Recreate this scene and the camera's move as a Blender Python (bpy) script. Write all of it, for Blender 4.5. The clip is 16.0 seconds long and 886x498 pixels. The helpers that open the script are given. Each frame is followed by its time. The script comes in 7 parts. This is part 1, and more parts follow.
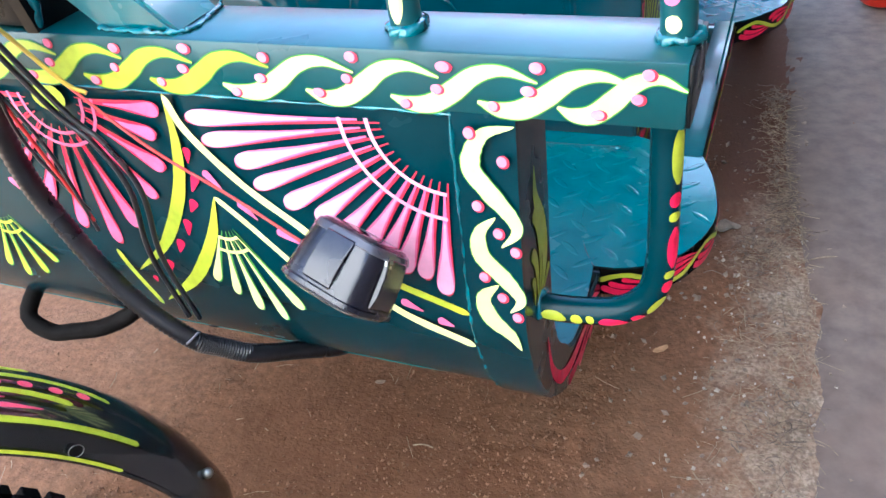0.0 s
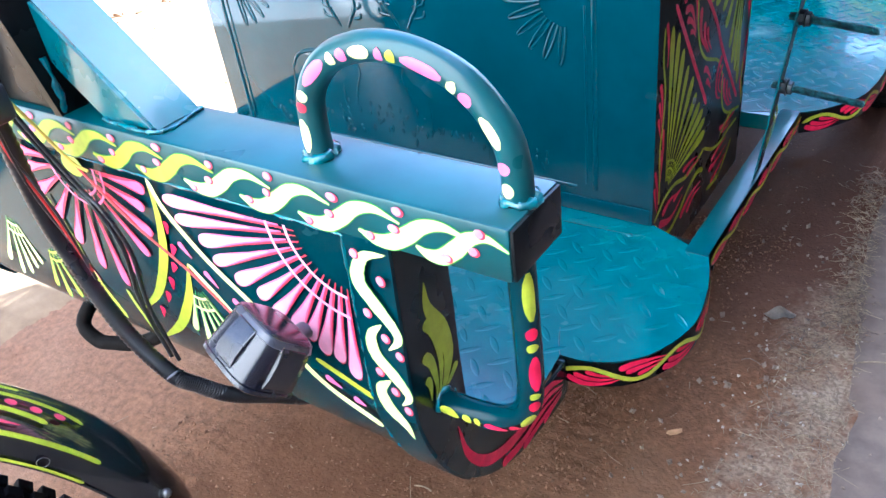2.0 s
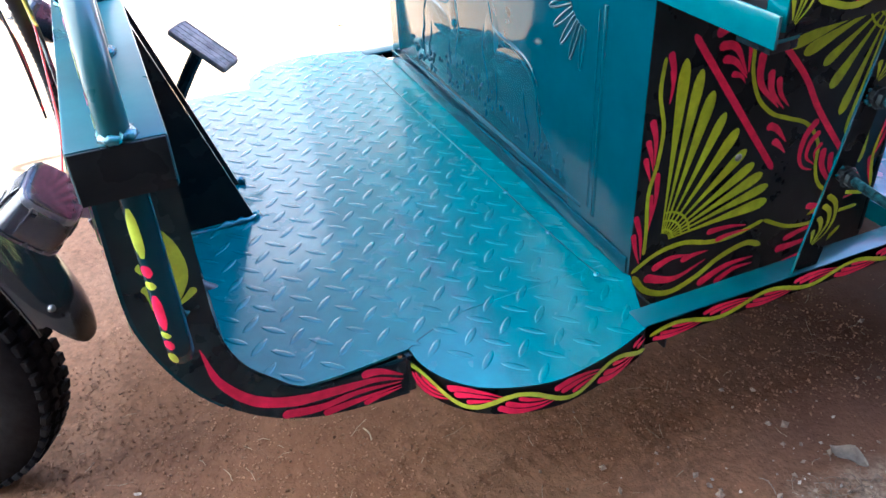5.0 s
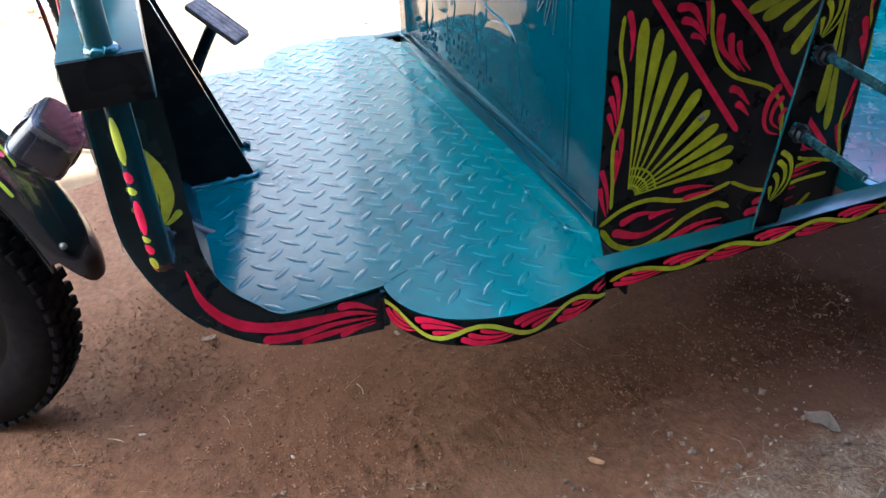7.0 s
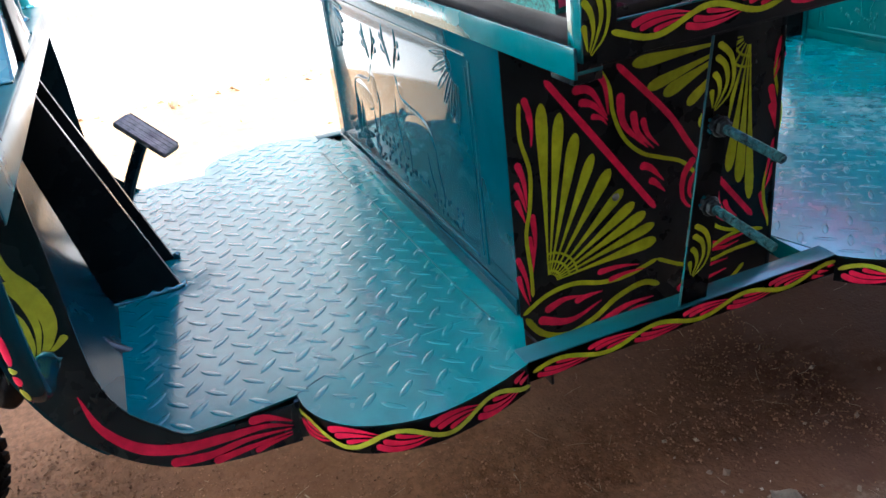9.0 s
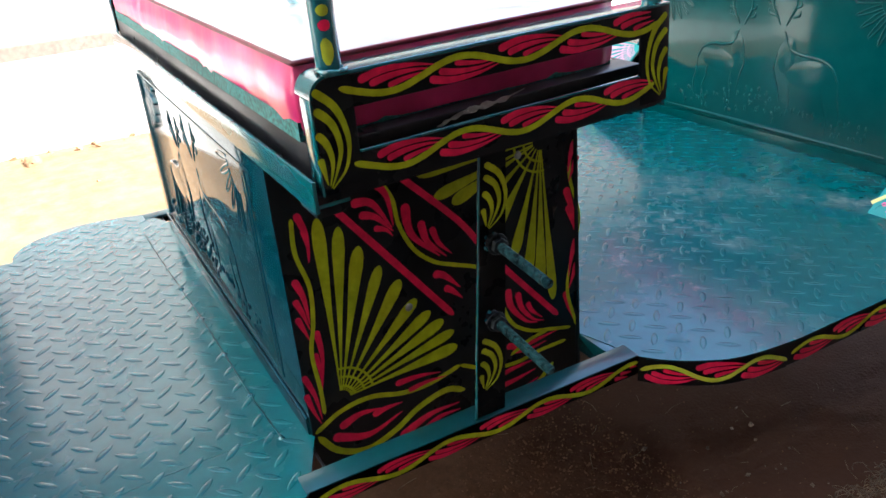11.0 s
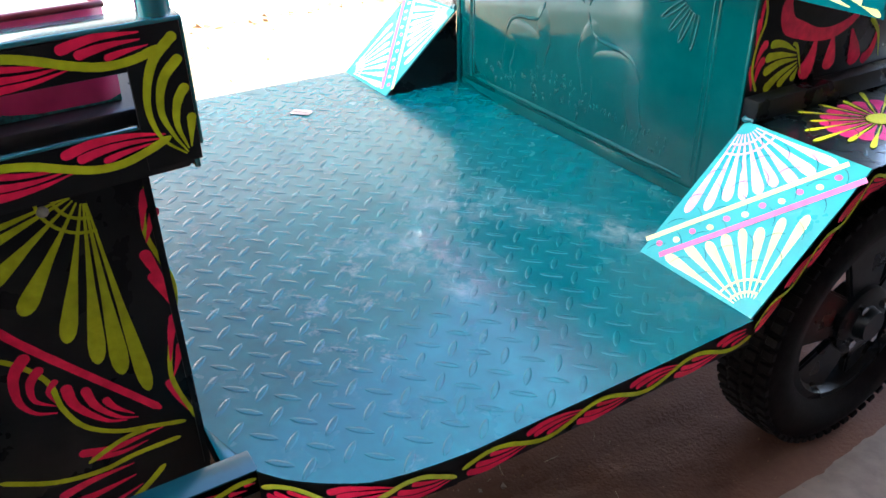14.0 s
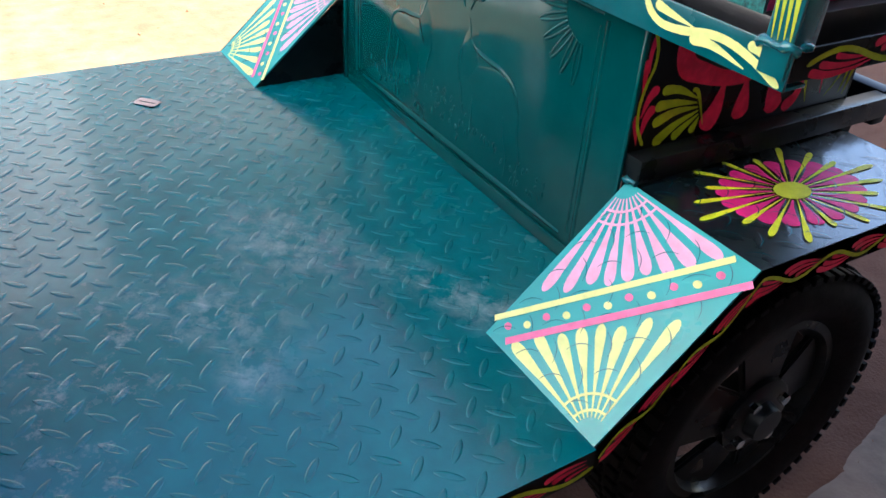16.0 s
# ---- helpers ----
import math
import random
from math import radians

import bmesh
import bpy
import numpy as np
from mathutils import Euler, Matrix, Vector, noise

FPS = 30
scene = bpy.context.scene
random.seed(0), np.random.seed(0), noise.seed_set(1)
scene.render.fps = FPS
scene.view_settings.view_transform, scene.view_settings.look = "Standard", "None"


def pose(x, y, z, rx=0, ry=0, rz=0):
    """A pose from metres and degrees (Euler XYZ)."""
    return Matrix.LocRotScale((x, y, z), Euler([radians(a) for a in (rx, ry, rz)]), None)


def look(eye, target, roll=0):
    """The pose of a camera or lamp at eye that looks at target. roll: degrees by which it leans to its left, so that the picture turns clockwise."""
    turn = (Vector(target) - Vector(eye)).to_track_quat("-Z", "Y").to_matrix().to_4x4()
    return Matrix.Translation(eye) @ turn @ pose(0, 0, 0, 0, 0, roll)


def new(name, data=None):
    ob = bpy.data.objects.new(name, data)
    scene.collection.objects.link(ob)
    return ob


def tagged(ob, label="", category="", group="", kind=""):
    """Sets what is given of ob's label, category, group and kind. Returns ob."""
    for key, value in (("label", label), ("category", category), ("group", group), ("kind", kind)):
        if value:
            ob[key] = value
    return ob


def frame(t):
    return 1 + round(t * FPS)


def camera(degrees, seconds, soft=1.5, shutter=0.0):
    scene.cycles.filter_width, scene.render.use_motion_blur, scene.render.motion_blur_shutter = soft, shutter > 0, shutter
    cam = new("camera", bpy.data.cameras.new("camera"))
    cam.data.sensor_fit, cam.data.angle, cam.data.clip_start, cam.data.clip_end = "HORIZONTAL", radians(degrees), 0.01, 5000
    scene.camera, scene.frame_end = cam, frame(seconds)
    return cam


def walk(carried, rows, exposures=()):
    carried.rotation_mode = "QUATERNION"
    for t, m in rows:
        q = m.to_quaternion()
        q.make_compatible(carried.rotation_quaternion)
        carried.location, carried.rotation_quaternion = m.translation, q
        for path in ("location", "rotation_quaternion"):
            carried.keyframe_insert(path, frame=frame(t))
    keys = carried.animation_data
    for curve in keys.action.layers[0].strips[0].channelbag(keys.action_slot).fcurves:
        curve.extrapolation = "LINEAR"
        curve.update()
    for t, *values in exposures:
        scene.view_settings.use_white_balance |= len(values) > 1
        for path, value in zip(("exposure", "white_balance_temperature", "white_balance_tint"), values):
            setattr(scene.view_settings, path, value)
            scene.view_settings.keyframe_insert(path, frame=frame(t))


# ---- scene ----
cam = camera(57.9, 16.0)
PATH = [
    (0, (0.163, -1.019, 0.971), (-0.536, 0.437, -0.208), -7.8),
    (0.5, (0.252, -0.961, 0.97), (-0.629, 0.412, -0.186), -8.0),
    (1, (0.298, -0.942, 0.973), (-0.711, 0.343, -0.18), -9.4),
    (1.5, (0.323, -0.925, 1.007), (-0.683, 0.404, -0.098), -7.8),
    (2, (0.353, -0.94, 1.054), (-0.675, 0.361, -0.063), -8.0),
    (2.5, (0.372, -0.949, 1.008), (-0.606, 0.352, -0.153), -9.2),
    (3, (0.416, -0.917, 0.982), (-0.56, 0.428, -0.13), -8.6),
    (3.5, (0.466, -0.831, 0.953), (-0.674, 0.373, -0.166), -9.3),
    (4, (0.545, -0.705, 0.954), (-0.724, 0.276, -0.241), -9.2),
    (4.5, (0.598, -0.62, 0.968), (-0.771, 0.098, -0.3), -11.1),
    (5, (0.673, -0.523, 1.013), (-0.786, 0.059, -0.057), -3.1),
    (5.2, (0.709, -0.507, 1.015), (-0.774, 0.047, -0.035), -1.6),
    (7.3, (0.805, -0.485, 0.963), (-0.716, 0.010, -0.062), -4.0),
    (7.5, (0.808, -0.477, 0.956), (-0.727, 0.028, -0.045), -4.2),
    (8, (0.797, -0.459, 0.966), (-0.743, 0.063, -0.016), -4.9),
    (8.2, (0.805, -0.443, 0.964), (-0.756, 0.102, 0.029), -5.3),
    (10.3, (0.814, -0.3, 0.99), (-0.885, 0.311, 0.131), -8.2),
    (10.5, (0.815, -0.29, 1.001), (-0.854, 0.385, 0.132), -7.2),
    (11, (0.799, -0.202, 1.012), (-0.821, 0.612, 0.167), -5.2),
    (11.5, (0.782, -0.088, 1.001), (-0.823, 0.661, 0.072), -4.7),
    (12, (0.767, -0.005, 1.002), (-0.864, 0.715, 0.097), -3.9),
    (12.5, (0.771, 0.03, 1.015), (-0.855, 0.748, 0.098), -2.4),
    (13, (0.754, 0.093, 0.995), (-0.831, 0.819, 0.015), -3.9),
    (13.5, (0.723, 0.193, 0.999), (-0.819, 1.008, 0.02), -2.3),
    (14, (0.702, 0.295, 1.006), (-0.779, 1.18, -0.006), -0.9),
    (14.5, (0.666, 0.377, 1.023), (-0.793, 1.261, -0.021), 0.5),
    (15, (0.593, 0.486, 1.034), (-0.842, 1.429, 0.008), 0.2),
    (15.5, (0.57, 0.54, 1.032), (-0.753, 1.552, -0.075), 5.1),
    (16, (0.572, 0.613, 1.021), (-0.819, 1.513, -0.1), 4.0),
]

EXPOSURES = [(0, 3.27, 5330, 10), (0.5, 3.32, 5080, 10), (1.5, 3.43, 4970, 10), (4, 3.72, 5180, 10), (5, 3.7, 5120, 10), (7.3, 3.22, 5250, 10), (8.2, 3.4, 5330, 10), (10.3, 2.66, 6100, 10), (12.5, 3.25, 6000, 10), (14, 3.5, 5900, 10), (15, 2.75, 6000, 10), (16, 2.6, 5850, 10)]
walk(cam, [(t, look(eye, target, roll)) for t, eye, target, roll in PATH], EXPOSURES)

# light: sun from behind the added, unseen wall on the near side, open sky over the rest
SUN_UP, SUN_ROT, SUN, SKY = 44.0, 33.0, 5.0, 0.120
WALL_X, WALL_H, WALL_HALF, WALL_REAR, SOUTH_H = 1.15, 4.5, 9.0, 5.8, 13.0

import itertools

# ---- world, sun and exposure ----
world = bpy.data.worlds.new("sky")
scene.world = world
world.use_nodes = True
wn = world.node_tree
wn.nodes.clear()
w_out = wn.nodes.new("ShaderNodeOutputWorld")
w_bg = wn.nodes.new("ShaderNodeBackground")
w_sky = wn.nodes.new("ShaderNodeTexSky")
w_sky.sky_type = "NISHITA"
w_sky.sun_disc = False
w_sky.sun_elevation = radians(SUN_UP)
w_sky.sun_rotation = radians(SUN_ROT)
w_sky.air_density, w_sky.dust_density, w_sky.ozone_density = 1.0, 0.9, 0.0
w_bg.inputs["Strength"].default_value = SKY
wn.links.new(w_sky.outputs[0], w_bg.inputs["Color"])
wn.links.new(w_bg.outputs[0], w_out.inputs["Surface"])

sun_data = bpy.data.lights.new("sun", "SUN")
sun_data.energy, sun_data.angle, sun_data.color = SUN, radians(0.6), (1.0, 0.95, 0.86)
sun = new("sun", sun_data)
sun_dir = Vector((math.cos(radians(SUN_UP)) * math.sin(radians(SUN_ROT)), math.cos(radians(SUN_UP)) * math.cos(radians(SUN_ROT)), math.sin(radians(SUN_UP))))
sun.matrix_world = look(sun_dir * 20, (0, 0, 0))


# ---- materials ----
FLOOR = 0.40                    # height of the tread-plate floors


def material(name, base, rough=0.5, metal=0.0, coat=0.0, grain=0.12, scale=18.0, big=2.5, bump=0.0, bump_scale=300.0, spec=0.5, dust=0.0, dust_color=(0.45, 0.4, 0.34), rough_var=0.15, coat_rough=0.08, flow=None, scuff=0.0, worn_at=(), belt=None, rear_shade=None):
    """A surface with two scales of colour variation, uneven gloss, fine relief and dust."""
    m = bpy.data.materials.new(name)
    m.use_nodes = True
    nt = m.node_tree
    bsdf = nt.nodes["Principled BSDF"]
    co = nt.nodes.new("ShaderNodeTexCoord")
    vec = co.outputs["Object"]
    if flow:
        mp = nt.nodes.new("ShaderNodeMapping")
        mp.inputs["Scale"].default_value = flow
        nt.links.new(vec, mp.inputs["Vector"])
        vec = mp.outputs[0]

    def noise_tex(s, detail=4.0, rough_=0.55):
        n = nt.nodes.new("ShaderNodeTexNoise")
        n.inputs["Scale"].default_value, n.inputs["Detail"].default_value, n.inputs["Roughness"].default_value = s, detail, rough_
        nt.links.new(vec, n.inputs["Vector"])
        return n.outputs["Fac"]

    def ramp(fac, lo, hi, a, b):
        r = nt.nodes.new("ShaderNodeMapRange")
        r.inputs["From Min"].default_value, r.inputs["From Max"].default_value = lo, hi
        r.inputs["To Min"].default_value, r.inputs["To Max"].default_value = a, b
        nt.links.new(fac, r.inputs["Value"])
        return r.outputs[0]

    def mix(fac, a, b, mode="MIX"):
        x = nt.nodes.new("ShaderNodeMix")
        x.data_type, x.blend_type = "RGBA", mode
        for sock, val in ((x.inputs[0], fac), (x.inputs[6], a), (x.inputs[7], b)):
            if isinstance(val, bpy.types.NodeSocket):
                nt.links.new(val, sock)
            else:
                sock.default_value = val if isinstance(val, float) else (*val, 1)
        return x.outputs[2]

    fine, broad = noise_tex(scale), noise_tex(big, 3.0)
    lo = tuple(c * (1 - grain * 1.6) for c in base)
    hi = tuple(min(1, c * (1 + grain * 1.3) + 0.004) for c in base)
    col = mix(ramp(fine, 0.3, 0.7, 0, 1), lo, hi)
    col = mix(ramp(broad, 0.35, 0.7, 0, 0.5), col, tuple(c * (1 - grain * 2) for c in base))
    rgh = ramp(noise_tex(big * 3.1), 0.3, 0.7, max(0.02, rough - rough_var * 0.5), min(1, rough + rough_var * 0.5))
    if dust > 0:
        mask = ramp(noise_tex(big * 1.7, 6.0, 0.65), 0.5, 0.78, 0, dust)
        col = mix(mask, col, dust_color)
    if belt:
        # a belt of paler grit along x = belt[0], fading out past y = belt[2], broken up in patches
        sep = nt.nodes.new("ShaderNodeSeparateXYZ")
        nt.links.new(vec, sep.inputs[0])

        def calc(op, a, b):
            m_ = nt.nodes.new("ShaderNodeMath")
            m_.operation = op
            for sock, val in ((m_.inputs[0], a), (m_.inputs[1], b)):
                if isinstance(val, bpy.types.NodeSocket):
                    nt.links.new(val, sock)
                else:
                    sock.default_value = val
            return m_.outputs[0]
        away = calc("ABSOLUTE", calc("SUBTRACT", sep.outputs[0], belt[0]), 0.0)
        cover = calc("SUBTRACT", ramp(away, 0.0, belt[1], 1.0, 0.0), ramp(sep.outputs[1], belt[2], belt[2] + 0.45, 0.0, 1.0))
        patches = calc("MULTIPLY", ramp(noise_tex(9.0, 6.0, 0.7), 0.3, 0.7, 0.25, 1.3), cover)
        grains = mix(ramp(noise_tex(150.0, 3.0), 0.4, 0.6, 0, 1), tuple(c * 0.62 for c in belt[3]), tuple(c * 1.25 for c in belt[3]))
        # darker soil, shade painted in, towards the rear of the yard; wandering edge
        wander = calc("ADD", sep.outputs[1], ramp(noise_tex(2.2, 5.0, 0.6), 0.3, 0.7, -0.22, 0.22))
        col = mix(ramp(wander, rear_shade[0], rear_shade[1], 0, 0.85), col, rear_shade[2])
        # a darker, redder spot: the nose's shade painted onto the ground
        nose_shade = calc("ADD", calc("POWER", calc("DIVIDE", calc("ADD", sep.outputs[0], 0.36), 0.36), 2.0), calc("POWER", calc("DIVIDE", calc("ADD", sep.outputs[1], 0.44), 0.30), 2.0))
        nose_shade = calc("ADD", nose_shade, ramp(noise_tex(6.0, 5.0, 0.6), 0.3, 0.7, -0.35, 0.35))
        col = mix(ramp(nose_shade, 0.25, 1.1, 0.62, 0.0), col, (0.105, 0.047, 0.024))
        col = mix(ramp(patches, 0.32, 0.92, 0, 0.9), col, grains)
    if scuff > 0:
        worn = nt.nodes.new("ShaderNodeMath")
        worn.operation = "MULTIPLY"
        nt.links.new(ramp(noise_tex(24.0, 9.0, 0.75), 0.53, 0.66, 0, scuff), worn.inputs[0])
        nt.links.new(ramp(noise_tex(2.6, 2.0), 0.56, 0.68, 0, 1), worn.inputs[1])
        col = mix(worn.outputs[0], col, (0.46, 0.47, 0.46))
    for (wx, wy, wz), (rx, ry), turn_ in worn_at:
        # a rubbed patch: streaky, soft-edged, paler than the paint
        mp = nt.nodes.new("ShaderNodeMapping")
        mp.vector_type = "TEXTURE"
        mp.inputs["Location"].default_value, mp.inputs["Rotation"].default_value, mp.inputs["Scale"].default_value = (wx, wy, wz), (0, 0, radians(turn_)), (rx, ry, 1)
        nt.links.new(vec, mp.inputs["Vector"])
        ln = nt.nodes.new("ShaderNodeVectorMath")
        ln.operation = "LENGTH"
        nt.links.new(mp.outputs[0], ln.inputs[0])
        rub = nt.nodes.new("ShaderNodeMath")
        rub.operation = "MULTIPLY"
        nt.links.new(ramp(ln.outputs["Value"], 0.1, 1.0, 0.5, 0.0), rub.inputs[0])
        nt.links.new(ramp(noise_tex(26.0, 8.0, 0.72), 0.42, 0.66, 0, 1), rub.inputs[1])
        col = mix(rub.outputs[0], col, (0.40, 0.45, 0.45))
    nt.links.new(col, bsdf.inputs["Base Color"])
    nt.links.new(rgh, bsdf.inputs["Roughness"])
    bsdf.inputs["Metallic"].default_value = metal
    bsdf.inputs["Coat Weight"].default_value = coat
    bsdf.inputs["Coat Roughness"].default_value = coat_rough
    bsdf.inputs["Specular IOR Level"].default_value = spec
    if bump > 0:
        bp = nt.nodes.new("ShaderNodeBump")
        bp.inputs["Strength"].default_value, bp.inputs["Distance"].default_value = min(1.0, bump), 0.002 * max(1.0, bump)
        nt.links.new(noise_tex(bump_scale, 3.0), bp.inputs["Height"])
        nt.links.new(bp.outputs[0], bsdf.inputs["Normal"])
    return m


TEAL = material("teal_enamel", (0.001, 0.120, 0.145), 0.24, 0.0, 0.9, 0.14, 14, 3, 0.05, 60, dust=0.06)
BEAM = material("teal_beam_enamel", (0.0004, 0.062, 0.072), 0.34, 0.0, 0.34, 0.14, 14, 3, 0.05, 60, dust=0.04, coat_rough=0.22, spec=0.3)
SILL = material("teal_sill_enamel", (0.001, 0.066, 0.082), 0.34, 0.0, 0.25, 0.2, 14, 3, 0.08, 60, dust=0.08, dust_color=(0.12, 0.2, 0.2), spec=0.4)
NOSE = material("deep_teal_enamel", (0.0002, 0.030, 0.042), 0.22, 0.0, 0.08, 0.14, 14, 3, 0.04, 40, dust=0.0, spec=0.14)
CHEEK = material("blackish_teal_enamel", (0.001, 0.012, 0.015), 0.24, 0.0, 0.15, 0.2, 20, 4, 0.05, 80, dust=0.01, spec=0.2)
PLATE = material("teal_tread_plate", (0.0003, 0.128, 0.146), 0.24, 0.0, 0.50, 0.12, 30, 4, 0.05, 120, dust=0.05, dust_color=(0.04, 0.20, 0.22), coat_rough=0.09, spec=0.3, scuff=0.34, worn_at=(((-0.31, 0.93, FLOOR), (0.16, 0.11), 20), ((-0.15, 1.05, FLOOR), (0.13, 0.05), 25), ((-0.19, 0.80, FLOOR), (0.15, 0.07), 35), ((-0.045, 1.10, FLOOR), (0.10, 0.06), 30), ((-0.08, 0.80, FLOOR), (0.06, 0.05), 0)))
PANEL = material("teal_pressed_sheet", (0.0003, 0.044, 0.064), 0.07, 0.0, 0.0, 0.1, 10, 3, 0.03, 14, dust=0.0, spec=0.5, rough_var=0.04)
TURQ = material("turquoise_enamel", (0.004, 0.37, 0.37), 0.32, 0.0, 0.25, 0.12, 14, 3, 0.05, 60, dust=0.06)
FUCHSIA = material("fuchsia_brush_paint", (0.98, 0.02, 0.27), 0.4, grain=0.14, scale=70, big=16, spec=0.2)
REARP = material("deep_teal_pressed_sheet", (0.0003, 0.064, 0.068), 0.11, 0.0, 0.0, 0.1, 10, 3, 0.03, 14, dust=0.0, spec=0.27, rough_var=0.04)
DARK = material("black_green_enamel", (0.0045, 0.0065, 0.0075), 0.30, 0.0, 0.0, 0.25, 20, 4, 0.05, 80, dust=0.03, spec=0.16)
PINK = material("pink_brush_paint", (0.88, 0.16, 0.36), 0.4, grain=0.14, scale=70, big=16)
BLUSH = material("blush_pink_brush_paint", (0.92, 0.30, 0.46), 0.4, grain=0.2, scale=120, big=30)
CORAL = material("coral_pink_brush_paint", (0.90, 0.085, 0.17), 0.4, grain=0.14, scale=70, big=16)
PALE = material("pale_pink_brush_paint", (0.9, 0.42, 0.62), 0.4, grain=0.1, scale=70, big=16)
RED = material("crimson_brush_paint", (0.62, 0.02, 0.06), 0.4, grain=0.2, scale=70, big=16)
ROSE = material("rose_red_brush_paint", (0.92, 0.012, 0.085), 0.42, grain=0.18, scale=60, big=16, spec=0.2)
LIME = material("lime_brush_paint", (0.50, 0.60, 0.03), 0.4, grain=0.14, scale=70, big=16)
OLIVE = material("olive_lime_brush_paint", (0.47, 0.55, 0.008), 0.42, grain=0.16, scale=60, big=16, spec=0.2)
CREAM = material("cream_brush_paint", (0.83, 0.86, 0.31), 0.4, grain=0.08, scale=70, big=16)
# yellower lime, its colour lifted to offset weak light on the arch top
LIFTED_LIME = material("lifted_lime_paint", (0.80, 0.84, 0.02), 0.45, grain=0.1, scale=70, big=16, spec=0.2)
GREEN = material("green_brush_edge", (0.06, 0.28, 0.03), 0.4, grain=0.2, scale=70, big=16)
RUBBER = material("black_rubber", (0.005, 0.004, 0.004), 0.75, grain=0.3, scale=60, bump=0.2, dust=0.04, dust_color=(0.05, 0.035, 0.025), spec=0.10)
PLASTIC = material("black_plastic", (0.014, 0.014, 0.017), 0.32, grain=0.2, scale=60, bump=0.08, bump_scale=500)
STUD = material("teal_smeared_steel", (0.045, 0.165, 0.185), 0.34, 0.55, grain=0.6, scale=160, bump=0.1)
DARKNUT = material("dark_oily_steel", (0.035, 0.045, 0.048), 0.38, 0.6, grain=0.5, scale=200, bump=0.2)
STEEL = material("zinc_steel", (0.33, 0.34, 0.32), 0.35, 0.9, grain=0.3, scale=90, bump=0.1)
CHROME = material("bright_steel", (0.6, 0.6, 0.6), 0.2, 1.0, grain=0.1, scale=40)
SILVER = material("grey_plastic_bezel", (0.16, 0.16, 0.19), 0.35, 0.0, grain=0.15, scale=40)
BLADE = material("tarnished_blade", (0.62, 0.50, 0.50), 0.32, 0.8, grain=0.25, scale=300)
WELD = material("weld_bead", (0.003, 0.15, 0.19), 0.16, 0.2, 0.8, 0.3, 80, 10, 0.6, 300)
CUSHION = material("crimson_satin", (0.82, 0.04, 0.20), 0.34, 0.0, 0.35, 0.3, 9, 3, 0.3, 22, coat_rough=0.15, dust=0.10, dust_color=(0.9, 0.35, 0.5))
MAROON = material("maroon_satin_edge", (0.20, 0.012, 0.03), 0.4, grain=0.3, scale=40)
MESHBAND = material("teal_woven_band", (0.02, 0.2, 0.19), 0.6, grain=0.5, scale=220, bump=0.6, bump_scale=400)
GREY_PAD = material("worn_grey_rubber", (0.20, 0.17, 0.155), 0.6, grain=0.35, scale=60, bump=0.4, bump_scale=150)
WIRE_RED = material("red_wire", (0.5, 0.02, 0.02), 0.4)
WIRE_YELLOW = material("yellow_wire", (0.6, 0.4, 0.03), 0.4)
FILM = material("clear_film", (0.80, 0.78, 0.74), 0.18, 0.0, 0.8, 0.06, 8, 2, 0.3, 18, coat_rough=0.05)
SOIL = material("brown_trodden_soil", (0.188, 0.095, 0.051), 0.92, grain=0.20, scale=70, big=1.6, bump=1.5, bump_scale=150, spec=0.15, dust=0.5, dust_color=(0.255, 0.162, 0.10), belt=(0.25, 0.22, 0.45, (0.32, 0.25, 0.185)), rear_shade=(0.10, 0.55, (0.105, 0.052, 0.037)))
SAND = material("pale_sand", (0.20, 0.132, 0.074), 0.95, grain=0.16, scale=14, big=1.2, bump=0.9, bump_scale=90, spec=0.1, dust=0.5, dust_color=(0.27, 0.195, 0.125))
GLOSS = material("glossy_black_enamel", (0.010, 0.012, 0.013), 0.16, 0.0, 1.0, 0.2, 20, 4, 0.05, 60, dust=0.03, coat_rough=0.05)
ARCH = material("teal_black_enamel", (0.003, 0.012, 0.016), 0.26, 0.0, 0.9, 0.2, 20, 4, 0.05, 60, dust=0.03, coat_rough=0.20)
LAMPM = material("blue_black_plastic", (0.008, 0.009, 0.018), 0.26, 0.0, 0.5, 0.2, 40, 8, 0.03, 200, coat_rough=0.24, spec=0.5)
RIM_SHEEN = material("grey_rim_sheen", (0.06, 0.06, 0.075), 0.3, 0.0, 0.4, 0.2, 40, 8, 0.03, 200, coat_rough=0.15)
GLASS = material("smoked_clear_lens", (0.10, 0.10, 0.11), 0.12, 0.0, 1.0, 0.4, 60, 20, 0.3, 120, coat_rough=0.03)
POT = material("red_plastic", (0.62, 0.03, 0.012), 0.35, grain=0.1, scale=20)
# near-black tone of the added backdrop, for the floor's dark reflection zone
REFLECT_DARK = material("dark_reflection_wall", (0.055, 0.048, 0.038), 0.9, grain=0.08, scale=6, big=0.6, bump=0.3)
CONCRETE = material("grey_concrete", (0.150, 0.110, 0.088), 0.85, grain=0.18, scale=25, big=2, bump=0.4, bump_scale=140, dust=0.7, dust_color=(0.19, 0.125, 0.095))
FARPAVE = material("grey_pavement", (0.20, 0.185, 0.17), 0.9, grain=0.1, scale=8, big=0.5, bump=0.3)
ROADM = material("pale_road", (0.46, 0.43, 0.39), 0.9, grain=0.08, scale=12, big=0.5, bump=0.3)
# dark so that the unseen near-side walls bounce little light
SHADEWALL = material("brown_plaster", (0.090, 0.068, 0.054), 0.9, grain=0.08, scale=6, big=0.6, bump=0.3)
# tones of the added backdrop walls, set by the reflections wanted
REFLECT_MID = material("mid_reflection_wall", (0.20, 0.18, 0.155), 0.9, grain=0.08, scale=6, big=0.6, bump=0.3)
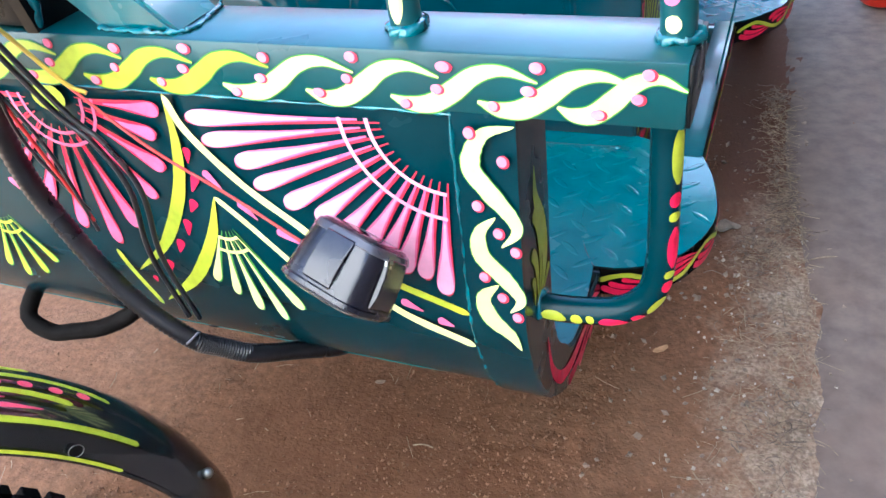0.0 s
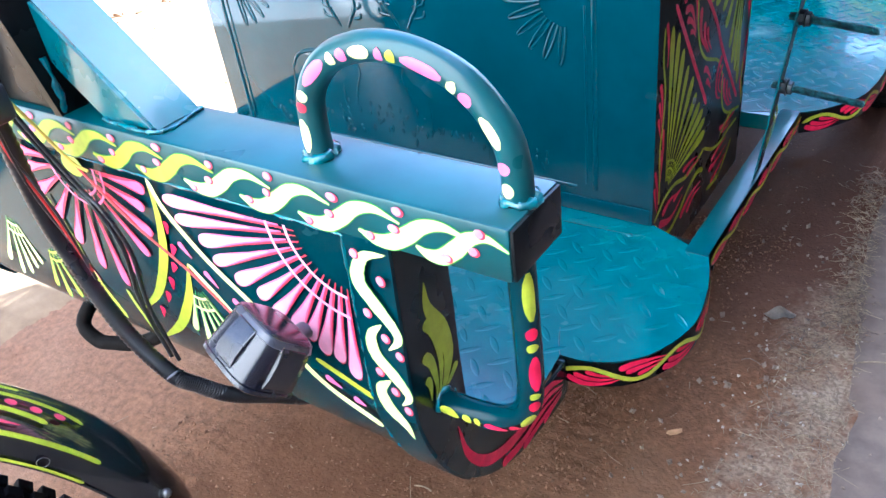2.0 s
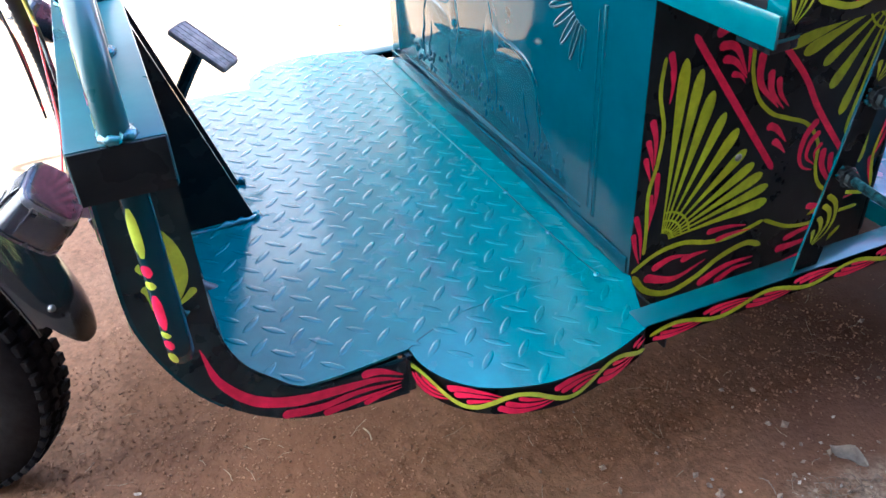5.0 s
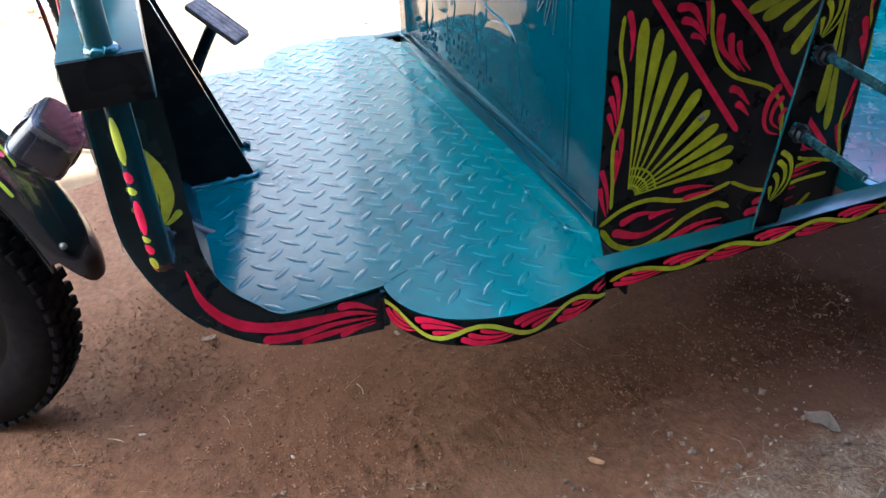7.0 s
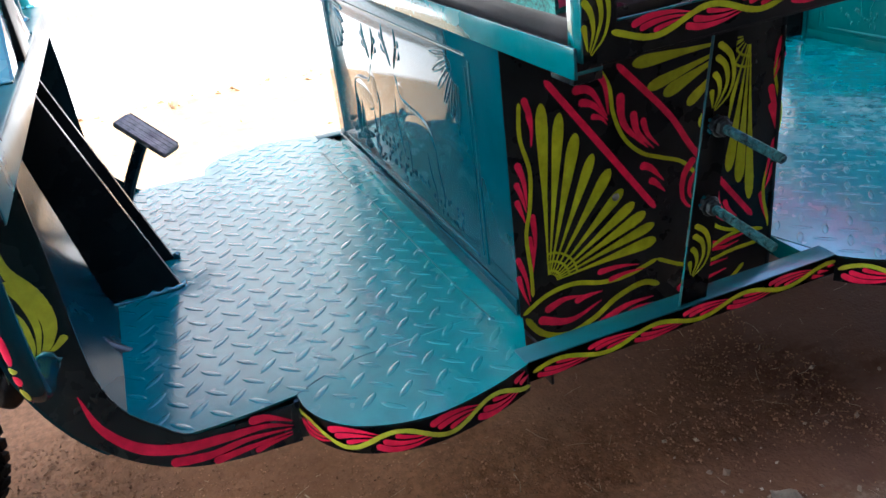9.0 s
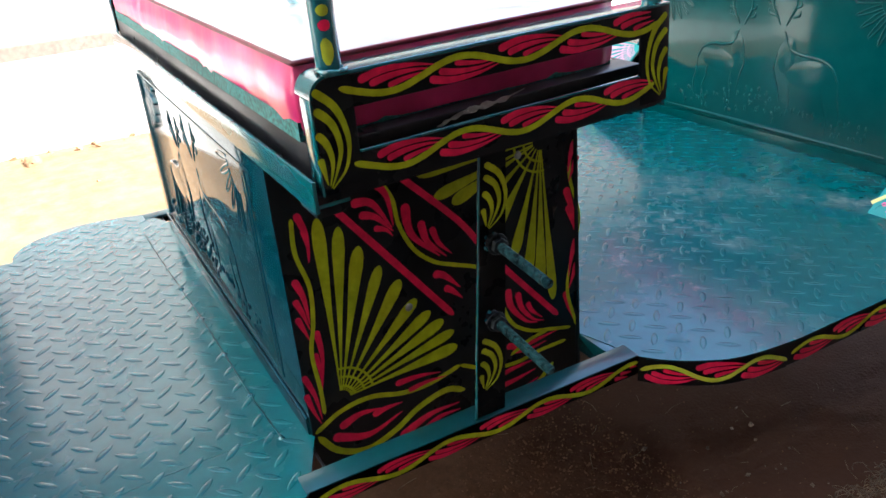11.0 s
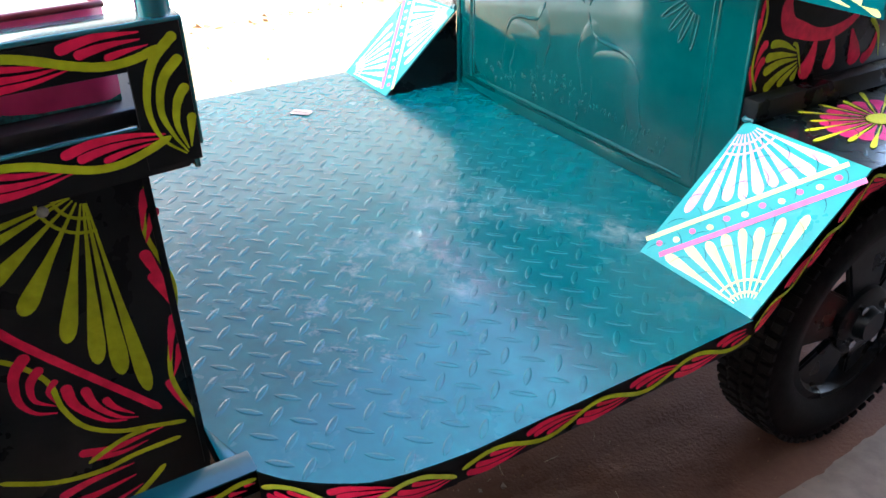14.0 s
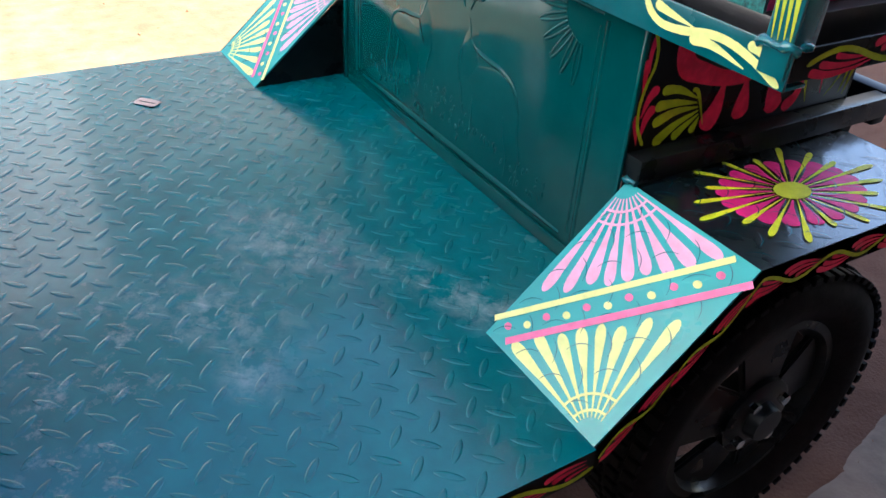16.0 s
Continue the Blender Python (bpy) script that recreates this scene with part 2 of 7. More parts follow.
REFLECT_PALE = material("pale_reflection_wall", (0.41, 0.388, 0.36), 0.9, grain=0.08, scale=6, big=0.6, bump=0.3)
# pale so that the added wall ahead throws sun onto front-facing sheets
BOUNCE = material("plaster", (0.80, 0.77, 0.70), 0.9, grain=0.08, scale=6, big=0.6, bump=0.3)
STONE = material("pebble", (0.24, 0.175, 0.13), 0.85, grain=0.3, scale=60)
PALECHIP = material("pale_chip", (0.40, 0.34, 0.28), 0.8, grain=0.3, scale=60)
EARTH = material("orange_clod", (0.24, 0.13, 0.06), 0.9, grain=0.3, scale=30)
CLOD = material("brown_clod", (0.25, 0.140, 0.083), 0.95, grain=0.35, scale=60, spec=0.1)
WISP = material("crumpled_clear_film", (0.66, 0.64, 0.63), 0.2, 0.0, 0.8, 0.2, 60, 20, 0.6, 120)
STRAW = material("straw", (0.31, 0.235, 0.15), 0.8, grain=0.35, scale=90)
ROOT = material("brown_root", (0.19, 0.135, 0.095), 0.85, grain=0.4, scale=90)
LEAFM = material("dry_leaf", (0.42, 0.24, 0.12), 0.7, grain=0.3, scale=60)


# ---- mesh helpers ----
def obj(name, bm, mat, parent=None, label="", smooth=None):
    me = bpy.data.meshes.new(name)
    bm.normal_update()
    bm.to_mesh(me)
    bm.free()
    me.materials.append(mat)
    if smooth is not None:
        me.polygons.foreach_set("use_smooth", [True] * len(me.polygons))
        me.set_sharp_from_angle(angle=radians(smooth))
    ob = new(name, me)
    if parent is not None:
        ob.parent = parent
    if label:
        ob["label"] = label
    return ob


def part(name, bm, mat, parent, label="", smooth=35):
    return obj(name, bm, mat, parent, label, smooth)


def block(x0, x1, y0, y1, z0, z1, bevel=0.003, segs=2, bm=None, m=None):
    out = bm or bmesh.new()
    tmp = bmesh.new()
    bmesh.ops.create_cube(tmp, size=1)
    for v in tmp.verts:
        v.co = Vector(((x0 + x1) / 2 + v.co.x * (x1 - x0), (y0 + y1) / 2 + v.co.y * (y1 - y0), (z0 + z1) / 2 + v.co.z * (z1 - z0)))
    if bevel:
        bmesh.ops.bevel(tmp, geom=list(tmp.edges), offset=bevel, segments=segs, affect="EDGES", profile=0.5)
    if m is not None:
        bmesh.ops.transform(tmp, matrix=m, verts=tmp.verts)
    return join(out, tmp)


def join(out, tmp):
    vs = [out.verts.new(v.co) for v in tmp.verts]
    tmp.verts.index_update()
    for f in tmp.faces:
        out.faces.new([vs[v.index] for v in f.verts])
    tmp.free()
    return out


def prism(poly, place, a, b, bm=None):
    """A flat outline pushed from depth a to depth b; place(u, v, d) gives the point."""
    out = bm or bmesh.new()
    lo = [out.verts.new(place(u, v, a)) for u, v in poly]
    hi = [out.verts.new(place(u, v, b)) for u, v in poly]
    out.faces.new(lo)
    out.faces.new(hi[::-1])
    n = len(poly)
    for i in range(n):
        out.faces.new((lo[i], hi[i], hi[(i + 1) % n], lo[(i + 1) % n]))
    bmesh.ops.recalc_face_normals(out, faces=out.faces)
    return out


def spline(pts, n, closed=False):
    """n points along a smooth line through pts."""
    p = np.array(pts, float)
    if len(p) == 2:
        t = np.linspace(0, 1, n)[:, None]
        return p[0] * (1 - t) + p[1] * t
    ext = np.vstack([2 * p[0] - p[1], p, 2 * p[-1] - p[-2]])
    out = []
    for s in np.linspace(0, len(p) - 1, n):
        i = min(int(s), len(p) - 2)
        t = s - i
        a, b, c, d = ext[i], ext[i + 1], ext[i + 2], ext[i + 3]
        out.append(0.5 * (2 * b + (c - a) * t + (2 * a - 5 * b + 4 * c - d) * t * t + (3 * b - a - 3 * c + d) * t ** 3))
    return np.array(out)


def tube(pts, radius, n=24, segs=12, caps=True, bm=None, rings=None):
    """A round bar along a smooth line; rings(s) may change the radius along it."""
    out = bm or bmesh.new()
    line = [Vector(p) for p in (spline(pts, n) if n else pts)]
    side = None
    loops = []
    for i, p in enumerate(line):
        d = (line[min(i + 1, len(line) - 1)] - line[max(i - 1, 0)]).normalized()
        if side is None:
            side = d.orthogonal().normalized()
        side = (side - d * side.dot(d)).normalized()
        up = d.cross(side)
        r = radius * (rings(i / (len(line) - 1)) if rings else 1)
        loops.append([out.verts.new(p + (side * math.cos(a) + up * math.sin(a)) * r) for a in (2 * math.pi * k / segs for k in range(segs))])
    for a, b in zip(loops, loops[1:]):
        for k in range(segs):
            out.faces.new((a[k], a[(k + 1) % segs], b[(k + 1) % segs], b[k]))
    if caps:
        out.faces.new(loops[0][::-1])
        out.faces.new(loops[-1])
    bmesh.ops.recalc_face_normals(out, faces=out.faces)
    return out


def lathe(profile, center, axis="X", segs=40, bm=None):
    """A turned body: profile of (along, radius) round an axis through center."""
    out = bm or bmesh.new()
    loops = []
    for s, r in profile:
        ring = []
        for k in range(segs):
            a = 2 * math.pi * k / segs
            c, d = r * math.cos(a), r * math.sin(a)
            ring.append(out.verts.new(Vector(center) + (Vector((s, c, d)) if axis == "X" else Vector((c, s, d)) if axis == "Y" else Vector((c, d, s)))))
        loops.append(ring)
    for a, b in zip(loops, loops[1:]):
        for k in range(segs):
            out.faces.new((a[k], a[(k + 1) % segs], b[(k + 1) % segs], b[k]))
    bmesh.ops.recalc_face_normals(out, faces=out.faces)
    return out


def weld_line(points, parent, size=0.004, step=0.006):
    """An uneven bead of weld along a line."""
    pts = spline(points, max(3, int(sum((Vector(b) - Vector(a)).length for a, b in zip(points, points[1:])) / step)))
    rnd = random.Random(int(1000 * abs(pts[0][0] + 3 * pts[0][1] + 7 * pts[-1][2])))
    jitter = [Vector(p) + Vector((rnd.uniform(-1, 1), rnd.uniform(-1, 1), rnd.uniform(-1, 1))) * size * 0.42 for p in pts]
    return part("weld_bead", tube(jitter, size, 0, 6, rings=lambda s: rnd.uniform(0.45, 1.45)), WELD, parent, smooth=80)


# ---- brush strokes: thin paint laid on a surface ----
def stroke(bm, place, pts, widths, n=14, across=1, h=0.0003, cap=True):
    """A brush stroke along pts with changing width; place(u, v, h) puts it on the surface."""
    p = spline(pts, n)
    w = np.interp(np.linspace(0, 1, n), np.linspace(0, 1, len(widths)), widths)
    rows = []
    for i in range(n):
        d = p[min(i + 1, n - 1)] - p[max(i - 1, 0)]
        d = d / (np.hypot(*d) + 1e-9)
        nrm = np.array((-d[1], d[0]))
        rows.append([bm.verts.new(place(*(p[i] + nrm * w[i] * (k / across - 0.5)), h)) for k in range(across + 1)])
    for a, b in zip(rows, rows[1:]):
        for k in range(across):
            try:
                bm.faces.new((a[k], a[k + 1], b[k + 1], b[k]))
            except ValueError:
                pass


DROP = ((0, 0.10), (0.25, 0.22), (0.5, 0.45), (0.72, 0.80), (0.86, 1.0), (0.93, 0.92), (0.97, 0.68), (0.992, 0.36), (1, 0.08))


def petal(bm, place, a, b, width, h=0.0003, bend=0.0, shape=DROP):
    """One drop-shaped dab of paint from its thin root a to its round tip b."""
    a, b = np.array(a, float), np.array(b, float)
    d = b - a
    nrm = np.array((-d[1], d[0])) / (np.hypot(*d) + 1e-9)
    rows = []
    for t, w in shape:
        p = a + d * t + nrm * np.hypot(*d) * bend * 4 * t * (1 - t)
        rows.append([bm.verts.new(place(*(p + nrm * width * w * s), h)) for s in (-0.5, 0.5)])
    for r0, r1 in zip(rows, rows[1:]):
        bm.faces.new((r0[0], r0[1], r1[1], r1[0]))


def dab(name, mat, parent, place, a, b, width, h=0.0003, bend=0.0, shape=DROP):
    bm = bmesh.new()
    petal(bm, place, a, b, width, h, bend, shape)
    return part(name, bm, mat, parent, smooth=None)


def dot(bm, place, c, rx, ry=None, h=0.0005, n=12):
    ry = ry or rx
    vs = [bm.verts.new(place(c[0] + rx * math.cos(a), c[1] + ry * math.sin(a), h)) for a in (2 * math.pi * k / n for k in range(n))]
    bm.faces.new(vs)


def fan(place, centre, angles, r0, r1, width, mats, parent, h=0.0003, arcs=(), lens=None):
    """Petals spread from a centre, each a drop with a darker edge, and thin arcs across their roots."""
    c = np.array(centre)
    for i, ang in enumerate(angles):
        a = radians(ang)
        t = i / max(1, len(angles) - 1)
        r = lens[i] if isinstance(lens, (list, tuple)) else r1 * (lens(t) if lens else 1) * (1 + 0.03 * math.sin(i * 2.3))
        d = np.array((math.cos(a), math.sin(a)))
        side = np.array((-d[1], d[0]))
        for k, mat in enumerate(mats):
            last = len(mats) - 1
            off = side * (0.0022 if k == 0 and last else -0.0003)
            root = r0 + (r - r0) * (0.0, 0.10, 0.34)[k]
            dab("petal", mat, parent, place, c + d * root + off, c + d * (r - 0.0008 * k) + off * 0.8, width * ((0.74 if last else 1.0), 0.97, 0.90)[k] * (1 + 0.08 * math.sin(i * 3.7)), h + 0.00016 * k + 0.00001 * i)
    for r in arcs:
        lo, hi = angles[0], angles[-1]
        pts = [(centre[0] + r * math.cos(radians(lo + (hi - lo) * s)), centre[1] + r * math.sin(radians(lo + (hi - lo) * s))) for s in np.linspace(-0.02, 1.02, 7)]
        bm = bmesh.new()
        stroke(bm, place, pts, [0.0032] * 3, 16, 1, h + 0.0006)
        part("painted_arc", bm, mats[-1], parent, smooth=None)


def spread(a, b, n):
    return [a + (b - a) * i / (n - 1) for i in range(n)]


LAYER = itertools.count()


def brush(mat, parent, place, pts, width, kind="head", h=0.0004, name="brush_stroke", across=1):
    """One stroke of the brush: a round head drawn out to a thin tail, an even band, or a stroke thin at both ends."""
    n = max(14, 7 * len(pts))
    s = np.linspace(0, 1, n)
    p = spline(pts, 60)
    run = np.concatenate([[0], np.cumsum(np.hypot(*(p[1:] - p[:-1]).T))])
    length, r = run[-1], width / 2
    d = length * (s ** 1.6 if kind == "head" else s)
    if kind == "band":
        ends = np.array([0.12, 0.3, 0.6]) * width
        d = np.concatenate([[0], ends, np.linspace(width, length - width, n), length - ends[::-1], [length]])
    rnd = random.Random(int(1e5 * abs(pts[0][0] * 7 + pts[0][1])) + len(pts))
    rows = []
    h += 0.000012 * (next(LAYER) % 9)
    for e in d:
        q = np.array([np.interp(e, run, p[:, 0]), np.interp(e, run, p[:, 1])])
        f = np.array([np.interp(e + 0.002, run, p[:, c]) - np.interp(e - 0.002, run, p[:, c]) for c in (0, 1)])
        f /= np.hypot(*f) + 1e-9
        t = e / length
        if kind == "head":
            w = 2 * math.sqrt(max(0.0, r * r - max(0.0, r - e) ** 2)) * (1 - 0.86 * max(0.0, (t - 0.12) / 0.88) ** 1.15)
        elif kind == "band":
            w = width * min(1.0, math.sqrt(min(e, length - e) / (0.9 * width) + 0.01))
        else:
            w = width * (0.06 + 0.94 * math.sin(math.pi * t) ** 0.85)
        w *= 1 + rnd.uniform(-0.05, 0.05)
        nrm = np.array((-f[1], f[0]))
        rows.append([q + nrm * w * (m / across - 0.5) for m in range(across + 1)])
    bm = bmesh.new()
    vs = [[bm.verts.new(place(*v, h)) for v in row] for row in rows]
    for a, b in zip(vs, vs[1:]):
        for m in range(across):
            bm.faces.new((a[m], a[m + 1], b[m + 1], b[m]))
    return part(name, bm, mat, parent, smooth=None)


def vine(place, length, v0, amp, wave, width, parent, line=OLIVE, leaf=ROSE, start=0.0, leaf_len=0.03, leaf_w=0.008, h=0.0003, name="vine_border", flip=0.0):
    """A waving line with three curved drops in each hollow of it; u runs along the border."""
    n = max(5, int(length / wave * 8))
    pts = [(start + u, v0 + amp * math.sin(2 * math.pi * u / wave + flip)) for u in np.linspace(0, length, n)]
    brush(line, parent, place, pts, width, "band", h + 0.0004, name)
    half = wave / 2
    k = math.floor(flip / math.pi) - 1
    while True:
        k += 1
        ua = (k * math.pi - flip) / (2 * math.pi) * wave
        if ua > length - 0.3 * half:
            break
        if ua < -0.35 * half:
            continue
        e = (-1 if math.sin(2 * math.pi * (ua + half / 2) / wave + flip) > 0 else 1) * amp
        wob = math.sin(k * 2.3)
        for q, g in ((((0.08, 0.75), (0.40, 1.32), (0.80, 1.22), (1.12, 0.72)), 0.86), (((0.22, 0.16), (0.50, 0.58), (0.80, 0.66), (1.08, 0.42)), 0.76), (((0.46, -0.42), (0.64, -0.10), (0.86, 0.12), (1.04, 0.18)), 0.60)):
            pp = [(start + ua + (a + 0.03 * wob) * half, v0 + e * b) for a, b in q]
            pp = [p for p in pp if start - 0.002 < p[0] < start + length]
            if len(pp) > 1:
                brush(leaf, parent, place, pp, min(g * amp, leaf_w * 1.1), "head", h, "painted_leaf")


def on_front(y):
    return lambda u, v, h: (u, y - h, v)


def on_side(x):
    return lambda u, v, h: (x + h, u, v)


def on_top(z):
    return lambda u, v, h: (u, v, z + h)


def along(points, normal_side=1):
    """Paint upright on a wall that follows a line of (x, y[, z]) points: u metres along it, v the height over the line."""
    p = np.array([(*q, 0.0) if len(q) == 2 else q for q in points], float)
    seg = np.hypot(*(p[1:, :2] - p[:-1, :2]).T)
    seg = np.sqrt(((p[1:] - p[:-1]) ** 2).sum(1))
    s = np.concatenate([[0], np.cumsum(seg)])

    def place(u, v, h):
        q = [np.interp(u, s, p[:, i]) for i in range(3)]
        e = 0.01
        d = np.array([np.interp(u + e, s, p[:, i]) - np.interp(u - e, s, p[:, i]) for i in range(2)])
        d = d / (np.hypot(*d) + 1e-9)
        return (q[0] + d[1] * h * normal_side, q[1] - d[0] * h * normal_side, q[2] + v)
    return place, s[-1]


def on_tube(pts, radius, turn):
    """Paint on a round bar: u metres along it, v metres round it from the side named by turn."""
    line = spline(pts, 60)
    s = np.concatenate([[0], np.cumsum(np.sqrt(((line[1:] - line[:-1]) ** 2).sum(1)))])
    face = np.array(turn, float)

    def place(u, v, h):
        p = np.array([np.interp(u, s, line[:, i]) for i in range(3)])
        d = np.array([np.interp(u + 0.004, s, line[:, i]) - np.interp(u - 0.004, s, line[:, i]) for i in range(3)])
        d /= np.linalg.norm(d) + 1e-9
        f = face - d * face.dot(d)
        f /= np.linalg.norm(f) + 1e-9
        g = np.cross(d, f)
        a = v / radius
        return tuple(p + (f * math.cos(a) + g * math.sin(a)) * (radius + h))
    return place, s[-1]


# ---- ground, road and walls ----
def crumbs(x, y):
    """Crumbly relief that comes and goes in patches, and two faint tyre tracks."""
    patch = min(1.0, max(0.15, 0.5 + 1.4 * noise.noise((x * 3.1, y * 2.3, 8.8))))
    d = noise.noise((x * 38, y * 38, 1.7)) * 0.0016 + patch * (abs(noise.noise((x * 62, y * 62, 2.2))) * 0.0068 + noise.noise((x * 120, y * 120, 6.1)) * 0.0034)
    for x0, w in ((-0.06, 0.036), (-0.62, 0.030)):
        off = abs(x - x0 - 0.05 * math.sin(y * 1.3) - 0.006 * noise.noise((y * 9, 0, x0)))
        if off < w:
            d -= 0.0035 * (1 - (off / w) ** 4) - 0.0022 * (math.sin(y * 210 + 60 * off) > 0.2)
    return d


def bumps(x, y):
    d = noise.noise((x * 1.3, y * 1.3, 0.3)) * 0.010 + noise.noise((x * 5, y * 5, 4.1)) * 0.005 + noise.noise((x * 17, y * 17, 7.7)) * 0.0036 + crumbs(x, y)
    return d * max(0.0, 1 - max(0.0, math.hypot(x + 0.4, y - 0.4) - 3) / 4)


def ground():
    bm = bmesh.new()
    near = lambda a, b, s: list(np.arange(a, b, s))
    xs = [-300, -60, -20, -10, -7] + near(-5, -1.2, 0.12) + near(-1.2, -0.75, 0.02) + near(-0.75, 0.42, 0.0085) + near(0.42, 2.4, 0.15) + [6, 20, 60, 300]
    ys = [-300, -60, -20, -8, -4] + near(-2.6, -1.2, 0.12) + near(-1.2, 0.62, 0.0085) + near(0.62, 2.6, 0.022) + near(2.6, 5, 0.15) + [8, 20, 60, 300]
    grid = [[bm.verts.new((x, y, bumps(x, y) - 0.004)) for y in ys] for x in xs]
    for a, b in zip(grid, grid[1:]):
        for j in range(len(ys) - 1):
            bm.faces.new((a[j], b[j], b[j + 1], a[j + 1]))
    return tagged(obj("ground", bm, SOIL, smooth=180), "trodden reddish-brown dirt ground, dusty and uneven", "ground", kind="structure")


ground()


def slab_edge(y):
    """Where the concrete ends: it draws in towards the rear."""
    return float(np.interp(y, (-3, 0.13, 0.41, 0.55, 0.75, 1.15, 1.55, 1.66, 1.9, 2.3), (0.30, 0.30, 0.257, 0.236, 0.22, 0.207, 0.195, 0.18, 0.122, 0.08)))


def slab():
    """The grey concrete apron beside the dirt, with a broken edge."""
    ys = np.arange(-3.0, 4.5, 0.02)
    edge = []
    for y in ys:
        soft_ = 1.0 if y < 0.2 else 0.35
        edge.append((slab_edge(y) + soft_ * (0.03 * noise.noise((y * 2.2, 0, 5)) + 0.012 * noise.noise((y * 9, 0, 9)) + 0.005 * noise.noise((y * 31, 0, 3))), y))
    bm = bmesh.new()
    low = [bm.verts.new((x - 0.02, y, -0.012)) for x, y in edge]
    top = [bm.verts.new((x, y, 0.003 + 0.002 * noise.noise((y * 11, 2, 1)))) for x, y in edge]
    inn = [bm.verts.new((x + 0.06, y, 0.008)) for x, y in edge]
    far = [bm.verts.new((1.62, y, 0.012)) for x, y in edge]
    for rows in ((low, top), (top, inn), (inn, far)):
        for i in range(len(ys) - 1):
            bm.faces.new((rows[0][i], rows[1][i], rows[1][i + 1], rows[0][i + 1]))
    bmesh.ops.recalc_face_normals(bm, faces=bm.faces)
    return tagged(obj("pavement", bm, CONCRETE, smooth=60), "worn grey concrete apron with a broken edge", "pavement", kind="structure")


slab()
# unseen walls added to block the sun; the low one admits more sky
tagged(obj("wall_east", block(WALL_X, WALL_X + 0.25, 0.2, WALL_REAR, -0.05, WALL_H, 0), SHADEWALL), "unseen tall wall, added to shade the yard", "wall", kind="structure")
tagged(obj("wall_east_low", block(WALL_X, WALL_X + 0.22, -WALL_HALF, 0.196, -0.05, 3.0, 0), SHADEWALL), "unseen lower wall, added to let sky light over it", "wall", kind="structure")

# unseen reflector wall, added ahead to light the nose and arch slopes
tagged(obj("wall_south", block(-4.0, WALL_X, -3.45, -3.2, -0.05, SOUTH_H, 0), BOUNCE), "unseen pale wall, added to bounce sun onto the front", "wall", kind="structure")

# unseen slab added overhead to darken the ground beside the rear wheel
tagged(obj("porch_roof", block(0.22, WALL_X, 0.50, WALL_REAR, 2.50, 2.58, 0), SHADEWALL), "unseen brown slab, added to shade the near-side ground", "roof", kind="structure")

# sunlit far side: pale road, kerb, raised pavement, then unseen walls added for reflections
tagged(obj("road", block(-6.0, -3.22, -40, 40, -0.05, 0.022, 0), ROADM), "pale sun-bleached concrete road", "road", kind="structure")
tagged(obj("kerb", block(-6.18, -6.0, -40, 40, -0.05, 0.13, 0.01), CONCRETE), "low concrete kerb along the road", "kerb", kind="structure")
tagged(obj("pavement_far", block(-9.4, -6.18, -40, 40, -0.05, 0.12, 0), FARPAVE), "grey pavement behind the kerb", "pavement", kind="structure")
# unseen backdrop walls, sized and toned to shape what floor and panels reflect
tagged(obj("wall_west", block(-9.7, -9.4, -1.15, 1.6, -0.05, 6.8, 0.01), REFLECT_PALE), "unseen grey wall, added for the pale floor reflection", "wall", kind="structure")
tagged(obj("wall_yard", block(-9.7, -9.4, 1.6, 25, -0.05, 5.2, 0.01), REFLECT_MID), "unseen lower wall, added for the dimmer rear-floor reflection", "wall", kind="structure")
tagged(obj("wall_house", prism([(-4.6, -0.05), (7.4, -0.05), (7.4, 8.7), (4.2, 9.85), (1.4, 10.6), (-4.6, 10.8)], lambda u, v, d: (d, u, v), -11.0, -10.5), REFLECT_DARK), "unseen tall dark wall, added for the dark floor reflection", "wall", kind="structure")
tagged(obj("wall_shed", block(-9.7, -9.4, -25, -1.15, -0.05, 6.0, 0.01), REFLECT_DARK), "unseen dark wall, added to dim the panel reflections", "wall", kind="structure")
tagged(obj("wall_barn", block(-11.0, -10.5, 7.4, 25, -0.05, 8.0, 0.01), REFLECT_DARK), "unseen dark wall, added to bound the reflected sky", "wall", kind="structure")

# pale sand where the sun falls, lying on the dirt
def sand():
    bm = bmesh.new()
    ys = np.arange(-4, 9, 0.2)
    rows = []
    for y in ys:
        e = -1.30 + 0.14 * noise.noise((y * 1.4, 3, 2)) + 0.04 * noise.noise((y * 6, 1, 2))
        rows.append([bm.verts.new((e, y, bumps(e, y) - 0.012))] + [bm.verts.new((x, y, bumps(x, y) + 0.004)) for x in np.linspace(e - 0.08, -3.24, 22)])
    for a, b in zip(rows, rows[1:]):
        for j in range(len(a) - 1):
            bm.faces.new((a[j], b[j], b[j + 1], a[j + 1]))
    bmesh.ops.recalc_face_normals(bm, faces=bm.faces)
    return tagged(obj("sand", bm, SAND, smooth=180), "pale sunlit sandy strip beside the road", "ground", kind="structure")


sand()


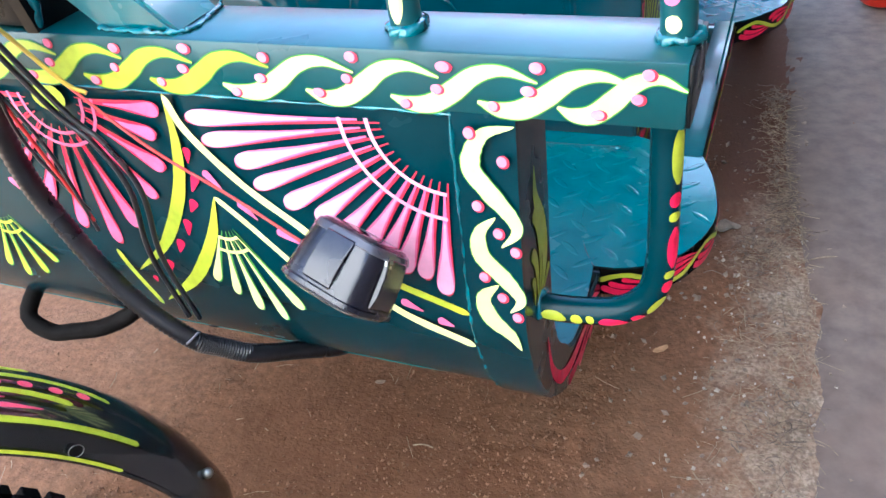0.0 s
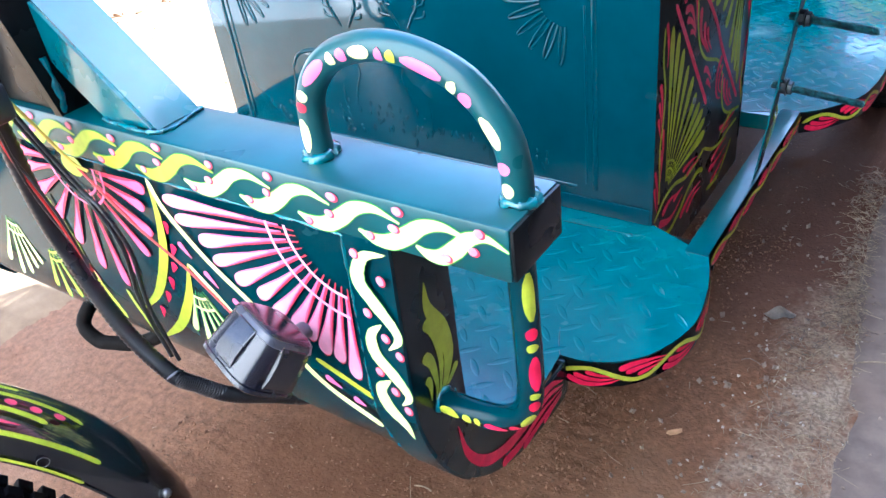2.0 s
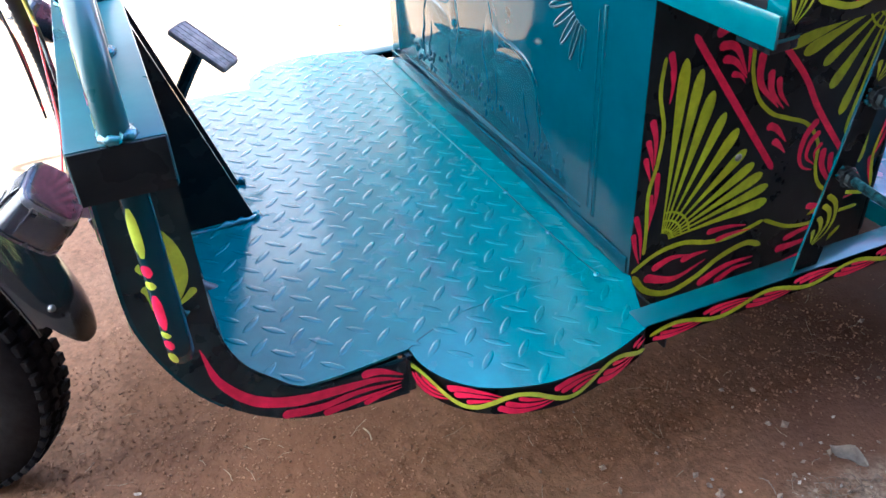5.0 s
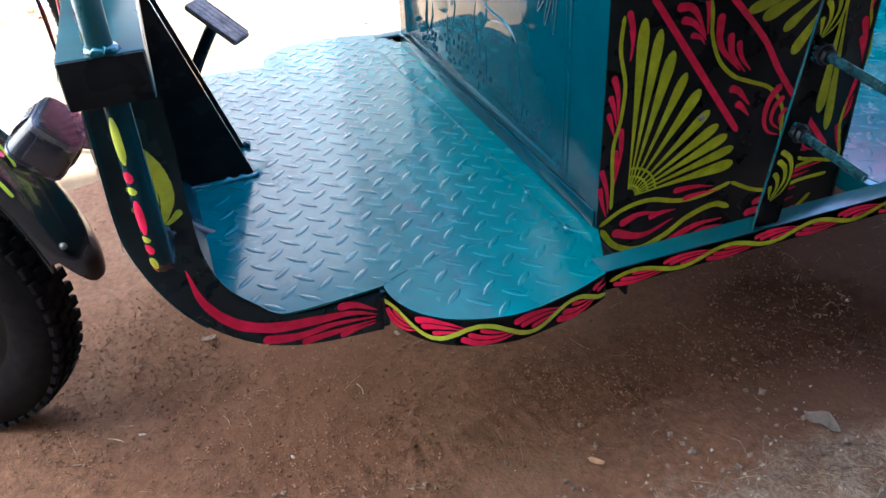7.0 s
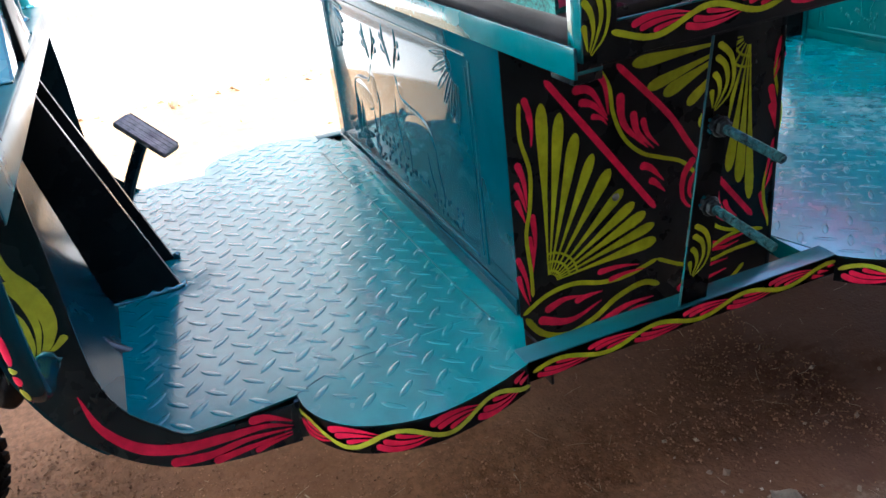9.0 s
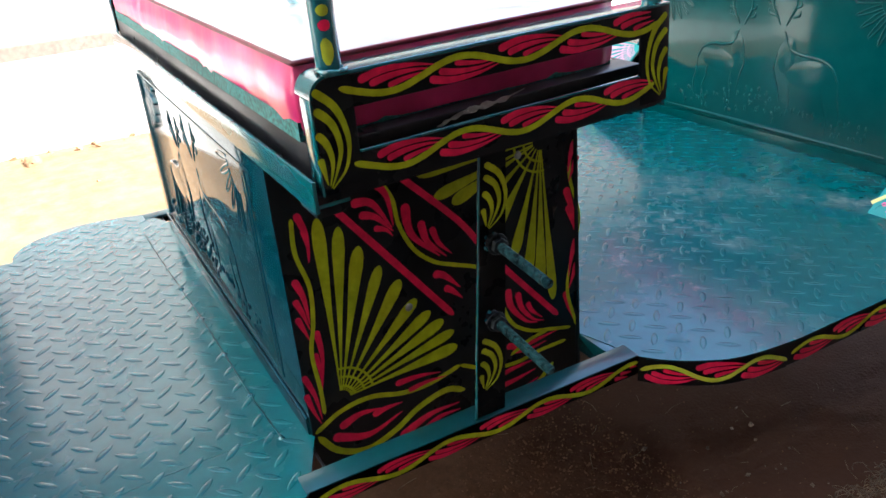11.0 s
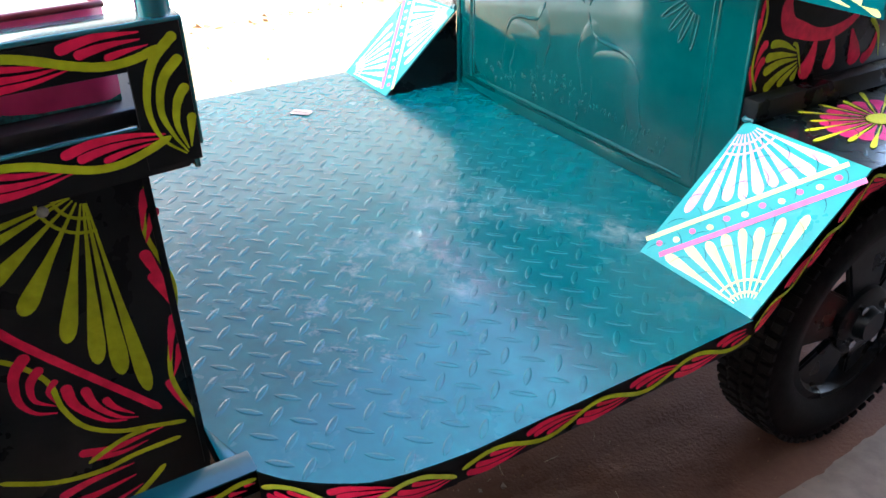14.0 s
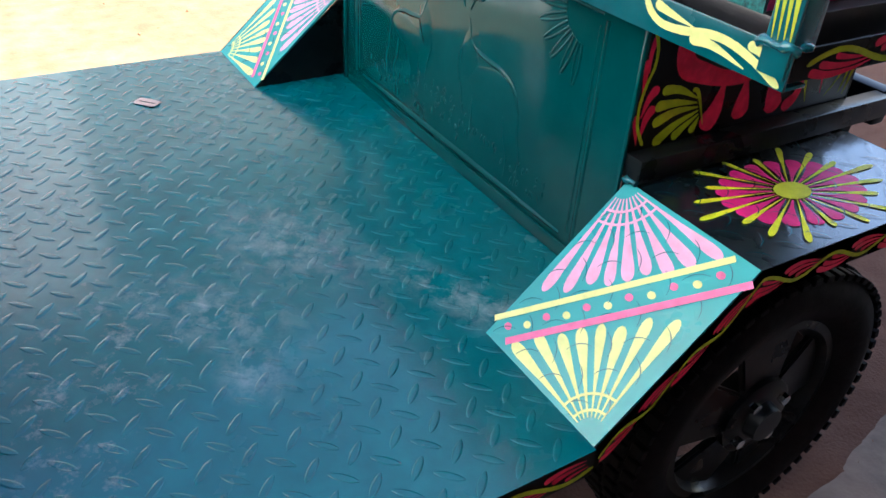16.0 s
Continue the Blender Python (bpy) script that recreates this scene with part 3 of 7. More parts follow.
def rubble(name, label, count, area, size, mat, seed, flat=0.6):
    rnd = random.Random(seed)
    bm = bmesh.new()
    for _ in range(count):
        x, y = area(rnd)
        s = size * rnd.uniform(0.4, 1.0) ** 2 * 1.6
        c = Vector((x, y, bumps(x, y) + s * 0.1))
        dirs = [(1, 0, 0), (-1, 0, 0), (0, 1, 0), (0, -1, 0), (0, 0, 1), (0, 0, -1)]
        turn = Euler((rnd.uniform(0, 1), rnd.uniform(0, 1), rnd.uniform(0, 6))).to_matrix()
        vs = [bm.verts.new(c + turn @ Vector((d[0] * s * rnd.uniform(0.6, 1.2), d[1] * s * rnd.uniform(0.6, 1.2), d[2] * s * flat))) for d in dirs]
        for a, b, d in ((0, 2, 4), (2, 1, 4), (1, 3, 4), (3, 0, 4), (2, 0, 5), (1, 2, 5), (3, 1, 5), (0, 3, 5)):
            bm.faces.new((vs[a], vs[b], vs[d]))
    return tagged(obj(name, bm, mat, smooth=40), label, name, kind="stuff")


def near_strip(r):
    y = r.uniform(-1.0, 0.9)
    return min(r.gauss(0.16, 0.12), slab_edge(y) + 0.04), y


rubble("pebbles", "small scattered grey and pale pebbles in the dirt", 420, near_strip, 0.0052, STONE, 5)
rubble("grit", "fine brown clods and grit on the dirt", 8000, lambda r: (min(r.uniform(-1.1, 0.5), r.uniform(-0.6, 0.6)), min(r.uniform(-1.15, 2.2), r.uniform(-1.15, 2.2))), 0.0018, CLOD, 6, 0.35)


def crumbly(r):
    """Spots where the trodden soil has crumbled, in patches."""
    while True:
        x, y = r.uniform(-0.75, 0.20), r.uniform(-0.85, 0.65)
        if noise.noise((x * 3.1, y * 2.3, 8.8)) + 0.35 * noise.noise((x * 11, y * 11, 2.0)) > r.uniform(-0.15, 0.45):
            return x, y


rubble("clods", "crumbled brown clods of trodden soil", 9000, crumbly, 0.0025, CLOD, 26, 0.55)
rubble("chippings", "tiny pale chips of plaster and shell in the dirt", 320, lambda r: (r.gauss(0.20, 0.08), r.uniform(-1.0, 0.42)), 0.0034, PALECHIP, 16)
rubble("rubble", "broken stones along the edge of the road", 420, lambda r: (r.gauss(-3.17, 0.05), r.uniform(-4, 6)), 0.022, EARTH, 7)
rubble("stones", "loose stones on the sunlit sand", 90, lambda r: (r.uniform(-3.2, -1.4), r.uniform(-3, 5)), 0.012, EARTH, 8)


def straws():
    rnd = random.Random(11)
    bm = bmesh.new()
    for _ in range(1900):
        y = rnd.uniform(-1.0, 0.9)
        x = slab_edge(y) - abs(rnd.gauss(0.0, 0.075 if y < 0.35 else 0.028))
        if rnd.random() < 0.12:
            x, y = rnd.uniform(-0.9, 0.1), rnd.uniform(-1.1, 1.2)
        a, l = rnd.uniform(0, 6.3), 0.008 + 0.045 * rnd.random() ** 2.5
        bend = rnd.uniform(-0.5, 0.5)
        pts = [(x + l * t * math.cos(a + bend * t), y + l * t * math.sin(a + bend * t), bumps(x, y) + 0.002 + 0.006 * t * (1 - t) * rnd.uniform(0.3, 1.5)) for t in (0, 0.5, 1)]
        tube(pts, rnd.uniform(0.0003, 0.0007), 0, 3, False, bm)
    return tagged(obj("straw", bm, STRAW), "dry straw and root threads scattered on dirt", "straw", kind="stuff")


straws()


def roots():
    """Brown root threads, curled and tangled in tufts where the dirt meets the concrete."""
    rnd = random.Random(31)
    bm = bmesh.new()
    tufts = [(slab_edge(q) - abs(rnd.gauss(0.02, 0.065 if q < 0.35 else 0.02)), q) for q in (rnd.uniform(-0.9, 0.95) for _ in range(38))]
    for k in range(640):
        tx, ty = tufts[k % len(tufts)]
        y = ty + rnd.gauss(0, 0.035)
        x = tx + rnd.gauss(0, 0.030 if y < 0.35 else 0.012)
        a, l, bend = rnd.uniform(0, 6.3), rnd.uniform(0.012, 0.055), rnd.choice((-1, 1)) * rnd.uniform(0.4, 3.2)
        pts, step = [], l / 5
        for q in range(6):
            pts.append((x, y, bumps(x, y) + 0.0015 + 0.006 * math.sin(math.pi * q / 5) * rnd.uniform(0.2, 1.0)))
            x, y, a = x + step * math.cos(a), y + step * math.sin(a), a + bend / 5
        tube(pts, rnd.uniform(0.0004, 0.0010), 0, 4, False, bm)
    return tagged(obj("roots", bm, ROOT), "tangled brown dry root threads on the dirt", "roots", kind="stuff")


roots()


def dry_leaf(x, y, size, turn, mat=LEAFM, label="small dry tan leaf scrap on the dirt"):
    bm = bmesh.new()
    pts = [(-1, 0), (-0.7, 0.34), (0.1, 0.42), (1.0, 0.25), (0.9, -0.2), (0.2, -0.36), (-0.6, -0.3)]
    m = pose(x, y, bumps(x, y) + 0.003, 6, -8, turn)
    prism(pts, lambda u, v, d: m @ Vector((u * size, v * size, d + 0.12 * size * u * u)), 0, 0.0012, bm)
    return tagged(obj("dry_leaf", bm, mat), label, "leaf")


def red_pot(x, y):
    bm = lathe([(0.018, 0.0), (0.018, 0.055), (0.024, 0.062), (0.10, 0.072), (0.11, 0.076), (0.118, 0.074), (0.116, 0.068), (0.03, 0.056), (0.03, 0.0)], (x, y, 0), "Z", 32)
    return tagged(obj("plastic_pot", bm, POT, smooth=50), "small red plastic pot standing on the concrete", "pot")


red_pot(0.445, 1.60)


def field_stone(x, y, size, seed):
    bm = bmesh.new()
    bmesh.ops.create_icosphere(bm, subdivisions=3, radius=1)
    for v in bm.verts:
        k = 1 + 0.35 * noise.noise(v.co * 1.3 + Vector((seed, 0, 0))) + 0.12 * noise.noise(v.co * 4)
        v.co = Vector((x + v.co.x * size * k, y + v.co.y * size * 0.7 * k, 0.2 * size + v.co.z * size * 0.5 * k))
    return tagged(obj("stone", bm, EARTH, smooth=40), "rough brown stone lying on the sand", "stone")


field_stone(-3.06, -0.24, 0.055, 3)
field_stone(-2.92, 0.74, 0.028, 5)
field_stone(-3.04, 1.02, 0.03, 9)
dry_leaf(0.054, -0.009, 0.014, 35)
dry_leaf(-0.15, -0.45, 0.006, 20, PALECHIP, "tiny pale stone chip on the dirt")
dry_leaf(-0.298, -0.678, 0.007, 60, PALECHIP, "tiny pale stone chip on the dirt")
dry_leaf(-0.382, -0.198, 0.010, 10, STONE, "small brown stone half sunk in dirt")
dry_leaf(-0.512, -0.542, 0.015, 80, STONE, "pale flat stone chip on the dirt")


def twig(x, y, turn, l=0.032):
    pts = [(x + (t - 0.5) * l * math.cos(turn), y + (t - 0.5) * l * math.sin(turn) + 0.004 * math.sin(3 * t), bumps(x, y) + 0.004) for t in (0, 0.35, 0.7, 1)]
    return tagged(obj("twig", tube(pts, 0.0013, 8, 5), STRAW, smooth=60), "short pale dry twig on the dirt", "twig")


twig(-0.259, -0.307, 0.1)
twig(-0.30, -0.72, 0.9, 0.03)
twig(0.30, 0.30, 0.4, 0.05)


def curled_leaf(x, y, size, turn):
    """A crumpled dry leaf."""
    bm = bmesh.new()
    m = pose(x, y, bumps(x, y) + 0.004, 4, 6, turn)
    rows = []
    for i in range(11):
        u = -1 + 0.2 * i
        w = 0.52 * (1 - abs(u) ** 2.2) + 0.02
        rows.append([bm.verts.new(m @ Vector((u * size, v * w * size + 0.10 * size * math.sin(3 * u), size * (0.10 + 0.38 * v * v * w + 0.12 * math.sin(5 * u + 2 * v) * v)))) for v in (-1, -0.6, -0.2, 0.2, 0.6, 1)])
    for a, b in zip(rows, rows[1:]):
        for k in range(5):
            bm.faces.new((a[k], a[k + 1], b[k + 1], b[k]))
    bmesh.ops.solidify(bm, geom=bm.faces, thickness=0.0006)
    bmesh.ops.recalc_face_normals(bm, faces=bm.faces)
    return tagged(obj("dry_leaf", bm, PALECHIP, smooth=60), "crumpled grey-white dry leaf on the dirt", "leaf")


curled_leaf(0.123, 0.364, 0.030, 25)

# ---- the rickshaw ----
C = -0.424                      # centre line
rick = tagged(new("electric_rickshaw"), "teal three-wheeled rickshaw with hand-painted folk-art flowers, unfinished, without canopy", "rickshaw")


def mirror(x):
    return 2 * C - x


# floor plates -------------------------------------------------------------
front_side = [(-0.16, -0.505), (-0.10, -0.503), (-0.05, -0.497), (-0.014, -0.480), (0.009, -0.448), (0.013, -0.39), (0.006, -0.306)]
step_edge = [(0.006, -0.306), (0.036, -0.303), (0.068, -0.289), (0.097, -0.262), (0.117, -0.222), (0.126, -0.178), (0.122, -0.136), (0.111, -0.086), (0.095, -0.042)]
rear_edge = [(0.095, 0.432), (0.124, 0.456), (0.154, 0.495), (0.175, 0.539), (0.187, 0.62), (0.188, 0.70), (0.188, 0.9), (0.186, 1.067)]


def smooth_edge(pts, n):
    return [tuple(p) for p in spline(pts, n)]


fs, se, re_ = smooth_edge(front_side, 16), smooth_edge(step_edge, 22), smooth_edge(rear_edge, 24)


def sheet(outline, z, thick=0.003):
    return prism(outline, lambda u, v, d: (u, v, d), z - thick, z)


right = fs[1:] + se[1:] + [(0.0, 0.0)]
front_outline = right + [(mirror(x), y) for x, y in right[::-1]]
front_floor = part("front_floor", sheet(front_outline, FLOOR), PLATE, rick, "teal diamond-plate driver's footboard with scalloped edges", smooth=None)
rright = [(-0.012, 0.402)] + re_
rear_floor = part("rear_floor", sheet(rright + [(mirror(x), y) for x, y in rright[::-1]], FLOOR), PLATE, rick, "teal diamond-plate passenger footboard, scuffed and dusty", smooth=None)
# the rear floor runs on to the foot of the rear seat box
part("floor_strip", block(-0.835, -0.013, 1.067, 1.252, FLOOR - 0.003, FLOOR, 0), PLATE, rick, smooth=None)


def inside(poly, x, y):
    hit = False
    n = len(poly)
    for i in range(n):
        (x1, y1), (x2, y2) = poly[i], poly[(i + 1) % n]
        if (y1 > y) != (y2 > y) and x < (x2 - x1) * (y - y1) / (y2 - y1) + x1:
            hit = not hit
    return hit


# across a lug: edge, shoulder, flat crown, shoulder, edge
LUG = ((-1.0, 0.0), (-0.74, 0.86), (-0.45, 1.0), (0.45, 1.0), (0.74, 0.86), (1.0, 0.0))


def tread(poly, parent, x0, x1, y0, y1, place=None, pitch=0.046, margin=0.016, mat=PLATE, proud=0.0005):
    """Raised lens-shaped lugs, turned crosswise in turn, as rolled into the plate."""
    bm = bmesh.new()
    place = place or (lambda u, v, h: (u, v, FLOOR + h))
    half = pitch / 2
    prof = [(-1, 0.0, 0.0), (-0.86, 0.36, 0.86), (-0.5, 0.78, 1.0), (0, 0.94, 1.0), (0.5, 0.78, 1.0), (0.86, 0.36, 0.86), (1, 0.0, 0.0)]
    for i in range(int((x1 - x0) / half) + 1):
        for j in range(int((y1 - y0) / half) + 1):
            if (i + j) % 2:
                continue
            x, y = x0 + i * half, y0 + j * half
            a = radians(45 if i % 2 == 0 else -45)
            if not all(inside(poly, x + margin * math.cos(b), y + margin * math.sin(b)) for b in (0.8, 2.4, 3.9, 5.5)):
                continue
            c, s = math.cos(a), math.sin(a)
            L, W, Hh = 0.0172, 0.0050, proud
            rows = []
            for t, w, h in prof:
                f = lambda w_, h_: bm.verts.new(place(x + t * L * c - w_ * s, y + t * L * s + w_ * c, h_ + 0.0002))
                rows.append([f(0, 0)] if w == 0 else [f(W * w * q, Hh * h * g) for q, g in LUG])
            for r0, r1 in zip(rows, rows[1:]):
                n0, n1 = len(r0), len(r1)
                for k in range(len(LUG) - 1):
                    vs = [r0[0]] if n0 == 1 else [r0[k], r0[k + 1]]
                    vs += [r1[0]] if n1 == 1 else [r1[k + 1], r1[k]]
                    bm.faces.new(vs)
    bmesh.ops.recalc_face_normals(bm, faces=bm.faces)
    return tagged(part("tread_pattern", bm, mat, parent, smooth=28), kind="stuff")


tread(front_outline, front_floor, -0.189 - 0.046 * 18, 0.14, -0.210 - 0.046 * 7, 0.0, proud=0.0005)
rpoly = rright + [(mirror(x), y) for x, y in rright[::-1]]
tread(rpoly, rear_floor, -1.052, 0.2, 0.41, 1.07)
tread([(-0.835, 1.05), (-0.013, 1.05), (-0.013, 1.252), (-0.835, 1.252)], rear_floor, -1.052 + 0.046 * 4, 0.0, 0.41 + 0.046 * 14, 1.25)

# welded seam where the step plate joins the driver's floor
part("plate_seam", tube([(0.006, -0.306, FLOOR), (-0.006, -0.285, FLOOR), (-0.016, -0.262, FLOOR)], 0.0007, 10, 5), BEAM, rick)
part("plate_seam", tube([(-0.034, -0.012, FLOOR), (-0.033, -0.10, FLOOR), (-0.030, -0.20, FLOOR), (-0.026, -0.235, FLOOR)], 0.0005, 10, 5), PLATE, rick)


seam = [(-0.82, -0.060), (-0.635, -0.056), (-0.54, -0.052), (-0.397, -0.047), (-0.248, -0.044), (-0.126, -0.042), (-0.016, -0.036)]
part("plate_seam", tube([(x, y, FLOOR + 0.0004) for x, y in seam], 0.0011, 30, 5), BEAM, rick, "dark joint between two floor plates")
for k, (x, y) in enumerate([(-0.52, -0.0515), (-0.39, -0.047), (-0.258, -0.0445), (-0.133, -0.0425), (-0.02, -0.037)]):
    part("tack_weld", lathe([(-0.001, 0.0), (-0.001, 0.0052), (0.0006, 0.0046), (0.0018, 0.0028), (0.0022, 0.0)], (x, y, FLOOR), "Z", 12), WELD, rick, smooth=60)


# skirts ---------------------------------------------------------------------
def skirt(points, depth, name, paint=True, wave=0.12, leaf=PINK, line=LIME, z=FLOOR, amp=0.011):
    for side in (0, 1):
        pts = [((mirror(p[0]) if side else p[0]), *p[1:]) for p in points]
        bm = bmesh.new()
        rows = []
        for p in pts:
            top = p[2] if len(p) > 2 else z
            rows.append([bm.verts.new((p[0], p[1], top - 0.0005)), bm.verts.new((p[0], p[1], top - depth))])
        for a, b in zip(rows, rows[1:]):
            bm.faces.new((a[0], b[0], b[1], a[1]))
        bmesh.ops.solidify(bm, geom=bm.faces, thickness=0.003)
        bmesh.ops.recalc_face_normals(bm, faces=bm.faces)
        ob = part(name, bm, DARK, rick, "dark skirt strip painted with waving vine")
        if paint and not side:
            place, length = along([(p[0], p[1], (p[2] if len(p) > 2 else z)) for p in pts])
            vine(place, length - 0.006, -depth * 0.5, amp, wave, 0.0065, ob, line, leaf, 0.004, 0.04, 0.011, 0.002)


skirt(se, 0.040, "step_skirt", wave=0.12, leaf=ROSE, line=LIME, amp=0.0108)
skirt(re_[:14], 0.040, "rear_skirt", wave=0.13, leaf=ROSE, line=LIME, amp=0.0108)
skirt(re_[13:], 0.038, "rear_skirt", wave=0.15, leaf=ROSE, line=OLIVE, amp=0.0102)
skirt([(0.095, -0.042), (0.095, 0.2), (0.095, 0.432)], 0.028, "channel_skirt", wave=0.14, leaf=ROSE, line=OLIVE, amp=0.0078)

# side channels past the driver's seat box
for sx in (1, -1):
    fx = lambda x: x if sx > 0 else mirror(x)
    a, b = sorted((fx(0.062), fx(0.094)))
    part("side_channel", block(a, b, -0.045, 0.434, FLOOR - 0.004, FLOOR + 0.001, 0.001), SILL, rick, "teal flat bar along the sill")
    a, b = sorted((fx(-0.002), fx(0.094)))
    part("cross_angle", block(a, b, 0.405, 0.432, FLOOR - 0.03, FLOOR - 0.001, 0.001), TEAL, rick)
    part("cross_angle", block(a, b, -0.012, -0.008, FLOOR - 0.045, FLOOR - 0.004, 0.001), DARK, rick)

# underside beams, so that the floor does not look like paper from the front
part("chassis_rail", block(-0.12, -0.06, -0.40, 1.9, FLOOR - 0.07, FLOOR - 0.01, 0.004), DARK, rick)
part("chassis_rail", block(mirror(-0.06), mirror(-0.12), -0.40, 1.9, FLOOR - 0.07, FLOOR - 0.01, 0.004), DARK, rick)
part("rear_axle", tube([(0.06, 1.42, 0.24), (mirror(0.06), 1.42, 0.24)], 0.035, 8, 14), DARK, rick)

# front shell ------------------------------------------------------------------
outer = [(-0.575, 0.73), (-0.578, 0.65), (-0.580, 0.56), (-0.573, 0.515), (-0.555, 0.465), (-0.528, 0.420), (-0.49, 0.382), (-0.445, 0.356), (-0.39, 0.343), (-0.312, 0.338)]
inner = [(-0.312, 0.394), (-0.39, 0.394), (-0.435, 0.400), (-0.462, 0.424), (-0.489, 0.455), (-0.504, 0.50), (-0.507, 0.56), (-0.506, 0.64), (-0.508, 0.73)]
outer_s = smooth_edge(outer, 30)
inner_s = smooth_edge(inner, 24)


def shell():
    """The nose: a sheet bent in at the foot, with flat cheeks."""
    poly = outer_s + inner_s
    bm = bmesh.new()
    prism(poly, lambda u, v, d: (d, u, v), 0.0105, 0.0145, bm)
    bmesh.ops.bevel(bm, geom=[e for e in bm.edges if abs(e.verts[0].co.x - e.verts[1].co.x) < 1e-6 and e.verts[0].co.x > 0.014], offset=0.0016, segments=2, affect="EDGES")
    part("front_cheek", bm, CHEEK, rick, "blackish teal cheek of the front post with green leaf painting", smooth=30)
    bm = bmesh.new()
    prism(poly, lambda u, v, d: (d, u, v), mirror(0.0145), mirror(0.0105), bm)
    part("front_cheek", bm, CHEEK, rick, smooth=30)
    apron = [(y + 0.005, z) for y, z in outer_s]
    back = [(y + 0.004, z + 0.003) for y, z in apron[::-1]]
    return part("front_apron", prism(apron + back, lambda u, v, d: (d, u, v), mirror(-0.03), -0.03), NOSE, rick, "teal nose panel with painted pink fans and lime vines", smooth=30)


apron = shell()
part("cheek_end", block(-0.004, 0.0143, -0.3122, -0.3035, 0.3425, 0.3962, 0.001), CHEEK, rick, "blackish teal end plate of the cheek")
# the teal face strip of each post
for side in (0, 1):
    strip = [(y - 0.002, z) for y, z in outer_s[:18]]
    back = [(y + 0.002, z) for y, z in outer_s[:18]][::-1]
    a, b = (-0.031, 0.0145) if not side else (mirror(0.0145), mirror(-0.031))
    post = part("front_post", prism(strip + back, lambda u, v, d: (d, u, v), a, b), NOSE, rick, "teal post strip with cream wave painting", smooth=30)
    if not side:
        post_near = post
weld_line([(-0.031, y - 0.001, z) for y, z in outer_s[:16:3]], rick, 0.0016)

beam = part("front_beam", block(mirror(0.121), 0.121, -0.577, -0.507, 0.728, 0.772, 0.003, 2), BEAM, rick, "teal box-section front beam with painted cream ribbon")
part("beam_end_cap", block(0.1205, 0.1235, -0.5755, -0.5085, 0.7295, 0.7705, 0.001), DARK, rick, "flat dark cap on the beam end")
weld_line([(-0.40, -0.576, 0.7275), (-0.2, -0.576, 0.7275), (-0.03, -0.576, 0.7275)], rick, 0.0014, 0.009)

# hoops and guards
R = 0.0112
hoop_pts = [(-0.070, -0.541, 0.770), (-0.071, -0.541, 0.80), (-0.066, -0.541, 0.835), (-0.042, -0.541, 0.867), (-0.004, -0.541, 0.883), (0.036, -0.541, 0.882), (0.074, -0.541, 0.865), (0.100, -0.541, 0.832), (0.108, -0.541, 0.80), (0.109, -0.541, 0.770)]
hoop_pts = [(x, y, 0.77 + (z - 0.77) * 0.875) for x, y, z in hoop_pts]
guard_pts = [(0.106, -0.541, 0.73), (0.107, -0.541, 0.66), (0.107, -0.541, 0.60), (0.100, -0.541, 0.568), (0.078, -0.541, 0.548), (0.045, -0.541, 0.541), (0.012, -0.541, 0.540)]
for side in (0, 1):
    flip = (lambda pts: [(mirror(p[0]), p[1], p[2]) for p in pts]) if side else (lambda pts: pts)
    hoop = part("beam_hoop", tube(flip(hoop_pts), R, 40, 16), BEAM, rick, "bent teal pipe hoop with dabbed pink and cream paint", 60)
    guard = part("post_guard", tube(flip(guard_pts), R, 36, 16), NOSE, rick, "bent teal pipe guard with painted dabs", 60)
    for x, y, z in (flip(hoop_pts)[0], flip(hoop_pts)[-1]):
        ring = [(x + 0.0118 * math.cos(a), y + 0.0118 * math.sin(a), 0.7735) for a in np.linspace(0, 2 * math.pi, 9)]
        weld_line(ring, rick, 0.0046, 0.0035)
    if not side:
        hoop_near, guard_near = hoop, guard
weld_line([(0.0155, -0.541 + 0.0118 * math.cos(a), 0.54 + 0.0118 * math.sin(a)) for a in np.linspace(0, 2 * math.pi, 9)], rick, 0.003, 0.005)


def dabs(pts, turn, parent, plan, spread=0.44):
    """Bands of dabbed paint along a pipe; plan lists (start, end, material)."""
    place, length = on_tube(pts, R, turn)
    for u0, u1, mat in plan:
        bm = bmesh.new()
        w = R * spread * 2
        stroke(bm, place, [(u0 * length, 0.0), ((u0 + u1) / 2 * length, 0.0008), (u1 * length, 0.0)], [w * 0.3, w * 0.85, w, w, w * 0.9, w * 0.3], 12, 6, 0.0005)
        part("paint_dab", bm, mat, parent)


dabs(hoop_pts, (-0.1, -1, -0.05), hoop_near, [(0.03, 0.12, CREAM), (0.14, 0.165, RED), (0.17, 0.20, CREAM), (0.22, 0.32, PINK), (0.335, 0.36, CREAM), (0.37, 0.40, PINK), (0.41, 0.47, CREAM), (0.485, 0.505, PINK), (0.515, 0.54, LIME), (0.555, 0.66, PINK), (0.675, 0.70, CREAM), (0.71, 0.745, PINK), (0.775, 0.855, CREAM), (0.885, 0.915, PINK), (0.935, 0.97, CREAM)])
dabs(guard_pts, (1.0, -0.72, 0.0), guard_near, [(0.05, 0.22, LIME), (0.245, 0.29, ROSE), (0.305, 0.335, LIME), (0.355, 0.49, ROSE), (0.50, 0.525, LIME), (0.535, 0.575, ROSE), (0.59, 0.66, LIME), (0.67, 0.705, ROSE), (0.72, 0.80, ROSE), (0.815, 0.835, LIME), (0.85, 0.885, LIME), (0.90, 0.98, LIME)])

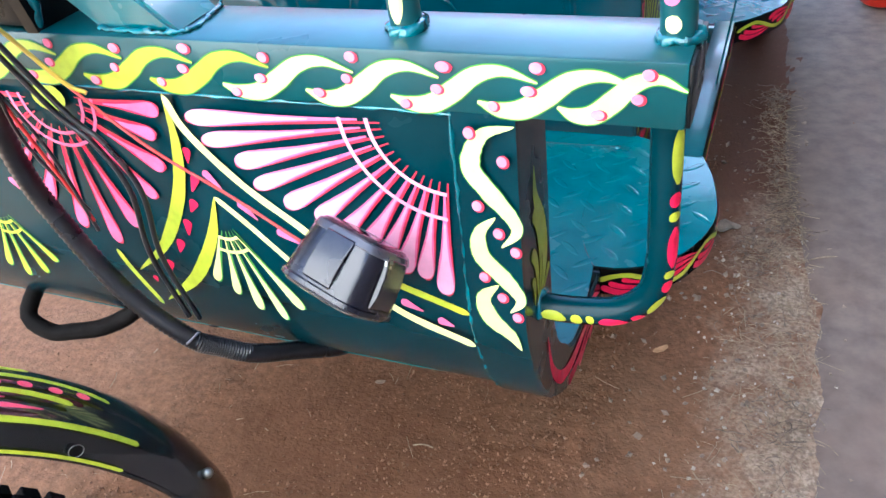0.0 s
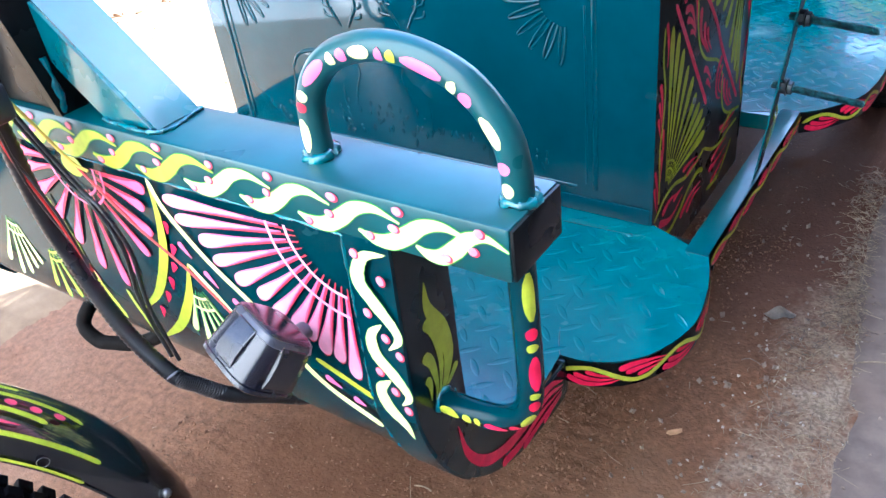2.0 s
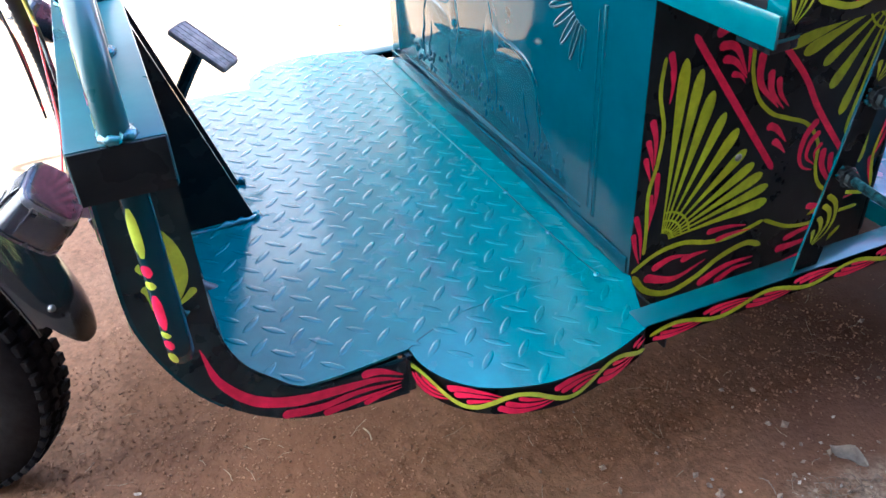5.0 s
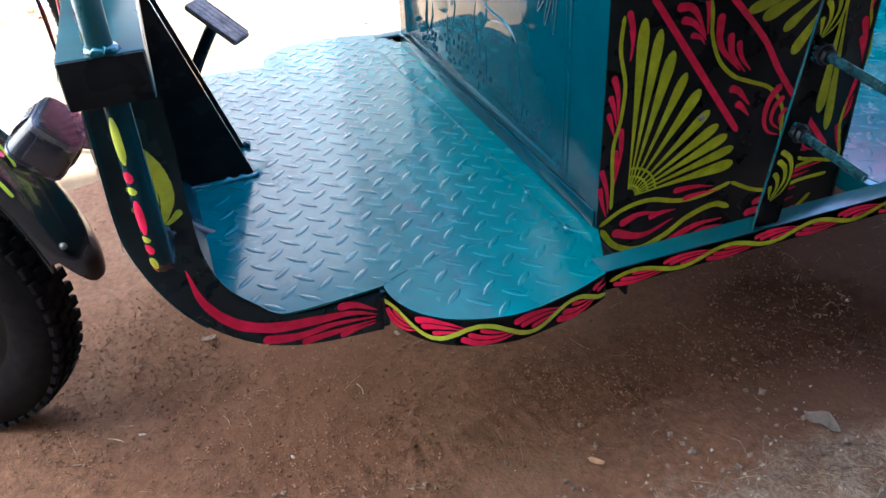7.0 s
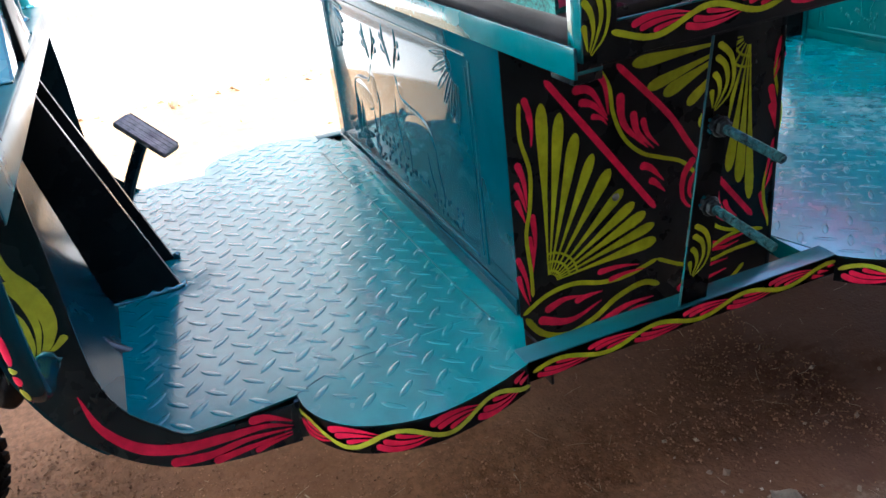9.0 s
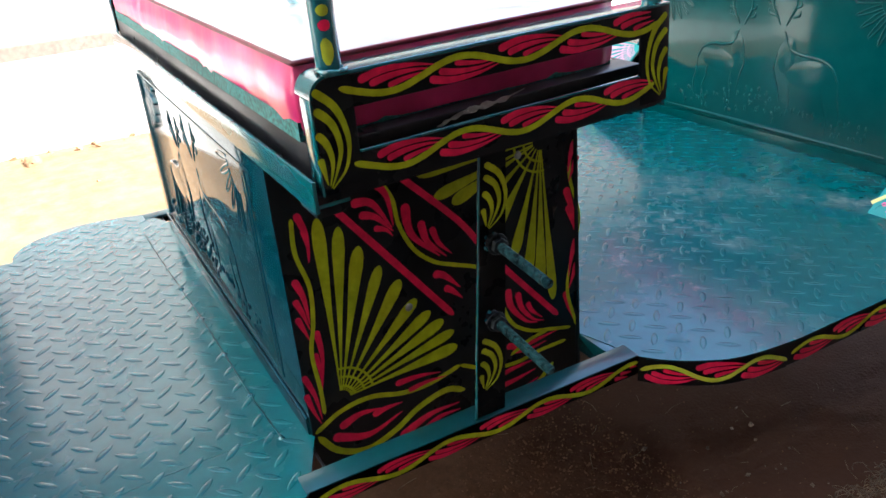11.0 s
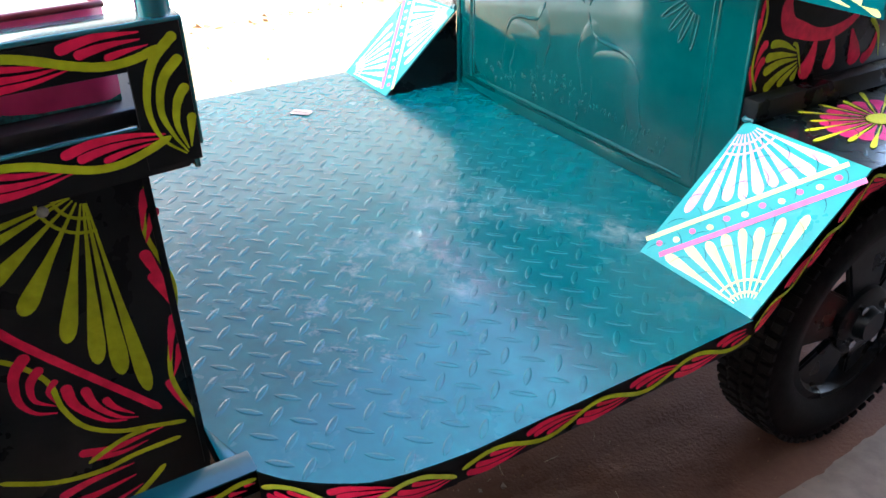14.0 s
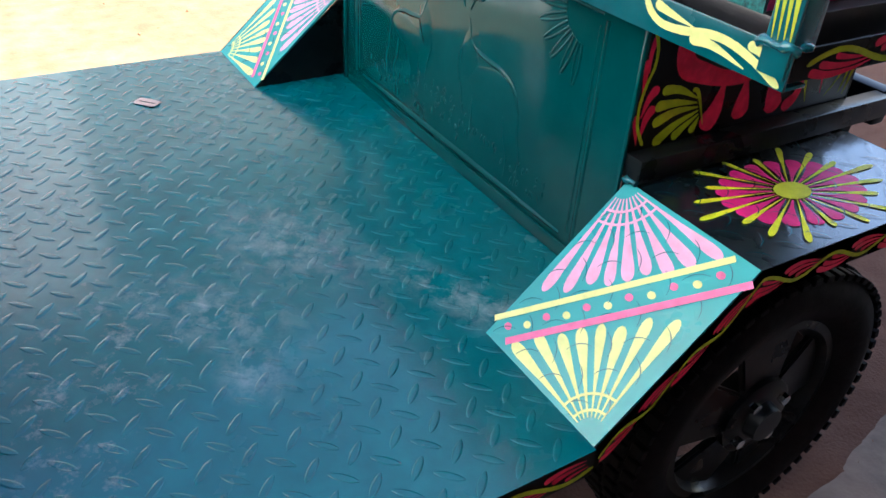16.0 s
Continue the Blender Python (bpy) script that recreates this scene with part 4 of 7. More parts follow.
# steering support -------------------------------------------------------------
for side in (0, 1):
    fx = (lambda x: mirror(x)) if side else (lambda x: x)
    bm = bmesh.new()
    foot = [(-0.318, -0.566, 0.771), (-0.243, -0.566, 0.771), (-0.243, -0.512, 0.771), (-0.318, -0.512, 0.771)]
    head = [(-0.450, -0.566, 0.885), (-0.375, -0.566, 0.885), (-0.375, -0.512, 0.885), (-0.450, -0.512, 0.885)]
    lo = [bm.verts.new((fx(p[0]), p[1], p[2])) for p in foot]
    hi = [bm.verts.new((fx(p[0]), p[1], p[2])) for p in head]
    bm.faces.new(lo)
    bm.faces.new(hi[::-1])
    for i in range(4):
        bm.faces.new((lo[i], hi[i], hi[(i + 1) % 4], lo[(i + 1) % 4]))
    bmesh.ops.recalc_face_normals(bm, faces=bm.faces)
    bmesh.ops.bevel(bm, geom=list(bm.edges), offset=0.003, segments=2, affect="EDGES")
    part("beam_brace", bm, TEAL, rick, "slanted teal box-section brace welded on the beam")
    weld_line([(fx(x), y, 0.7735) for x, y in ((-0.318, -0.567), (-0.241, -0.567), (-0.2415, -0.512))], rick, 0.0024, 0.004)
    # dark gusset plate from the floor up to the steering head
    bm = bmesh.new()
    lo = [(-0.372, -0.505), (-0.368, -0.405)]
    plate = [(fx(-0.372), -0.508, FLOOR), (fx(-0.372), -0.404, FLOOR), (fx(-0.372), -0.567, 0.90), (fx(-0.372), -0.60, 0.90)]
    vs = [bm.verts.new(p) for p in plate]
    bm.faces.new(vs)
    bmesh.ops.recalc_face_normals(bm, faces=bm.faces)
    bmesh.ops.solidify(bm, geom=bm.faces, thickness=0.012)
    bmesh.ops.recalc_face_normals(bm, faces=bm.faces)
    part("gusset_plate", bm, DARK, rick, "dark triangular steering gusset standing on the floor")
    weld_line([(fx(-0.36), -0.505, FLOOR + 0.001), (fx(-0.36), -0.41, FLOOR + 0.001), (fx(-0.375), -0.398, FLOOR + 0.001)], rick, 0.005)
part("head_plate", block(-0.475, -0.373, -0.572, -0.506, 0.773, 1.0, 0.004), DARK, rick, "dark welded steering head block")
weld_line([(-0.372, -0.573, 0.775), (-0.371, -0.571, 0.80), (-0.372, -0.572, 0.83)], rick, 0.004)
part("steering_column", tube([(C, -0.60, 0.98), (C, -0.74, 0.80), (C, -0.86, 0.62)], 0.02, 12, 12), DARK, rick)
for sx in (-1, 1):
    part("fork_leg", tube([(C, -0.86, 0.625), (C + sx * 0.07, -0.90, 0.52), (C + sx * 0.07, -0.955, 0.245)], 0.014, 14, 10), DARK, rick)

# pedal on the far half of the driver's floor
part("pedal_arm", tube([(-0.765, -0.470, FLOOR - 0.002), (-0.745, -0.452, 0.445), (-0.715, -0.420, 0.510), (-0.690, -0.398, 0.552)], 0.0115, 12, 10), DARK, rick, "bent dark pedal lever")
pad_x, pad_n = Vector((0.068, 0.072, -0.061)).normalized(), Vector((0.25, 0.1, 0.90))
pad_y = pad_n.cross(pad_x).normalized()
pad_z = pad_x.cross(pad_y)
m_pad = Matrix.Translation((-0.685, -0.393, 0.556)) @ Matrix((pad_x, pad_y, pad_z)).transposed().to_4x4()
pad = part("pedal_pad", block(-0.058, 0.058, -0.022, 0.022, -0.007, 0.007, 0.0065, 3, m=m_pad), GREY_PAD, rick, "worn grey ribbed rubber pedal pad")
for k in range(5):
    part("pad_rib", block(-0.053, 0.053, -0.0215 + 0.010 * k, -0.0185 + 0.010 * k, 0.0055, 0.0075, 0.0007, 1, m=m_pad), GREY_PAD, pad)


# driver's seat box ---------------------------------------------------------------
BX0, BX1, BY0, BY1, BZ = -0.848, 0.0, 0.0, 0.405, 0.757
part("seat_box_front", block(BX0, BX1 - 0.0005, BY0 - 0.003, BY0, FLOOR, BZ, 0.0008), PANEL, rick, "pressed teal sheet front with embossed ornament")
box_side = part("seat_box_side", block(BX1 - 0.003, BX1, BY0 - 0.0025, BY1, 0.30, BZ, 0.0008), DARK, rick, "black seat-box side with olive fans and red leaves")
part("seat_box_side", block(BX0, BX0 + 0.003, BY0 - 0.0025, BY1, 0.30, BZ, 0.0008), DARK, rick)
part("seat_box_rear", block(BX0, BX1 - 0.0005, BY1 - 0.003, BY1, FLOOR - 0.02, BZ, 0.0008), PANEL, rick, "plain teal rear sheet of the driver's seat box")
part("seat_box_floor", block(BX0 + 0.004, BX1 - 0.004, BY0 + 0.004, BY1 - 0.004, 0.300, 0.304, 0), DARK, rick)
part("foot_angle", block(BX0, BX1 - 0.004, BY0 - 0.0065, BY0 - 0.0032, FLOOR + 0.0005, FLOOR + 0.026, 0.001), PANEL, rick, "teal angle strip along the foot of the box")
part("corner_edge", block(BX1 - 0.006, BX1 + 0.0012, BY1 - 0.006, BY1 + 0.0012, FLOOR - 0.05, BZ, 0.001), DARK, rick)


def embossed(y, x0, x1, z0, z1, parent, facing=-1, sheet_mat=PANEL):
    """Pressed relief in a sheet: a ridge frame, corner shells, dotted grass and plain swelling forms with branching sprays."""
    wide = z1 - z0

    def pt(u, v, d=0.0):
        return (x0 + (x1 - x0) * u, y + facing * d, z0 + wide * v)

    def bead(pts, r, n=24, name="pressed_bead", sink=0.55, taper=True):
        part(name, tube([pt(u, v, -r * sink) for u, v in pts], r, n, 8, rings=(lambda s_: 0.35 + 0.65 * math.sin(math.pi * min(1.0, max(0.0, 0.04 + 0.92 * s_))) ** 0.5) if taper else None), sheet_mat, parent, smooth=80)
    bead([(0, 0), (0.5, 0), (1, 0)], 0.0062, 9, "pressed_ridge", 0.35)
    bead([(-0.03, 1.02), (1.03, 1.02)], 0.0030, 3, "pressed_ridge", 0.5, False)
    for u in (-0.045, 1.045):
        bead([(u, 0.0), (u, 1.0)], 0.0055, 5, "pressed_flute", 0.62, False)
        bead([(u + (0.02 if u < 0 else -0.02), 0.03), (u + (0.02 if u < 0 else -0.02), 0.97)], 0.0024, 5, "pressed_flute", 0.5, False)
    # shells of looped ribs in the upper corners
    for c0, s in ((0.015, 1), (0.985, -1)):
        for i in range(6):
            a = radians(6 + i * 15.5)
            du, dv = math.cos(a) / (x1 - x0), math.sin(a) / wide
            loop = []
            for q in np.linspace(-0.5, 0.5, 9):
                r = 0.040 + 0.055 * math.cos(math.pi * q)
                aa = a + (0.085 if q > 0 else -0.085) * min(1.0, 2.2 * abs(q))
                loop.append((c0 + s * r * math.cos(aa) / (x1 - x0), 1.0 - r * math.sin(aa) / wide))
            bead(loop, 0.0026, 18, "pressed_shell_rib", 0.45, False)
    # dotted grass along the foot
    rnd = random.Random(17)
    bm = bmesh.new()
    for i in range(120):
        u, v = rnd.uniform(0.05, 0.95), rnd.choice((0.07, 0.12, 0.17, 0.22, 0.27)) + rnd.uniform(-0.012, 0.012)
        if v > 0.2 and not 0.3 < u < 0.62:
            continue
        m = Matrix.Translation(Vector(pt(u, v, -0.0004))) @ Matrix.Rotation(rnd.uniform(-0.3, 0.3), 4, "Y") @ Matrix.Diagonal((0.0026, 0.0020, rnd.uniform(0.004, 0.0075), 1))
        tmp = bmesh.new()
        bmesh.ops.create_uvsphere(tmp, u_segments=8, v_segments=6, radius=1, matrix=m)
        join(bm, tmp)
    tagged(part("pressed_grass", bm, sheet_mat, parent, "dotted grassy relief", 80), kind="stuff")
    # plain swelling forms
    for cx, s, g in ((0.30, -1, 0.88), (0.66, 1, 1.0)):
        bm = bmesh.new()
        for du, dv, ru, rv, tilt in ((0.03, 0.45, 0.125, 0.125, -0.15), (-0.070, 0.56, 0.048, 0.17, 0.22)):
            m = Matrix.Translation(Vector(pt(cx + du * s, dv, -0.0030))) @ Matrix.Rotation(tilt * s * -facing, 4, "Y") @ Matrix.Diagonal(((x1 - x0) * ru * g, 0.0048, wide * rv * g, 1))
            tmp = bmesh.new()
            bmesh.ops.create_uvsphere(tmp, u_segments=28, v_segments=16, radius=1, matrix=m)
            join(bm, tmp)
        part("pressed_form", bm, sheet_mat, parent, "smooth swelling relief form", 80)
        at = lambda pts: [(cx + s * a * g, 0.5 + (b - 0.5) * g) for a, b in pts]
        bead(at([(-0.085, 0.72), (-0.055, 0.605), (0.0, 0.575), (0.06, 0.565), (0.115, 0.52), (0.145, 0.42)]), 0.0048, 26, "pressed_ridge", 0.4)
        bead(at([(0.145, 0.44), (0.150, 0.30), (0.165, 0.20), (0.155, 0.03)]), 0.0030, 16)
        bead(at([(0.085, 0.38), (0.095, 0.26), (0.115, 0.16), (0.110, 0.04)]), 0.0026, 14)
        bead(at([(-0.105, 0.60), (-0.120, 0.46), (-0.100, 0.34), (-0.085, 0.20)]), 0.0030, 16)
        bead(at([(-0.050, 0.37), (-0.045, 0.24), (-0.055, 0.10)]), 0.0026, 12)
        for j in (-1, 1):
            b0 = (-0.095 + 0.012 * j, 0.76)
            bead(at([b0, (b0[0] + 0.018 * j, 0.83), (b0[0] + 0.036 * j, 0.90), (b0[0] + 0.034 * j, 0.99)]), 0.0038, 16, "pressed_spray", 0.35)
            for v_, e in ((0.82, 0.030), (0.885, 0.032)):
                bead(at([(b0[0] + 0.020 * j, v_), (b0[0] + (0.020 + e) * j, v_ + 0.015), (b0[0] + (0.024 + e) * j, v_ + 0.05)]), 0.0032, 8, "pressed_spray", 0.35)


embossed(BY0 - 0.003, -0.775, -0.118, 0.440, 0.722, rick)

# seat frame -----------------------------------------------------------------------
FX = 0.178
part("seat_frame_front", block(mirror(FX), FX, -0.006, -0.002, 0.752, 0.782, 0.001), TEAL, rick, "teal angle rail under the driver's seat")
part("seat_frame_front", block(mirror(FX), FX - 0.005, -0.002, 0.03, 0.754, 0.758, 0.001), TEAL, rick)
part("seat_frame_rear", block(mirror(FX), FX, 0.398, 0.402, 0.758, 0.790, 0.001), TEAL, rick)
part("seat_tray", block(mirror(FX) + 0.005, FX - 0.006, 0.0, 0.396, 0.758, 0.762, 0.001), DARK, rick)
for side in (0, 1):
    fx = (lambda x: mirror(x)) if side else (lambda x: x)
    def bar(name, x0, x1, y0, y1, z0, z1, mat, label="", bev=0.002):
        a, b = sorted((fx(x0), fx(x1)))
        return part(name, block(a, b, y0, y1, z0, z1, bev), mat, rick, label)
    rail_low = bar("side_rail_lower", FX - 0.004, FX, 0.020, 0.398, 0.762, 0.797, DARK, "black lower seat rail with painted vine", 0.001)
    bar("side_rail_lip", FX - 0.0045, FX + 0.0006, 0.043, 0.365, 0.7972, 0.7995, TEAL)
    rail_top = bar("side_rail_upper", FX - 0.004, FX, 0.0425, 0.404, 0.838, 0.866, DARK, "black upper seat rail with painted red leaves", 0.001)
    bar("side_rail_cap", FX - 0.036, FX + 0.001, 0.020, 0.405, 0.8665, 0.8705, TEAL, "flat teal cap on the seat rail", 0.0015)
    a, b = sorted((fx(FX - 0.004), fx(FX + 0.0008)))
    curve = [radians(180 - 90 * k / 8) for k in range(9)]
    face = [(0.042, 0.772), (0.042, 0.8675), (0.022, 0.8675)] + [(0.022 + 0.0155 * math.cos(q), 0.852 + 0.0155 * math.sin(q)) for q in curve[::-1]] + [(0.0065, 0.772)]
    post_f = part("rail_post_front", prism(face, lambda u, v, d: (d, u, v), a, b), DARK, rick, "black corner post with olive leaf", smooth=None)
    a, b = sorted((fx(FX - 0.036), fx(FX + 0.001)))
    bent = [(0.022 + 0.0185 * math.cos(q), 0.852 + 0.0185 * math.sin(q)) for q in curve] + [(0.022 + 0.0158 * math.cos(q), 0.852 + 0.0158 * math.sin(q)) for q in curve[::-1]]
    part("rail_cap_bend", prism(bent, lambda u, v, d: (d, u, v), a, b), TEAL, rick, "teal cap bent round the frame corner", smooth=40)
    bar("rail_post_front", FX - 0.026, FX - 0.0005, 0.0032, 0.0063, 0.765, 0.8518, TEAL)
    post_r = bar("rail_post_rear", FX - 0.004, FX + 0.0008, 0.366, 0.404, 0.765, 0.868, DARK, "black corner post with olive leaf", 0.001)
    bar("rail_post_rear", FX - 0.026, FX - 0.0005, 0.404, 0.407, 0.775, 0.870, TEAL)
    bar("corner_bracket", FX - 0.05, FX - 0.0055, -0.004, 0.03, 0.745, 0.765, DARK, "", 0.002)
    arm_pts = [(fx(0.164), 0.030, 0.868), (fx(0.164), 0.030, 0.93), (fx(0.164), 0.034, 1.02), (fx(0.164), 0.07, 1.08), (fx(0.164), 0.15, 1.10), (fx(0.164), 0.27, 1.10), (fx(0.164), 0.35, 1.08), (fx(0.164), 0.388, 1.02), (fx(0.164), 0.392, 0.93), (fx(0.164), 0.392, 0.868)]
    arm = part("armrest_hoop", tube(arm_pts, R, 40, 14), TEAL, rick, "bent teal pipe armrest with dabbed paint", 60)
    weld_line([(fx(0.164) + 0.0118 * math.cos(a), 0.030 + 0.0118 * math.sin(a), 0.872) for a in np.linspace(0, 2 * math.pi, 9)], rick, 0.003, 0.005)
    if not side:
        rails = (rail_low, rail_top, post_f, post_r)
        dabs(arm_pts, (1, -0.35, 0), arm, [(0.012, 0.042, LIME), (0.05, 0.062, ROSE), (0.066, 0.078, LIME), (0.085, 0.13, ROSE), (0.14, 0.16, LIME), (0.86, 0.90, ROSE), (0.91, 0.96, LIME)])

# upright plate with two studs beside the box
bm = bmesh.new()
lean = lambda z: 0.088 + 0.042 * (z - FLOOR) / 0.35
vs = [(lean(FLOOR), 0.180, FLOOR), (lean(FLOOR), 0.222, FLOOR), (lean(0.755), 0.216, 0.755), (lean(0.755), 0.184, 0.755)]
f = bm.faces.new([bm.verts.new(v) for v in vs])
bmesh.ops.solidify(bm, geom=[f], thickness=0.004)
bmesh.ops.recalc_face_normals(bm, faces=bm.faces)
upright = part("stud_plate", bm, DARK, rick, "black upright plate with painted olive leaf", smooth=None)
part("stud_plate_edge", tube([(lean(FLOOR) + 0.001, 0.179, FLOOR), (lean(0.755) + 0.001, 0.183, 0.755)], 0.0016, 3, 6), TEAL, upright)


def stud(z, length, seed):
    """A threaded stud through the plate with a dark hex nut, a washer and lumps of teal paint."""
    x = lean(z)
    d = Vector((1, 0.02, -0.12)).normalized()
    a = Vector((x - 0.012, 0.201, z))
    turns = int(length / 0.0016)
    n = turns * 4
    groove = (1.0, 0.93, 0.80, 0.93)
    st = part("threaded_stud", tube([a + d * (length * i / n) for i in range(n + 1)], 0.0056, 0, 12, rings=lambda s: groove[int(s * n + 0.5) % 4] if 3 < s * n < n - 3 else 0.7), STUD, upright, "long threaded steel stud smeared with teal paint", 25)
    for name, off, r, h, sides in (("nut", 0.012, 0.0108, 0.008, 6), ("washer", 0.0205, 0.0125, 0.0018, 20), ("nut", 0.0228, 0.0100, 0.0065, 6)):
        bm = bmesh.new()
        c = a + d * off
        prism([(r * math.cos(2 * math.pi * i / sides + 0.3), r * math.sin(2 * math.pi * i / sides + 0.3)) for i in range(sides)], lambda u, v, dd: Vector((c.x + dd, c.y + u, c.z + v)), 0, h, bm)
        bmesh.ops.bevel(bm, geom=list(bm.edges), offset=0.0007, segments=1, affect="EDGES")
        part(name, bm, DARKNUT, st, "dark oily steel " + name, 30)
    rnd = random.Random(seed)
    bm = bmesh.new()
    for i in range(16):
        ang, rr = rnd.uniform(0, 6.28), rnd.uniform(0.007, 0.0115)
        tmp = bmesh.new()
        c = a + d * rnd.uniform(0.009, 0.015) + Vector((0, rr * math.cos(ang), rr * math.sin(ang)))
        bmesh.ops.create_icosphere(tmp, subdivisions=1, radius=rnd.uniform(0.0015, 0.0036), matrix=Matrix.Translation(c))
        join(bm, tmp)
    part("paint_lump", bm, WELD, st, "lumpy teal paint round the foot of the stud", 80)
    return st


stud(0.650, 0.115, 3)
stud(0.548, 0.125, 4)

# rivets on the box side
for y, z in ((0.145, 0.532), (0.314, 0.690)):
    bm = bmesh.new()
    bmesh.ops.create_uvsphere(bm, u_segments=12, v_segments=8, radius=1, matrix=Matrix.Translation((0.0, y, z)) @ Matrix.Diagonal((0.0035, 0.0055, 0.0055, 1)))
    part("rivet", bm, STEEL, box_side, "bare steel rivet head", 80)

# driver's cushion ------------------------------------------------------------------
def cushion(name, x0, x1, y0, y1, z0, z1, label, film=True):
    c = tagged(new(name), label, "cushion")
    nx, ny = 40, 18
    bm = bmesh.new()
    bmesh.ops.create_grid(bm, x_segments=nx, y_segments=ny, size=0.5)
    for v in bm.verts:
        u, w = v.co.x * 2, v.co.y * 2
        edge = max(abs(u) ** 14, abs(w) ** 8)
        wr = noise.noise((u * 5, w * 3, 1.7)) * 0.004 + noise.noise((u * 17, w * 9, 3.3)) * 0.0016
        v.co = Vector(((x0 + x1) / 2 + u * (x1 - x0) / 2, (y0 + y1) / 2 + w * (y1 - y0) / 2, z1 + wr * (1 - edge) - edge * 0.012))
    part("top_cover", bm, FILM if film else CUSHION, c, "clear plastic film over the satin seat top" if film else "", 180)
    # side walls with slight bulge and puckers
    bm = bmesh.new()
    ring = []
    step = 0.02
    per = [(x, y0) for x in np.arange(x0, x1, step)] + [(x1, y) for y in np.arange(y0, y1, step)] + [(x, y1) for x in np.arange(x1, x0, -step)] + [(x0, y) for y in np.arange(y1, y0, -step)]
    levels = 7
    for k in range(levels):
        t = k / (levels - 1)
        z = z0 + (z1 - 0.011 - z0) * t
        row = []
        for x, y in per:
            puck = 0.005 * math.sin(math.pi * t) + 0.0028 * noise.noise((x * 30, y * 30, z * 14))
            nx_, ny_ = (x - (x0 + x1) / 2) / (x1 - x0), (y - (y0 + y1) / 2) / (y1 - y0)
            dx, dy = (1 if nx_ > 0 else -1, 0) if abs(nx_) > 0.497 else (0, 1 if ny_ > 0 else -1)
            row.append(bm.verts.new((x + dx * puck, y + dy * puck, z)))
        ring.append(row)
    n = len(per)
    for a, b in zip(ring, ring[1:]):
        for i in range(n):
            bm.faces.new((a[i], a[(i + 1) % n], b[(i + 1) % n], b[i]))
    bmesh.ops.recalc_face_normals(bm, faces=bm.faces)
    part("side_band", bm, CUSHION, c, "puckered glossy crimson satin side", 180)
    pip = [(x, y, z1 - 0.010) for x, y in per] + [(per[0][0], per[0][1], z1 - 0.010)]
    part("piping", tube(pip, 0.0026, 0, 6, False), MAROON, c, "dark maroon piping", 80)
    base = [(x, y, z0 + 0.008) for x, y in per] + [(per[0][0], per[0][1], z0 + 0.008)]
    bm = bmesh.new()
    rows = [[bm.verts.new((x, y + (-0.004 if y < y0 + 0.01 else 0.0), z)) for x, y, _ in base] for z in (z0 - 0.002, z0 + 0.016)]
    for i in range(len(base) - 1):
        bm.faces.new((rows[0][i], rows[0][i + 1], rows[1][i + 1], rows[1][i]))
    part("woven_band", bm, MESHBAND, c, "teal woven webbing band", 60)
    return c


seat = cushion("seat_cushion", mirror(0.128), 0.128, 0.010, 0.366, 0.806, 0.884, "glossy crimson satin driver's cushion wrapped in clear plastic")


def wisp():
    """A crumpled strip of clear film left under the seat rail."""
    rnd = random.Random(31)
    bm = bmesh.new()
    rows = []
    for i in range(22):
        s_ = i / 21
        y, z = 0.128 + 0.100 * s_, 0.796 + 0.016 * s_ + 0.002 * math.sin(6 * s_)
        w = 0.0008 + 0.0030 * math.sin(math.pi * min(1.0, s_ * 1.1)) ** 0.7 * (0.6 + 0.4 * math.sin(i * 1.7))
        rows.append([bm.verts.new((0.160 + rnd.uniform(-0.002, 0.002), y + rnd.uniform(-0.001, 0.001), z + w * k + rnd.uniform(-0.0006, 0.0006))) for k in (-1, 0, 1)])
    for a, b in zip(rows, rows[1:]):
        for k in range(2):
            bm.faces.new((a[k], a[k + 1], b[k + 1], b[k]))
    bmesh.ops.solidify(bm, geom=bm.faces, thickness=0.0005)
    bmesh.ops.recalc_face_normals(bm, faces=bm.faces)
    return part("film_scrap", bm, WISP, seat, "crumpled strip of torn clear film", 30)


wisp()
part("cushion_board", block(mirror(0.15), 0.15, 0.008, 0.392, 0.7625, 0.8035, 0.003), PLASTIC, seat, "dark board under the cushion")

# rear seat box ---------------------------------------------------------------------
RX0, RX1, RY, RY2, RZ = -0.815, -0.033, 1.250, 1.66, 0.775
part("rear_box_front", block(RX0, RX1, RY, RY + 0.003, FLOOR, RZ, 0.0008), REARP, rick, "pressed teal sheet rear-seat front with embossed ornament")
rear_side = part("rear_box_side", block(RX1 - 0.003, RX1, RY + 0.0035, RY2, 0.57, RZ, 0.0008), DARK, rick, "black rear-box side with red scrolls")
part("rear_box_side", block(RX0, RX0 + 0.003, RY + 0.0035, RY2, 0.57, RZ, 0.0008), DARK, rick)
part("rear_box_back", block(RX0, RX1, RY2, RY2 + 0.003, 0.36, RZ, 0.0008), DARK, rick)
part("foot_angle", block(RX0 + 0.02, RX1 - 0.004, RY - 0.0045, RY - 0.0005, FLOOR + 0.0005, FLOOR + 0.022, 0.001), REARP, rick, "teal angle strip along the foot of the rear box")
part("box_ledge", block(RX1, RX1 + 0.028, RY + 0.002, 1.73, 0.567, 0.598, 0.002), DARK, rick, "dark angle iron at the foot of the rear box")
part("box_ledge", block(RX0 - 0.028, RX0, RY + 0.002, 1.73, 0.567, 0.598, 0.002), DARK, rick)
part("rear_bumper_bar", block(mirror(-0.02), -0.02, 1.73, 1.76, 0.545, 0.60, 0.004), DARK, rick)
